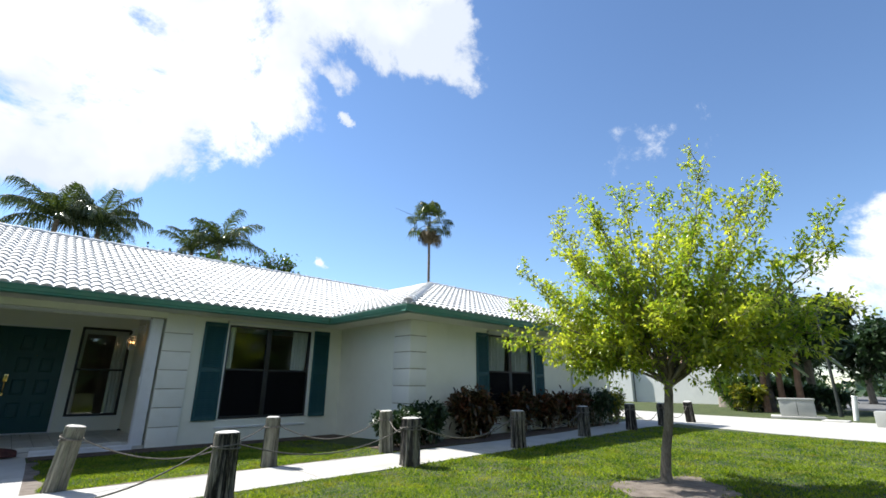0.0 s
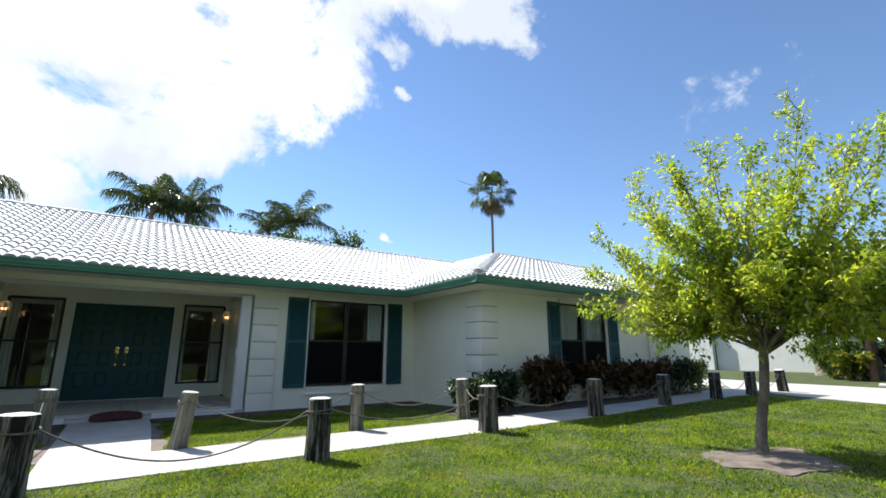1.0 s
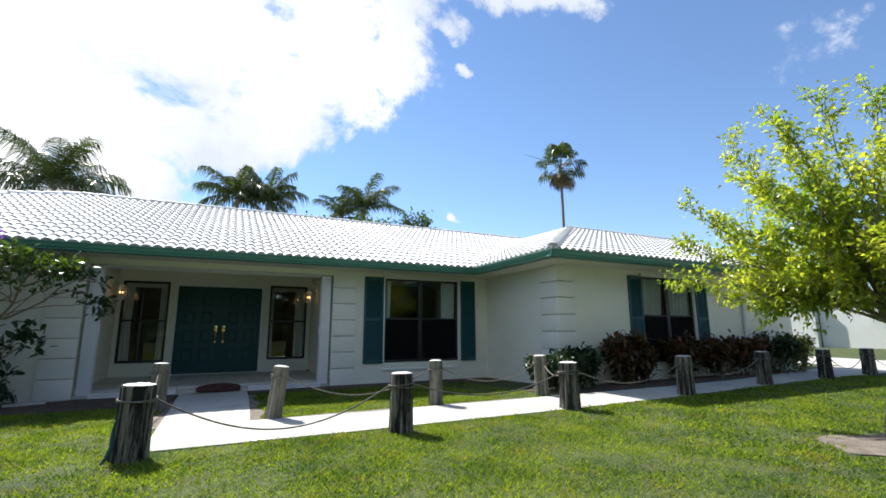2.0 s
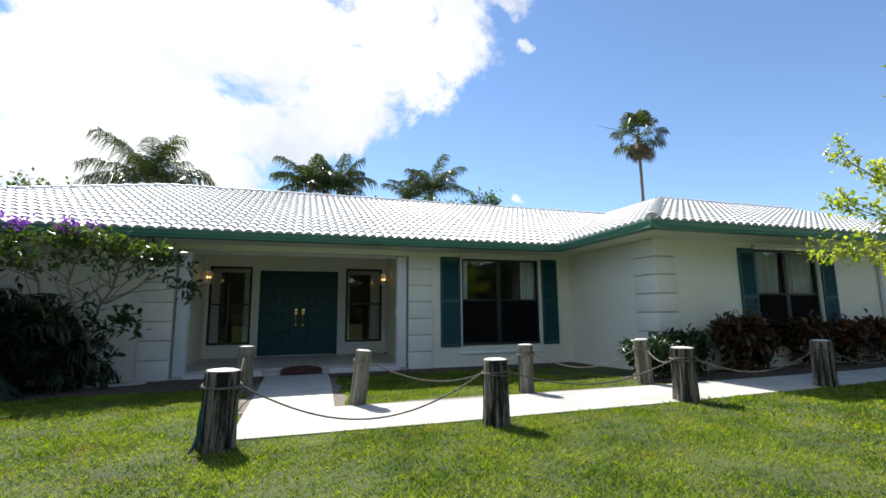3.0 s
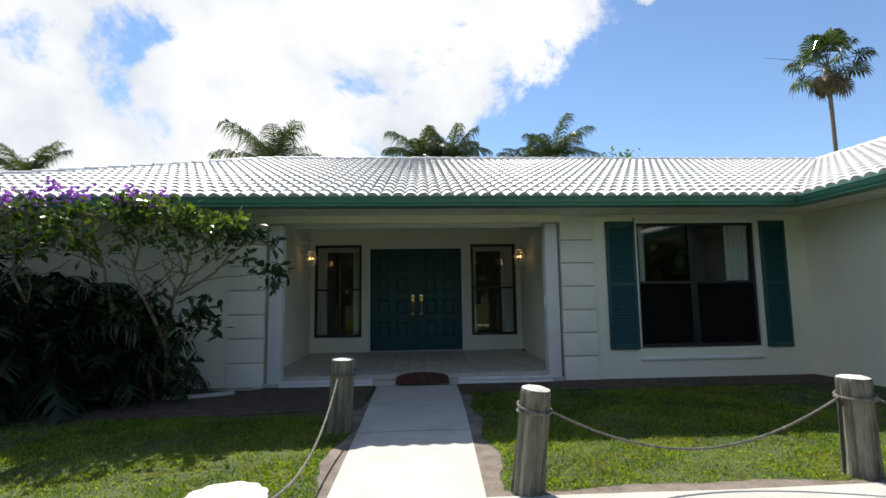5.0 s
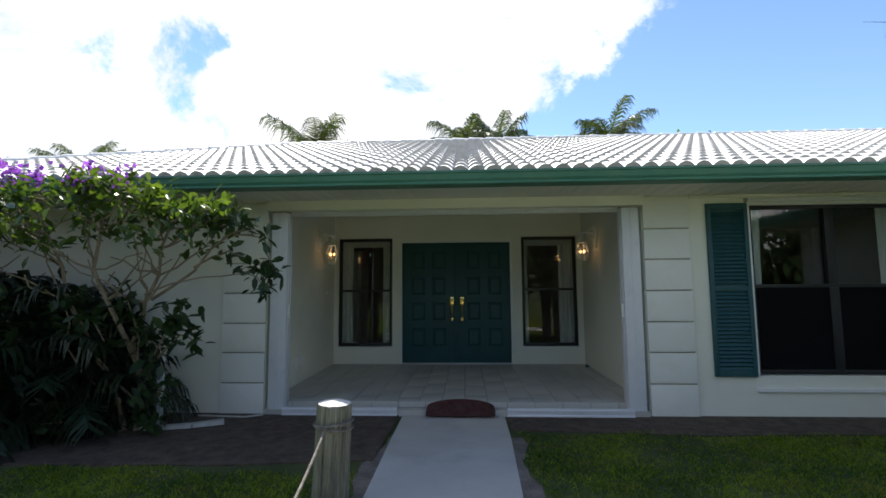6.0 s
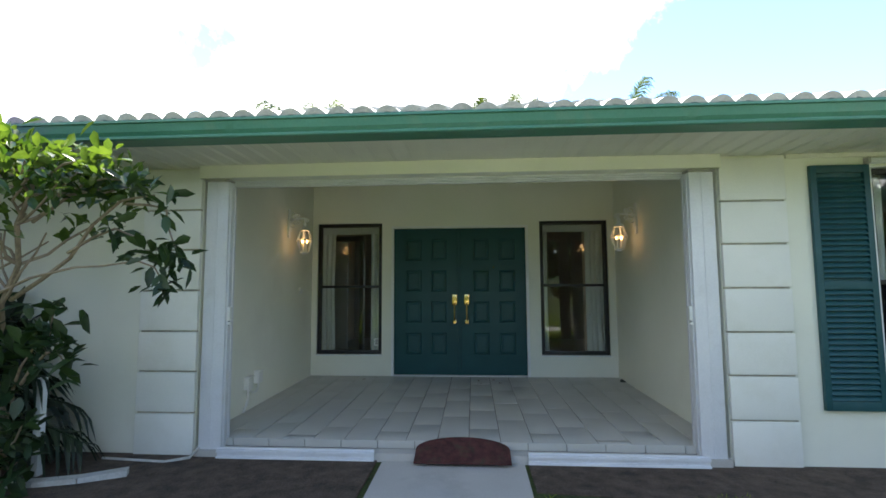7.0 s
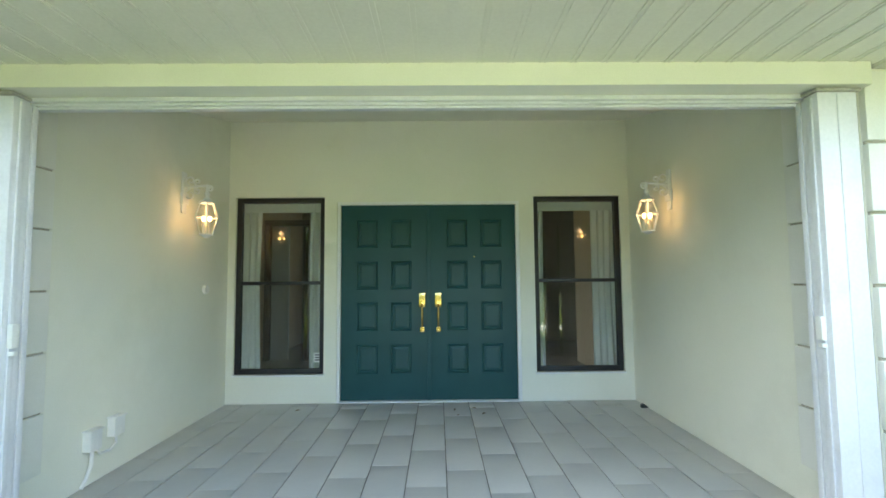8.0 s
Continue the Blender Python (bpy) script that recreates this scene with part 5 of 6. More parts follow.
# ---- pilings and rope ----
def piling(x, y, r, h, mat, label, lean=(0, 0), seed=0):
    rng = random.Random(seed)
    z0 = float(ground_z(x, y))
    t = thing("piling", label, "bollard", (x, y, z0), group="rope pilings")
    t.matrix_basis = pose(x, y, z0, lean[0], lean[1], 0) @ pose(0, 0, 0, 0, 0, rng.uniform(0, 360))
    segs = 36
    groove = [1.0] * segs
    k = 0
    while k < segs:
        n = rng.choice((2, 3, 3, 4))
        d = rng.uniform(0.86, 0.95)
        groove[k % segs] = d - 0.05
        if n > 3:
            groove[(k + 1) % segs] = d
        k += n
    bm = bmesh.new()
    zs = [-0.08, 0.0, 0.06, h * 0.35, h * 0.7, h - 0.03, h - 0.008, h]
    rings = []
    for i, z in enumerate(zs):
        s = 1.06 if z <= 0 else (1.03 if z < 0.1 else 1.0)
        s *= 1.0 - 0.05 * max(z, 0) / h
        if i == len(zs) - 1:
            s *= 0.96
        deep = 0.45 if i >= len(zs) - 2 else (0.75 if i == len(zs) - 3 else 1.0)
        cut = [1 - (1 - gk) * deep for gk in groove]
        rings.append([bm.verts.new((r * s * cut[k] * (1 + rng.uniform(-0.008, 0.008)) * math.cos(2 * math.pi * k / segs), r * s * cut[k] * math.sin(2 * math.pi * k / segs), z + (rng.uniform(-0.006, 0.006) if i > 4 else 0))) for k in range(segs)])
    for a, b in zip(rings, rings[1:]):
        for k in range(segs):
            bm.faces.new((a[k], a[(k + 1) % segs], b[(k + 1) % segs], b[k]))
    bm.faces.new(rings[0][::-1])
    bm.faces.new(rings[-1])
    part("trunk", bm, mat, t, soft_angle=28)
    bm = bmesh.new()
    c = bm.verts.new((0, 0, h + 0.016))
    edge = [bm.verts.new((r * 0.905 * (1 - (1 - groove[k]) * 0.45) * math.cos(2 * math.pi * k / segs), r * 0.905 * (1 - (1 - groove[k]) * 0.45) * math.sin(2 * math.pi * k / segs), h + 0.004)) for k in range(segs)]
    inner_ring = [bm.verts.new((0.6 * r * math.cos(2 * math.pi * k / segs), 0.6 * r * math.sin(2 * math.pi * k / segs), h + 0.013 + rng.uniform(-0.002, 0.002))) for k in range(segs)]
    for k in range(segs):
        bm.faces.new((edge[k], edge[(k + 1) % segs], inner_ring[(k + 1) % segs], inner_ring[k]))
        bm.faces.new((inner_ring[k], inner_ring[(k + 1) % segs], c))
    part("cut_top", bm, M_CAP, t, "pale weathered sawn top")
    bm = bmesh.new()
    rr = r * 1.0 + 0.006
    for dz, tilt in ((-0.105, 0.012), (-0.128, -0.01)):
        pts = [(rr * math.cos(a), rr * math.sin(a), h + dz + tilt * math.sin(a + seed)) for a in (2 * math.pi * k / 20 for k in range(21))]
        sweep(bm, pts, 0.007, 6)
    part("rope_coil", bm, M_ROPE, t, "grey rope wound round the piling")
    return Vector((x, y, z0 + h - 0.115)), r


PAL = "weathered grey-brown timber piling with pale top"
FRONT_ROW = [(-0.455, 4.90, 0.135, 0.58, (0, 2)), (1.87, 4.88, 0.122, 0.58, (0, 0)), (4.36, 5.20, 0.135, 0.59, (0, 0)), (6.86, 5.36, 0.13, 0.60, (0, 0)), (9.42, 5.63, 0.13, 0.60, (0, 0)),
             (11.7, 5.70, 0.13, 0.60, (0, 0)), (13.6, 5.72, 0.13, 0.58, (0, 0)), (15.5, 5.70, 0.13, 0.60, (0, -9))]
BACK_ROW = [(0.77, 6.24, 0.095, 0.60, (2, 6)), (2.92, 6.31, 0.098, 0.60, (0, 0)), (4.84, 6.40, 0.108, 0.62, (0, -3))]
front_tops = [piling(x, y, r, h, M_PILING, PAL, lean, 10 + i) for i, (x, y, r, h, lean) in enumerate(FRONT_ROW)]
back_tops = [piling(x, y, r, h, M_PILING_PALE, "greenish pale timber piling beside the path", lean, 40 + i) for i, (x, y, r, h, lean) in enumerate(BACK_ROW)]
west_top = piling(-0.58, 7.72, 0.110, 0.63, M_PILING_PALE, "pale cracked timber piling beside the path", (0, 2), 60)


bm = bmesh.new()
sweep(bm, [(-0.555, 4.792, 0.32), (-0.562, 4.784, 0.22), (-0.560, 4.782, 0.13), (-0.585, 4.765, 0.06), (-0.615, 4.75, 0.012)], [0.008, 0.015, 0.018, 0.014, 0.008], 7)
tagged(part("cloth_strip", bm, M_TEAL), "dark teal rag hanging on the timber piling", "rag")


def rope(a, b, sag):
    (pa, ra), (pb, rb) = a, b
    way = (pb - pa)
    flat = Vector((way.x, way.y, 0)).normalized()
    p, q = pa + flat * (ra + 0.01), pb - flat * (rb + 0.01)
    bm = bmesh.new()
    pts = []
    for k in range(25):
        s = k / 24
        u = 2 * s - 1
        pts.append(p.lerp(q, s) - Vector((0, 0, sag * (1 - u * u) * (1 - 0.08 * u * u))))
    sweep(bm, pts, 0.0075, 7)
    return tagged(part("rope", bm, M_ROPE), "grey weathered rope sagging between pilings", "rope", group="fence ropes")


for a, b, sag in zip(front_tops, front_tops[1:], (0.33, 0.19, 0.22, 0.24, 0.3, 0.3, 0.3)):
    rope(a, b, sag)
for a, b, sag in zip(back_tops, back_tops[1:], (0.28, 0.22)):
    rope(a, b, sag)
rope(back_tops[2], front_tops[2], 0.12)
rope(front_tops[0], west_top, 0.25)

# white stone edging and stake by the shrub
bm = bmesh.new()
path = [(-2.95, 9.36, -0.06), (-2.75, 9.38, -0.055), (-2.5, 9.46, -0.055), (-2.25, 9.60, -0.05)]
for a, b in zip(path, path[1:]):
    a, b = Vector(a), Vector(b)
    side = (b - a).cross(Vector((0, 0, 1))).normalized() * 0.045
    vs = [bm.verts.new(v) for v in (a - side, a + side, b + side, b - side)] + [bm.verts.new(v + Vector((0, 0, 0.055))) for v in (a - side * 0.9, a + side * 0.9, b + side * 0.9, b - side * 0.9)]
    for f in ((0, 1, 2, 3), (4, 7, 6, 5), (0, 4, 5, 1), (1, 5, 6, 2), (2, 6, 7, 3), (3, 7, 4, 0)):
        bm.faces.new([vs[i] for i in f])
bmesh.ops.translate(bm, verts=bm.verts, vec=(0, 0, -0.04))
tagged(part("edging_stone", bm, M_STONE, soft_angle=0), "white curved edging stone on the earth", "edging")
bm = bmesh.new()
box(bm, (-2.93, 9.52, -0.12), (-2.88, 9.57, 0.62), 0.005)
tagged(part("plant_stake", bm, M_TRIM), "white wooden stake beside the shrub", "stake")
bm = bmesh.new()
sweep(bm, [(-1.97, 10.0, -0.02), (-2.0, 9.93, -0.075), (-2.15, 9.85, -0.082), (-2.4, 9.87, -0.082), (-2.7, 9.9, -0.082)], 0.013, 7)
tagged(part("hose", bm, M_STONE), "pale garden hose on the earth", "hose")

# ---- plants ----
def grow(bm, start, way, length, radius, depth, rng, tips, spread=0.55, rise=0.25, splits=(2, 3), shrink=0.72, bend=0.25, thin=0.62, segs=6, low=0.004):
    """A limb that bends and splits; collects points and ways of twigs."""
    pts, p, d = [Vector(start)], Vector(start), Vector(way).normalized()
    steps = 4
    for k in range(steps):
        d = (d + Vector((rng.uniform(-1, 1), rng.uniform(-1, 1), rng.uniform(-0.5, 1) * rise * 2)) * bend).normalized()
        p = p + d * length / steps
        pts.append(p.copy())
        if depth <= 2 or (depth == 3 and k > 0):
            tips.append((p.copy(), d.copy(), depth))
    end = max(radius * thin, low)
    radii = [radius + (end - radius) * k / steps for k in range(steps + 1)]
    sweep(bm, pts, radii, segs if radius > 0.012 else 4, caps=False)
    if depth <= 0:
        return
    for k in range(rng.choice(splits)):
        side = Vector((rng.uniform(-1, 1), rng.uniform(-1, 1), rng.uniform(-0.4, 0.8)))
        nd = (d + side * spread + Vector((0, 0, rise))).normalized()
        base = pts[-1] if k < 2 else pts[rng.choice((2, 3))]
        grow(bm, base, nd, length * shrink * rng.uniform(0.8, 1.2), end * 0.95, depth - 1, rng, tips, spread, rise, splits, shrink, bend, thin, segs, low)


def foliage(name, tips, each, reach, length, width, mat, parent, seed, label="", droop=0.25, flatten=1.0, fine=False):
    rng = np.random.default_rng(seed)
    P = np.repeat(np.array([t[0][:] for t in tips]), each, 0)
    D = np.repeat(np.array([t[1][:] for t in tips]), each, 0)
    off = rng.normal(size=P.shape) * reach
    off[:, 2] *= flatten
    W = D * 0.5 + rng.normal(size=P.shape) * 0.8 + (0, 0, 0.1)
    make = fine_leaves if fine else leaves
    return make(name, P + off, W, length, width, mat, parent, rng, label, droop)


def lawn_tree():
    rng = random.Random(21)
    t = thing("tree", "young broadleaf tree with bright green leaves on the lawn", "tree", (5.88, 2.5, 0.0))
    bm, tips = bmesh.new(), []
    trunk = [(0.0, 0, -0.05), (0.0, 0.0, 0.0), (0.0, 0.0, 0.12), (0.01, -0.03, 0.35), (0.03, -0.09, 0.65), (0.05, -0.12, 0.95), (0.06, -0.13, 1.14)]
    sweep(bm, trunk, [0.09, 0.07, 0.058, 0.052, 0.049, 0.047, 0.042], 12)
    fork = Vector((0.06, -0.13, 1.1))
    # reach of the leaders: across, deep, up
    across, deep = Vector((0.39, -0.92, 0)), Vector((0.92, 0.39, 0))
    leaders = [(-1.75, 0.1, 0.42), (-1.5, -0.35, 0.72), (-1.55, 0.2, 1.35), (-1.35, 0.5, 1.0), (-1.05, -0.1, 2.0), (-0.6, 0.1, 2.2), (-0.2, -0.2, 2.2), (0.15, 0.35, 2.3), (0.6, 0.0, 2.6), (0.9, -0.3, 1.9), (1.3, 0.1, 2.2),
               (1.7, 0.2, 1.75), (1.5, -0.3, 1.25), (1.55, 0.3, 0.75), (1.2, 0.0, 0.3), (-0.95, 0.1, 0.3), (-0.8, -0.5, 1.4), (-0.45, -0.65, 1.8), (0.0, -0.85, 1.3), (0.45, -0.7, 1.7), (0.85, -0.6, 1.2), (0.7, -0.7, 0.6),
               (-0.6, -0.75, 0.8), (0.1, -0.95, 0.6), (-0.7, 0.8, 1.5), (-0.2, 1.0, 1.8), (0.4, 0.9, 1.9), (0.9, 0.8, 1.5), (1.1, 0.7, 0.8), (0.2, 1.2, 0.9), (-0.8, 0.9, 0.7), (-0.3, 0.3, 1.6), (0.3, 0.1, 1.5), (-1.0, -0.25, 0.95), (1.0, 0.3, 1.0), (-0.9, 0.35, 1.5), (0.5, 0.4, 0.9), (-0.35, -0.3, 1.1), (0.25, -0.4, 0.95), (-0.8, 0.1, 0.08), (0.85, -0.3, 0.08), (0.5, -0.5, 0.25), (-0.4, 0.4, 0.3), (-1.25, 0.2, 0.2), (-0.5, -0.5, 0.3), (0.3, 0.6, 0.3), (1.4, 0.1, 0.45)]
    for u, v, h in leaders:
        end = fork + across * (u - 0.1 if u < 0 else u * 1.12) + deep * v + Vector((0, 0, h + 0.06))
        start = fork + Vector((0, 0, rng.uniform(-0.08, 0.1)))
        mid = start.lerp(end, 0.45) + Vector((0, 0, -0.06 if h > 0.9 else 0.24)) + Vector((rng.uniform(-1, 1), rng.uniform(-1, 1), 0)) * 0.08
        line = [start * (1 - q) ** 2 + mid * 2 * q * (1 - q) + end * q * q for q in (k / 9 for k in range(10))]
        line = [p + Vector((rng.uniform(-1, 1), rng.uniform(-1, 1), rng.uniform(-1, 1))) * (0.02 if 0 < k else 0) for k, p in enumerate(line)]
        sweep(bm, line, [0.017 - 0.0016 * k for k in range(10)], 6, caps=False)
        ahead = (end - mid).normalized()
        for k in range(20):
            q = 0.26 + 0.74 * k / 19
            i = min(int(q * 9), 8)
            p = line[i].lerp(line[i + 1], q * 9 - i)
            out = Vector((rng.uniform(-1, 1), rng.uniform(-1, 1), rng.uniform(-0.5, 0.9)))
            way = (ahead * 0.75 + out * 0.8 + Vector((0, 0, 0.15))).normalized()
            grow(bm, p, way, rng.uniform(0.13, 0.30) * (1.15 - 0.45 * q), 0.005, 1, rng, tips, spread=0.6, rise=0.12, splits=(1, 2, 2), shrink=0.75, bend=0.16, low=0.002)
    part("trunk", bm, M_BARK, t)
    tips = [q for q in tips if 1.0 < q[0].z < 4.0]
    foliage("crown", tips, 4, 0.040, 0.066, 0.030, M_LEAF, t, 3, "bright yellow-green small leaves")
    return t, len(tips)


lawn_tree()


def frond(bm, rng, base, heading, length, lift, bend, leaflets=34, leaf_len=0.55, leaf_w=0.045, hang=0.6):
    """A feather palm frond: a midrib that sets out at the angle lift and bows by bend, with hanging leaflets on both sides."""
    d = Vector((math.cos(heading), math.sin(heading), 0))
    side = Vector((-d.y, d.x, 0))
    steps = 10
    pts = [Vector(base)]
    for k in range(steps):
        a = lift - bend * ((k + 0.5) / steps) ** 1.3
        pts.append(pts[-1] + (d * math.cos(a) + Vector((0, 0, math.sin(a)))) * length / steps)
    sweep(bm, pts, [0.034 - 0.029 * k / steps for k in range(steps + 1)], 5, caps=False)
    for k in range(leaflets):
        s = 0.12 + 0.88 * k / (leaflets - 1)
        i = min(int(s * steps), steps - 1)
        p = pts[i].lerp(pts[i + 1], s * steps - i)
        ahead = (pts[i + 1] - pts[i]).normalized()
        up = side.cross(ahead)
        L = leaf_len * (0.45 + 0.85 * math.sin(math.pi * min(1.0, 0.12 + 0.80 * s)) ** 0.8) * rng.uniform(0.8, 1.15)
        for sg in (-1, 1):
            w = (ahead * rng.uniform(0.45, 0.75) + side * sg * rng.uniform(0.5, 0.8) + up * rng.uniform(-0.05, 0.3)).normalized()
            q = p + w * L * 0.5 - Vector((0, 0, 0.10 * L * hang))
            tip = p + w * L * rng.uniform(0.72, 0.9) - Vector((0, 0, L * hang * rng.uniform(0.5, 1.0)))
            n = ahead * leaf_w * 0.5
            vs = [bm.verts.new(v) for v in (p - n, p + n, q + n * 0.9, tip, q - n * 0.9)]
            bm.faces.new((vs[0], vs[1], vs[2], vs[4]))
            bm.faces.new((vs[4], vs[2], vs[3]))


def feather_palm(x, y, top, crown, fronds, seed, label, lean=(0.0, 0.0), leaf_len=0.7, bend=(45, 85), low=-5, hang=0.6):
    rng = random.Random(seed)
    t = thing("palm_tree", label, "palm tree", (x, y, 0.0), group="feather palms")
    bm = bmesh.new()
    n = 10
    pts = [(lean[0] * (k / n) ** 2, lean[1] * (k / n) ** 2, top * k / n - 0.1) for k in range(n + 1)]
    sweep(bm, pts, [0.2 - 0.08 * k / n for k in range(n + 1)], 9)
    part("trunk", bm, M_PALMBARK, t)
    bm = bmesh.new()
    for k in range(fronds):
        s = k / (fronds - 1)
        lift = radians(84 + (low - 84) * s ** 1.15 + rng.uniform(-8, 8))
        frond(bm, rng, (lean[0], lean[1], top - 0.15), 2.4 * k + rng.uniform(-0.3, 0.3), crown * rng.uniform(0.82, 1.08), lift, radians(rng.uniform(*bend)), leaflets=54, leaf_len=leaf_len, leaf_w=0.05, hang=hang)
    part("crown", bm, M_PALMLEAF, t, "arching green feather fronds", soft_angle=0)
    return t


feather_palm(-9.3, 33.0, 9.4, 4.1, 24, 2, "tall coconut palm with arching fronds behind the house", leaf_len=1.25, bend=(45, 85), low=5, hang=0.9)
feather_palm(8.7, 31.0, 9.6, 3.0, 16, 5, "green feather palm behind the house", leaf_len=0.75, bend=(65, 105), low=20)
feather_palm(7.2, 31.5, 9.0, 2.7, 9, 6, "small green feather palm behind the house", leaf_len=0.6, bend=(55, 80), low=25)
feather_palm(0.4, 30.5, 9.3, 2.7, 18, 8, "bushy dark palm behind the house", leaf_len=0.75, bend=(50, 105), low=15, hang=0.9)
feather_palm(2.3, 31.5, 9.6, 2.7, 20, 9, "bushy dark palm behind the house", leaf_len=0.75, bend=(50, 105), low=15, hang=0.9)
feather_palm(-23.0, 31.0, 8.0, 3.2, 18, 12, "feather palm beyond the west end of the house", leaf_len=0.8, bend=(45, 85), low=0)


def fan_palm():
    rng = random.Random(14)
    t = thing("palm_tree", "tall slender fan palm with a dead brown skirt", "palm tree", (22.25, 25.8, 0))
    bm = bmesh.new()
    H = 13.3
    pts = [(0.35 * math.sin(1.2 * k / 14) - 0.3 * k / 14, 0, H * k / 14 - 0.1) for k in range(15)]
    sweep(bm, pts, [0.22 - 0.12 * min(k / 8, 1) for k in range(15)], 10)
    part("trunk", bm, M_PALMBARK, t)
    top = Vector(pts[-1])

    def fan(bm, heading, lift, stem, r):
        d = Vector((math.cos(heading) * math.cos(lift), math.sin(heading) * math.cos(lift), math.sin(lift)))
        hub = top + d * stem
        sweep(bm, [top - Vector((0, 0, 0.2)), top + d * stem * 0.5 + Vector((0, 0, 0.06)), hub], [0.03, 0.022, 0.016], 5, caps=False)
        side = d.cross(Vector((0, 0, 1)))
        side = side.normalized() if side.length > 0.01 else Vector((1, 0, 0))
        nrm = side.cross(d)
        n = 30
        for k in range(n):
            a = radians(-115 + 230 * k / (n - 1))
            w = (d * math.cos(a) + side * math.sin(a) + nrm * 0.15 * math.cos(3 * k)).normalized()
            q = hub + w * r * 0.72 + nrm * 0.06
            tip = hub + w * r * rng.uniform(0.88, 1.08) - Vector((0, 0, r * rng.uniform(0.12, 0.5)))
            e = w.cross(nrm).normalized() * r * 0.066
            vs = [bm.verts.new(v) for v in (hub, q - e, tip, q + e)]
            bm.faces.new((vs[0], vs[1], vs[3]))
            bm.faces.new((vs[1], vs[2], vs[3]))

    bm = bmesh.new()
    for k in range(16):
        fan(bm, 2.4 * k + rng.uniform(-0.25, 0.25), radians(80 - 7.6 * k + rng.uniform(-7, 7)), rng.uniform(1.0, 1.35), rng.uniform(0.75, 0.98))
    sweep(bm, [top, top + Vector((-1.1, 0.6, 0.55)), top + Vector((-2.5, 1.2, 1.0))], [0.03, 0.022, 0.008], 5)
    part("crown", bm, M_PALMLEAF, t, "green fan leaves", soft_angle=0)
    bm = bmesh.new()
    for k in range(12):
        fan(bm, 2.4 * k + rng.uniform(-0.2, 0.2), radians(-58 - 2.4 * k), rng.uniform(0.7, 1.3), rng.uniform(0.55, 0.75))
    part("dead_skirt", bm, M_DEADLEAF, t, "hanging dead brown fan leaves", soft_angle=0)


fan_palm()


def leafy_tree(x, y, base, height, spread_r, seed, label, mat, leaf, count, trunk_r=0.16, fork=0.58, category="tree", group="", flat=0.8):
    """A broad tree: a trunk, limbs and a crown of clumps of leaves with gaps."""
    rng, nrng = random.Random(seed), np.random.default_rng(seed)
    t = thing("tree", label, category, (x, y, base), group=group)
    bm, tips = bmesh.new(), []
    sweep(bm, [(0, 0, -0.1), (0, 0, 0.05), (0.05, 0.03, height * fork * 0.5), (0.02, 0, height * fork)], [trunk_r * 1.5, trunk_r * 1.1, trunk_r * 0.9, trunk_r * 0.85], 10)
    for k in range(6):
        a = k * 1.05 + rng.uniform(-0.3, 0.3)
        grow(bm, (0.02, 0, height * fork * rng.uniform(0.8, 1.0)), (math.cos(a), math.sin(a), rng.uniform(0.5, 1.2)), spread_r * 0.55, trunk_r * 0.5, 2, rng, tips, spread=0.6, rise=0.2, shrink=0.68, bend=0.2)
    part("trunk", bm, M_BARK, t)
    per = max(1, count // max(len(tips), 1))
    foliage("crown", tips, per, spread_r * 0.13, leaf, leaf * 0.45, mat, t, seed, flatten=flat)
    return t


# behind the house, over the ridge
leafy_tree(4.6, 30, 0, 10.9, 2.0, 31, "dark leafy tree behind the house", M_DARKLEAF, 0.26, 3000, group="trees behind the house")
leafy_tree(-2.5, 34, 0, 9.3, 2.4, 32, "dark leafy tree behind the house", M_DARKLEAF, 0.32, 1500, group="trees behind the house")
leafy_tree(8.2, 27.5, 0, 10.7, 2.0, 33, "bright green leafy tree behind the house", M_SHRUBLEAF, 0.26, 3000, group="trees behind the house")
leafy_tree(11.2, 28.5, 0, 10.9, 2.2, 34, "bright green leafy tree behind the house", M_SHRUBLEAF, 0.26, 3000, group="trees behind the house")
leafy_tree(-15.5, 33, 0, 10.9, 2.8, 35, "green leafy tree beyond the west end of the house", M_SHRUBLEAF, 0.34, 1500, group="trees behind the house")


def bush(x, y, w, h, seed, label, mat, leaf, count, category="bush", group="", up=0.5, stems=9, narrow=0.36):
    rng, nrng = random.Random(seed), np.random.default_rng(seed)
    z0 = float(ground_z(x, y))
    t = thing("bush", label, category, (x, y, z0), group=group)
    bm, tips = bmesh.new(), []
    for k in range(stems):
        a = k * 2.4
        grow(bm, (0.08 * math.cos(a), 0.08 * math.sin(a), -0.03), (math.cos(a) * w * 0.55, math.sin(a) * w * 0.4, h * rng.uniform(0.55, 1.0)), h * 0.48, 0.016, 2, rng, tips, spread=0.45, rise=0.22, shrink=0.55, bend=0.12, segs=5)
    part("stem_work", bm, M_BRANCH, t)
    tips = [q for q in tips if q[0].z > 0.08]
    foliage("foliage", tips, max(1, count // len(tips)), 0.055, leaf, leaf * narrow, mat, t, seed, fine=y < 8.0)
    return t


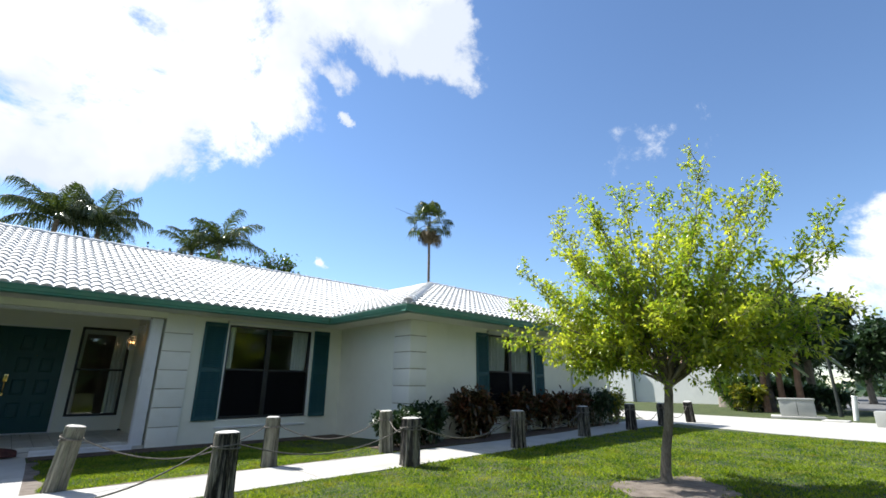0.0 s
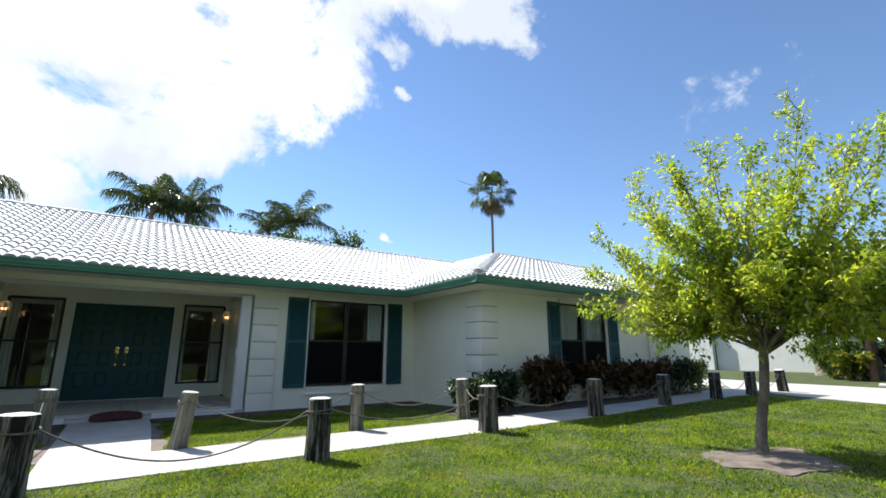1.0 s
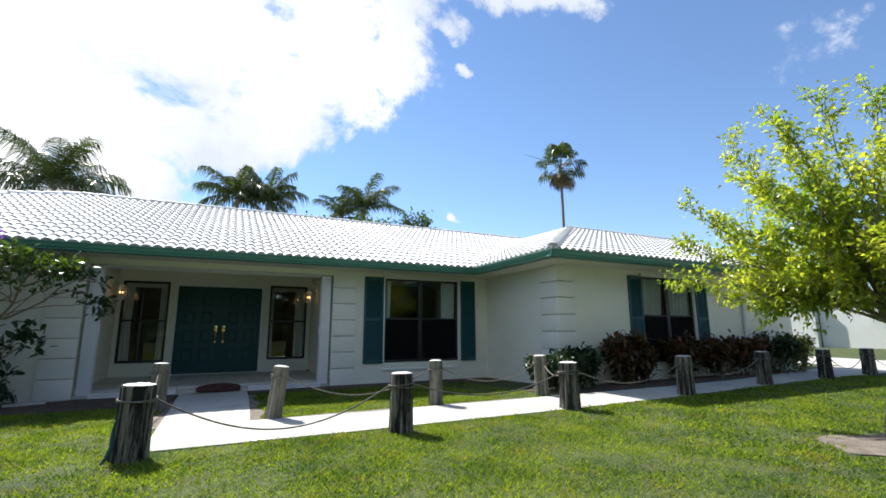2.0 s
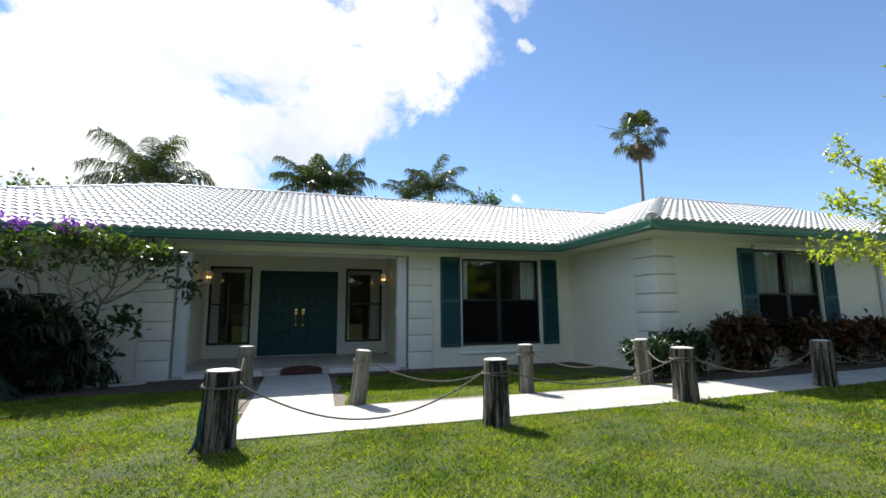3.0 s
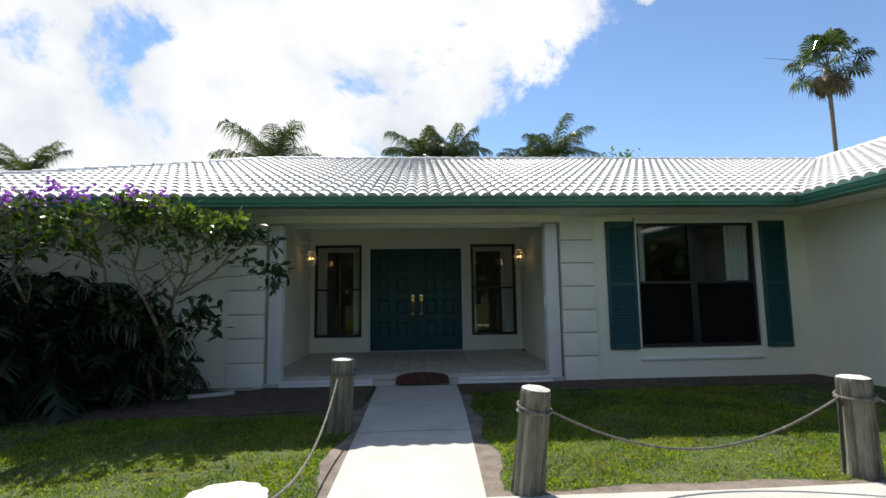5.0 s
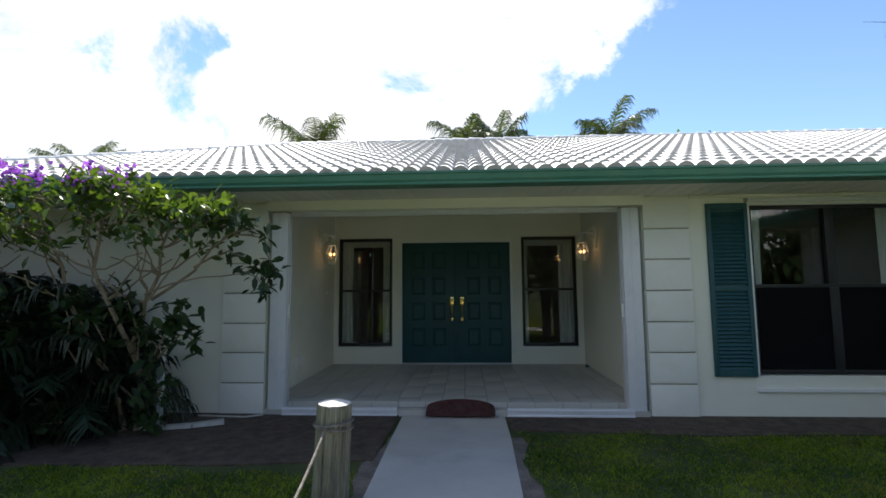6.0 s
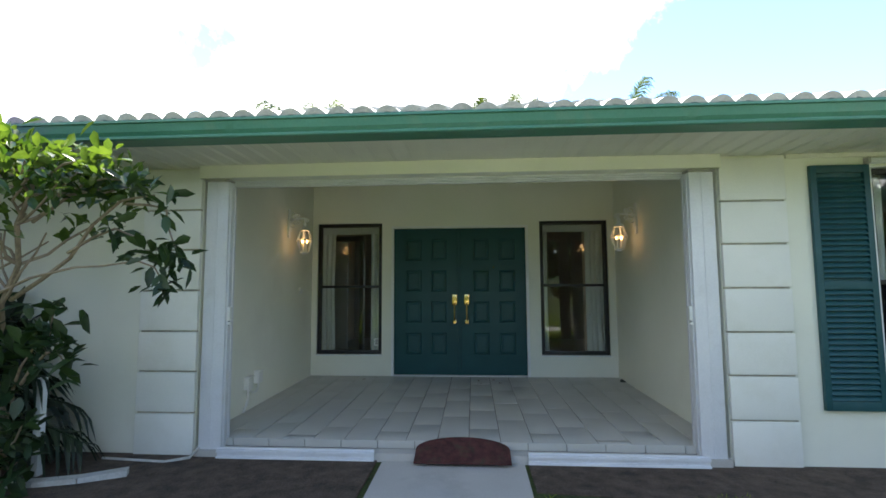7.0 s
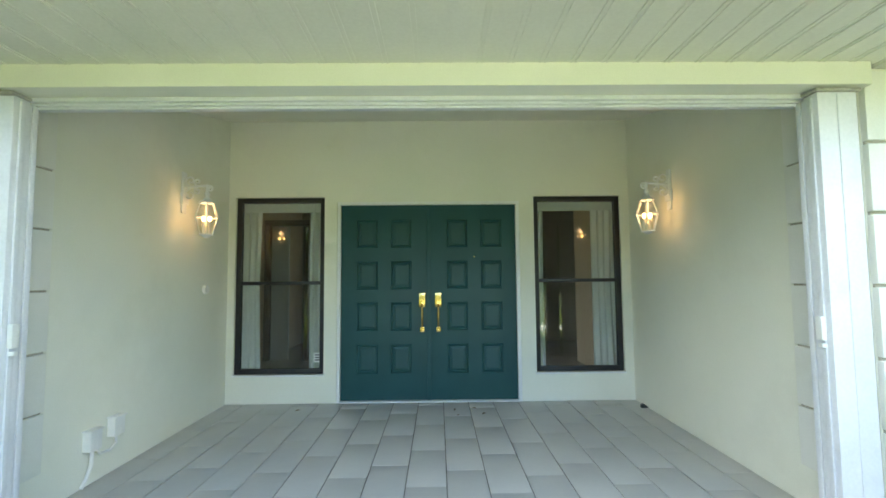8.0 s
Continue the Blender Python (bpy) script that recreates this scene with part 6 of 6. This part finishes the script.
BED = "planted bushes along the wing"
bush(5.45, 6.92, 0.62, 0.66, 51, "dark green glossy bush at the wing corner", M_DARKLEAF, 0.12, 2300, group=BED)
bush(6.15, 6.88, 0.60, 0.74, 52, "dark green glossy bush at the wing corner", M_DARKLEAF, 0.12, 2300, group=BED)
bush(7.30, 6.95, 0.34, 1.02, 53, "reddish-brown croton bush by the wall", M_CROTON, 0.135, 2000, group=BED, narrow=0.42)
bush(7.75, 7.0, 0.26, 0.66, 54, "low reddish-brown croton bush by the wall", M_CROTON, 0.135, 1300, group=BED, narrow=0.42)
bush(9.05, 7.0, 0.32, 0.95, 55, "reddish-brown croton bush by the wall", M_CROTON, 0.135, 1700, group=BED, narrow=0.42)
bush(10.15, 7.0, 0.32, 0.86, 56, "reddish-brown croton bush by the wall", M_CROTON, 0.135, 1500, group=BED, narrow=0.42)
bush(11.15, 6.98, 0.5, 0.95, 57, "dark reddish croton bush by the wall", M_CROTON, 0.135, 1500, group=BED, narrow=0.42)
bush(12.3, 6.95, 0.75, 1.02, 58, "dense green bush by the wall", M_DARKLEAF, 0.11, 2400, group=BED)
bush(13.15, 6.9, 0.7, 0.95, 59, "yellow-green variegated bush by the wall", M_YELLOWLEAF, 0.11, 2000, group=BED)


# ---- flowering shrub by the porch ----
def flowering_shrub():
    rng, nrng = random.Random(77), np.random.default_rng(77)
    t = thing("flowering_shrub", "tall open shrub with purple blossom and glossy leaves", "shrub", (-3.0, 9.35, -0.1))
    bm = bmesh.new()
    top_tips, low_tips = [], []

    def canopy_top(x):
        return 2.36 - 0.22 * max(0.0, x + 0.1) ** 1.3


    def limb(points, r0, r1):
        pts = [Vector(p) for p in points]
        fine = []
        for i in range(len(pts) - 1):
            for s in (0, 0.5):
                q = pts[i].lerp(pts[i + 1], s)
                fine.append(q + Vector((rng.uniform(-1, 1), rng.uniform(-1, 1), rng.uniform(-1, 1))) * (0.035 if i + s > 0 else 0))
        fine.append(pts[-1])
        n = len(fine) - 1
        sweep(bm, fine, [r0 + (r1 - r0) * k / n for k in range(n + 1)], 6, caps=False)
        return fine

    main = [
        [(0.0, 0, -0.05), (0.05, -0.05, 0.45), (0.0, -0.1, 0.9), (0.2, -0.2, 1.3), (0.45, -0.35, 1.8), (0.55, -0.4, 2.1)],
        [(-0.1, 0, -0.05), (-0.25, -0.1, 0.6), (-0.5, -0.2, 1.1), (-0.6, -0.35, 1.6), (-0.75, -0.5, 2.25)],
        [(-0.2, 0, -0.05), (-0.7, -0.2, 0.5), (-1.2, -0.4, 0.9), (-1.4, -0.5, 1.5), (-1.55, -0.6, 2.3)],
        [(0.05, 0, 0.4), (0.0, -0.2, 1.0), (-0.2, -0.4, 1.6), (0.0, -0.5, 2.3)],
        [(-0.3, 0, 0.2), (-1.1, -0.3, 0.7), (-1.8, -0.4, 1.3), (-2.2, -0.5, 2.2)],
        [(-0.4, 0.1, 0.0), (-1.6, -0.1, 0.9), (-2.6, -0.2, 1.7), (-3.0, -0.3, 2.3)],
    ]
    starts = []
    for m in main:
        fine = limb(m, 0.027, 0.012)
        starts += [p for p in fine if p.z > 1.15]
    # a fan of twigs that carry the canopy
    for p in starts:
        for k in range(4):
            reach = Vector((rng.uniform(-0.55, 0.6), rng.uniform(-0.45, 0.3), rng.uniform(0.15, 0.55)))
            end = p + reach
            end.z = min(end.z, canopy_top(end.x) + rng.uniform(-0.14, 0.0))
            fine = limb([p, p.lerp(end, 0.5) + Vector((0, 0, -0.04)), end], 0.011, 0.005)
            if end.z > 1.85:
                for q in fine[-2:]:
                    top_tips.append((q, reach.normalized(), 0))
    # long arm towards the porch, hanging at its end
    fine = limb([(0.25, -0.22, 1.3), (0.7, -0.3, 1.6), (1.1, -0.35, 1.9), (1.3, -0.35, 1.95)], 0.016, 0.006)
    arms = [[(0.45, -0.3, 1.8), (0.9, -0.4, 2.0), (1.2, -0.45, 2.02)], [(0.2, -0.25, 1.35), (0.8, -0.35, 1.5), (1.25, -0.4, 1.55), (1.42, -0.42, 1.42)],
            [(0.7, -0.3, 1.6), (1.1, -0.4, 1.75), (1.4, -0.42, 1.6)], [(1.1, -0.35, 1.9), (1.4, -0.4, 1.85), (1.5, -0.42, 1.6)]]
    hang = []
    for a in arms:
        f = limb(a, 0.010, 0.004)
        hang += [(f[-1], Vector((0.5, -0.2, -0.3)), 0), (f[-1] + Vector((0.03, 0, -0.06)), Vector((0.3, -0.2, -0.4)), 0), (f[-3], Vector((0.5, -0.1, -0.3)), 0)]
    top_tips += [(Vector((x, -0.4 + 0.1 * math.sin(9 * x), canopy_top(x) - 0.03)), Vector((0.5, 0, 0.4)), 0) for x in np.arange(-0.3, 1.15, 0.09)]
    # low shoots
    for pts in ([(0.03, -0.05, 0.4), (0.25, -0.15, 0.7), (0.45, -0.2, 1.0), (0.55, -0.22, 1.2)], [(0.05, -0.05, 0.5), (0.1, -0.2, 0.9), (0.05, -0.3, 1.35)], [(0.0, 0, 0.2), (0.25, -0.2, 0.35), (0.42, -0.25, 0.52)],
                [(0.0, 0, 0.3), (-0.2, -0.2, 0.7), (-0.25, -0.3, 1.1)], [(0.3, -0.16, 0.75), (0.55, -0.25, 0.95), (0.72, -0.3, 0.92)], [(0.02, -0.02, 0.1), (0.2, -0.12, 0.2), (0.3, -0.15, 0.25)],
                [(-0.2, 0, 0.1), (-0.45, -0.2, 0.35), (-0.6, -0.35, 0.75)], [(-0.3, 0, 0.1), (-0.7, -0.25, 0.25), (-1.0, -0.4, 0.5)], [(-0.25, -0.1, 0.4), (-0.5, -0.3, 0.9), (-0.45, -0.4, 1.25)], [(-0.5, -0.2, 0.6), (-0.9, -0.4, 1.0), (-1.1, -0.5, 1.3)], [(-0.1, 0, 0.0), (-0.3, -0.35, 0.15), (-0.5, -0.5, 0.22)]):
        f = limb(pts, 0.012, 0.005)
        low_tips += [(q, Vector((0.1, -0.2, 0.5)), 0) for q in f[2:]]
    part("branch_work", bm, M_BRANCH, t, "pale bare twisting branches")
    # sun and shade sit in the leaf colours: canopy lighter, lower leaves darker
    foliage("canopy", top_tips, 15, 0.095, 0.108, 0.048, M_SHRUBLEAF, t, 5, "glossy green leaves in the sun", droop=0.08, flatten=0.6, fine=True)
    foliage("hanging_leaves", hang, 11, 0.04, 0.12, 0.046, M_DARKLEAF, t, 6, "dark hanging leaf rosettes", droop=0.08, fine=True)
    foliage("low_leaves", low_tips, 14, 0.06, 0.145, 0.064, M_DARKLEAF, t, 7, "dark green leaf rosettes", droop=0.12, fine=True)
    flowers = [(Vector((rng.uniform(-2.6, -0.9) if k < 12 else rng.uniform(-0.9, 0.15), rng.uniform(-0.7, -0.3), 2.41 + rng.uniform(-0.08, 0.14))), Vector((0, 0, 1)), 0) for k in range(20)]
    flowers += [(Vector((-2.2, -0.6, 2.05)), Vector((0, 0, 1)), 0), (Vector((-2.5, -0.6, 2.15)), Vector((0, 0, 1)), 0)]
    foliage("blossom", flowers, 60, 0.055, 0.045, 0.042, M_PETAL, t, 8, "purple blossom clusters", droop=0.0)
    return t


flowering_shrub()


def cycad(x, y, h, r, n, seed, label):
    rng = random.Random(seed)
    t = thing("palm_shrub", label, "palm shrub", (x, y, -0.1), group="dark palms by the wall")
    bm = bmesh.new()
    cyl(bm, (0, 0, -0.05), (0, 0, h * 0.35), 0.12, 0.1, 9)
    part("trunk", bm, M_PALMBARK, t)
    bm = bmesh.new()
    for k in range(n):
        s = k / (n - 1)
        frond(bm, rng, (0, 0, h * 0.35), 2.4 * k + rng.uniform(-0.3, 0.3), r * rng.uniform(0.8, 1.15), radians(78 - 75 * s), radians(rng.uniform(50, 95)), leaflets=30, leaf_len=0.38, leaf_w=0.034)
    part("frond_tuft", bm, M_SHADELEAF, t, "drooping fronds darkened for the shade", soft_angle=0)
    return t


cycad(-4.4, 9.1, 1.3, 1.5, 34, 1, "low palm, coloured darker for the shade of the wall")
cycad(-5.4, 8.8, 1.7, 1.6, 34, 2, "low palm, coloured darker for the shade of the wall")
cycad(-3.8, 9.4, 0.9, 1.1, 28, 3, "low palm, coloured darker for the shade of the wall")
cycad(-6.5, 9.0, 1.8, 1.6, 30, 4, "low palm, coloured darker for the shade of the wall")
bush(-4.2, 8.95, 1.1, 1.1, 61, "leafy undergrowth, coloured darker for the shade below the palms", M_SHADELEAF, 0.2, 2600, group="undergrowth")
bush(-5.2, 8.6, 1.2, 1.4, 62, "leafy undergrowth, coloured darker for the shade below the palms", M_SHADELEAF, 0.2, 2600, group="undergrowth")
bush(-6.3, 8.6, 1.3, 1.7, 63, "leafy undergrowth, coloured darker for the shade below the palms", M_SHADELEAF, 0.2, 2600, group="undergrowth")
bush(-3.55, 9.3, 0.8, 0.5, 64, "leafy undergrowth, coloured darker for the shade below the palms", M_SHADELEAF, 0.15, 900, group="undergrowth")
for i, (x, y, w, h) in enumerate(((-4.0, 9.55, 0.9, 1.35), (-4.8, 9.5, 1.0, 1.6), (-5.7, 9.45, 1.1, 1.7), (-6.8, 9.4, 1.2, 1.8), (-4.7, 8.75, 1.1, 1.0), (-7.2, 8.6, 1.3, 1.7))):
    bush(x, y, w, h, 65 + i, "leafy undergrowth, coloured darker for the shade against the wall", M_SHADELEAF, 0.22, 3000, group="undergrowth", stems=12)

# ---- beyond the driveway ----
nb = thing("neighbour_house", "white walled neighbouring house with terracotta roof", "house", (32.0, 9.8, 0))
boxes("wall", M_WHITEWALL, nb, ((0, 0, -0.2), (0.25, 5.3, 2.35)))
boxes("wall", M_WHITEWALL, nb, ((-0.4, 5.34, -0.2), (0.25, 13.0, 2.7)))
boxes("wall", M_WHITEWALL, nb, ((0.25, 0, -0.2), (9.0, 0.25, 2.35)))
boxes("corner_post", M_DARKMETAL, nb, ((-0.05, 5.3, 0), (0.0, 5.34, 2.3)))
bm = bmesh.new()
v = [bm.verts.new(p) for p in ((2.0, 1.0, 2.5), (2.0, 14, 2.5), (7, 11, 3.7), (7, 4, 3.7), (12, 1, 2.5), (12, 14, 2.5))]
for f in ((0, 3, 2, 1), (0, 4, 3), (4, 5, 2, 3), (1, 2, 5), (0, 1, 5, 4)):
    bm.faces.new([v[i] for i in f])
part("roof", bm, M_TERRACOTTA, nb, "terracotta tile roof", soft_angle=0)

ub = thing("utility_box", "grey-green metal utility cabinet on a concrete pad", "utility box", (21.0, 4.1, 0), rz=12)
boxes("cabinet", M_GREYBOX, ub, ((-0.35, -0.5, 0.06), (0.35, 0.5, 0.60)), bevel=0.02)
boxes("lid", M_GREYBOX, ub, ((-0.38, -0.53, 0.60), (0.38, 0.53, 0.66)), bevel=0.015)
boxes("seam", M_DARKMETAL, ub, ((-0.356, -0.008, 0.10), (-0.349, 0.008, 0.58)))
boxes("pad", M_CONCRETE, ub, ((-0.62, -0.75, -0.05), (0.62, 0.8, 0.06)), bevel=0.01)
vc = tagged(boxes("valve_cover", M_STONE, None, ((19.3, 2.55, -0.02), (19.95, 3.2, 0.05)), bevel=0.01), "flat pale concrete valve cover in the grass", "valve cover")

lp = thing("utility_pole", "dark slim metal pole in the grass", "pole", (23.0, 3.2, 0))
bm = bmesh.new()
cyl(bm, (0, 0, -0.1), (0.0, 0.06, 4.1), 0.06, 0.045, 12)
part("post", bm, M_DARKMETAL, lp)
bm = bmesh.new()
cyl(bm, (0, 0, -0.05), (0, 0, 0.5), 0.085, 0.075, 12)
part("base_sleeve", bm, M_DARKMETAL, lp)

pb = thing("marker_post", "white plastic marker post, slightly leaning", "marker post", (20.9, 2.55, 0))
pb.matrix_basis = pose(20.9, 2.55, 0, 6, 0, 0)
bm = bmesh.new()
cyl(bm, (0, 0, -0.05), (0, 0, 0.74), 0.075, 0.07, 14)
part("pipe", bm, M_PLASTIC, pb)
bm = bmesh.new()
cyl(bm, (0, 0, 0.742), (0, 0, 0.785), 0.085, 0.08, 14)
part("cap", bm, M_PLASTIC, pb)
pm = tagged(boxes("post_box", M_GREYBOX, None, ((17.9, 1.35, -0.05), (18.4, 1.8, 0.42)), bevel=0.03), "small grey utility pedestal by the driveway", "pedestal")

leafy_tree(28.5, 8.6, 0, 7.2, 3.2, 71, "dark leafy tree at the edge of the neighbouring plot", M_SHRUBLEAF, 0.34, 4200, 0.3, 0.35, group="roadside trees")
leafy_tree(25.5, 5.9, 0, 6.4, 2.8, 72, "dark leafy tree with several thick trunks", M_DARKLEAF, 0.42, 6500, 0.2, 0.4, group="roadside trees")
leafy_tree(27.5, 4.6, 0, 6.2, 2.4, 73, "dark leafy tree with several thick trunks", M_DARKLEAF, 0.42, 6000, 0.18, 0.45, group="roadside trees")
leafy_tree(42, 4.0, 0, 5.4, 3.4, 74, "round dark roadside tree", M_DARKLEAF, 0.42, 7000, 0.2, 0.35, group="roadside trees")
leafy_tree(52, 9.5, 0, 6.0, 3.6, 75, "round dark roadside tree", M_DARKLEAF, 0.5, 5000, 0.2, 0.35, group="roadside trees")
leafy_tree(66, 3.2, 0, 6.0, 3.6, 76, "round dark roadside tree", M_DARKLEAF, 0.45, 2400, 0.22, 0.35, group="roadside trees")
for i, (x, y, w, h, m) in enumerate(((24.5, 6.9, 1.6, 1.7, M_SHRUBLEAF), (25.3, 7.3, 1.8, 1.9, M_SHRUBLEAF), (26.0, 6.3, 1.6, 1.4, M_DARKLEAF), (26.5, 5.0, 1.5, 1.3, M_DARKLEAF), (27.0, 3.9, 1.3, 1.1, M_DARKLEAF), (24.2, 6.4, 1.4, 1.3, M_YELLOWLEAF))):
    bush(x, y, w, h, 80 + i, "leafy bush at the edge of the neighbouring plot", m, 0.24, 1300, group="boundary bushes", stems=10)
# traveller's palm leaves above the boundary
bp = thing("banana_plant", "broad-leaved banana-like plant with paddle leaves", "plant", (24.6, 4.6, 0))
bm = bmesh.new()
for dx, dy, h in ((0, 0, 2.6), (0.3, 0.7, 2.9), (-0.2, 1.2, 2.4)):
    sweep(bm, [(dx, dy, -0.1), (dx + 0.05, dy, h * 0.5), (dx + 0.12, dy - 0.1, h)], [0.15, 0.12, 0.09], 9)
part("stem", bm, M_REDBARK, bp, "reddish-brown stems")
prng = random.Random(3)
bm = bmesh.new()
for dx, dy, h in ((0.1, -0.1, 2.6), (0.4, 0.6, 2.9), (-0.1, 1.1, 2.4)):
    for k in range(9):
        a, up = k * 2.4, 1.1 - 0.12 * k
        d = Vector((math.cos(a), math.sin(a), 0))
        side = Vector((-d.y, d.x, 0))
        prev = None
        for i in range(7):
            s = i / 6
            c = Vector((dx, dy, h)) + d * 1.9 * s + Vector((0, 0, 1.9 * (up * s - 0.75 * s * s)))
            w = 0.26 * math.sin(math.pi * min(1, 0.12 + 0.88 * s)) ** 0.6
            row = [bm.verts.new(c - side * w - Vector((0, 0, 0.08))), bm.verts.new(c), bm.verts.new(c + side * w - Vector((0, 0, 0.08)))]
            if prev:
                bm.faces.new((prev[0], prev[1], row[1], row[0]))
                bm.faces.new((prev[1], prev[2], row[2], row[1]))
            prev = row
part("paddle_leaves", bm, M_PALMLEAF, bp, "broad green paddle leaves")


# hedge line in the distance, not countable
hr = np.random.default_rng(91)
n = 9000
hx = hr.uniform(70, 260, n)
hy = hx * 0.11 + 10 + hr.normal(0, 3, n) + hr.choice((-16, 4), n)
hz = np.abs(hr.normal(0, 1, n)) * 2.4 * (0.7 + 0.5 * np.sin(hx * 0.23))
tagged(leaves("far_trees", np.stack([hx, hy, hz], 1), hr.normal(size=(n, 3)), 1.4, 0.9, M_DARKLEAF, None, hr), "dark line of distant trees along the road", "trees", kind="stuff")
n = 42000
side_a = hr.uniform(0, 2 * math.pi, n)
keep = ~((side_a > 6.08) | (side_a < 0.16))
south = (side_a > 3.5) & (side_a < 5.9)
far = np.where(south, hr.uniform(34, 48, n), hr.uniform(60, 85, n))
far_z = np.abs(hr.normal(0, 1, n)) * np.where(south, 5.6, 2.3) * (0.8 + 0.4 * np.sin(side_a * 23))
tagged(leaves("woodland", np.stack([far * np.cos(side_a), 8 + far * np.sin(side_a), far_z], 1)[keep], hr.normal(size=(int(keep.sum()), 3)), 1.5, 1.0, M_DARKLEAF, None, hr), "dark woodland edge round the gardens", "woodland", kind="stuff")


def parked_car():
    c = thing("car", "white estate car parked by the road", "car", (96.0, 8.6, 0.0), rz=5)
    bm = bmesh.new()
    side = [(-2.2, 0.35), (-2.25, 0.75), (-2.1, 1.0), (-1.5, 1.08), (-0.9, 1.55), (0.2, 1.62), (1.5, 1.58), (2.05, 1.05), (2.2, 0.95), (2.2, 0.4)]
    a = [bm.verts.new((x, -0.85, z)) for x, z in side]
    b = [bm.verts.new((x, 0.85, z)) for x, z in side]
    bm.faces.new(a)
    bm.faces.new(b[::-1])
    for k in range(len(side)):
        bm.faces.new((a[k], b[k], b[(k + 1) % len(side)], a[(k + 1) % len(side)]))
    bmesh.ops.bevel(bm, geom=bm.edges[:], offset=0.06, segments=2, affect="EDGES")
    part("body", bm, M_CARPAINT, c)
    for s in (-0.862, 0.842):
        boxes("side_window", M_BLACK, c, ((-0.8, s, 1.1), (1.5, s + 0.02, 1.5)), bevel=0.008)
    boxes("windscreen", M_BLACK, c, ((-1.42, -0.68, 1.12), (-1.12, 0.68, 1.4)), bevel=0.05)
    for x in (-1.4, 1.4):
        for y in (-0.87, 0.67):
            bm = bmesh.new()
            cyl(bm, (x, y, 0.33), (x, y + 0.2, 0.33), 0.33, 0.33, 18)
            w = part("wheel", bm, M_RUBBER, c, "black tyre")
            bm = bmesh.new()
            cyl(bm, (x, y - 0.01, 0.33), (x, y + 0.21, 0.33), 0.2, 0.2, 14)
            part("rim", bm, M_ALU, w)
    return c


parked_car()

# ---- roof tiles, last ----
roof_face(main_roof, roof_mesh, (WEST_X, EY, EAVE_Z), (1, 0, 0), (0, COS, math.sin(SLOPE)), EX - WEST_X + RUN, HEIGHT,
          lambda v: v * COS, lambda v: EX - WEST_X + v * COS, lambda u, v: 5.5 < u < 14.1 and v < 4.0)
roof_face(wing_roof, roof_mesh, (EX, WY, EAVE_Z), (1, 0, 0), (0, COS, math.sin(SLOPE)), 14.35 - EX, WING_RUN / COS,
          lambda v: v * COS, lambda v: 14.35 - EX, lambda u, v: u < 5.0)
# the slope beside the valley runs north to south, so u goes towards the south
def west_limit(v):
    run = v * COS
    if run <= WING_RUN:
        return EY - WY - run
    s = min((run - WING_RUN) / (RUN - WING_RUN), 1.0)
    return (EY - WY - WING_RUN) * (1 - s) - RUN * s


roof_face(wing_west, roof_mesh, (EX, EY, EAVE_Z), (0, -1, 0), (COS, 0, math.sin(SLOPE)), EY - WY, HEIGHT,
          lambda v: -v * COS, west_limit, lambda u, v: True)
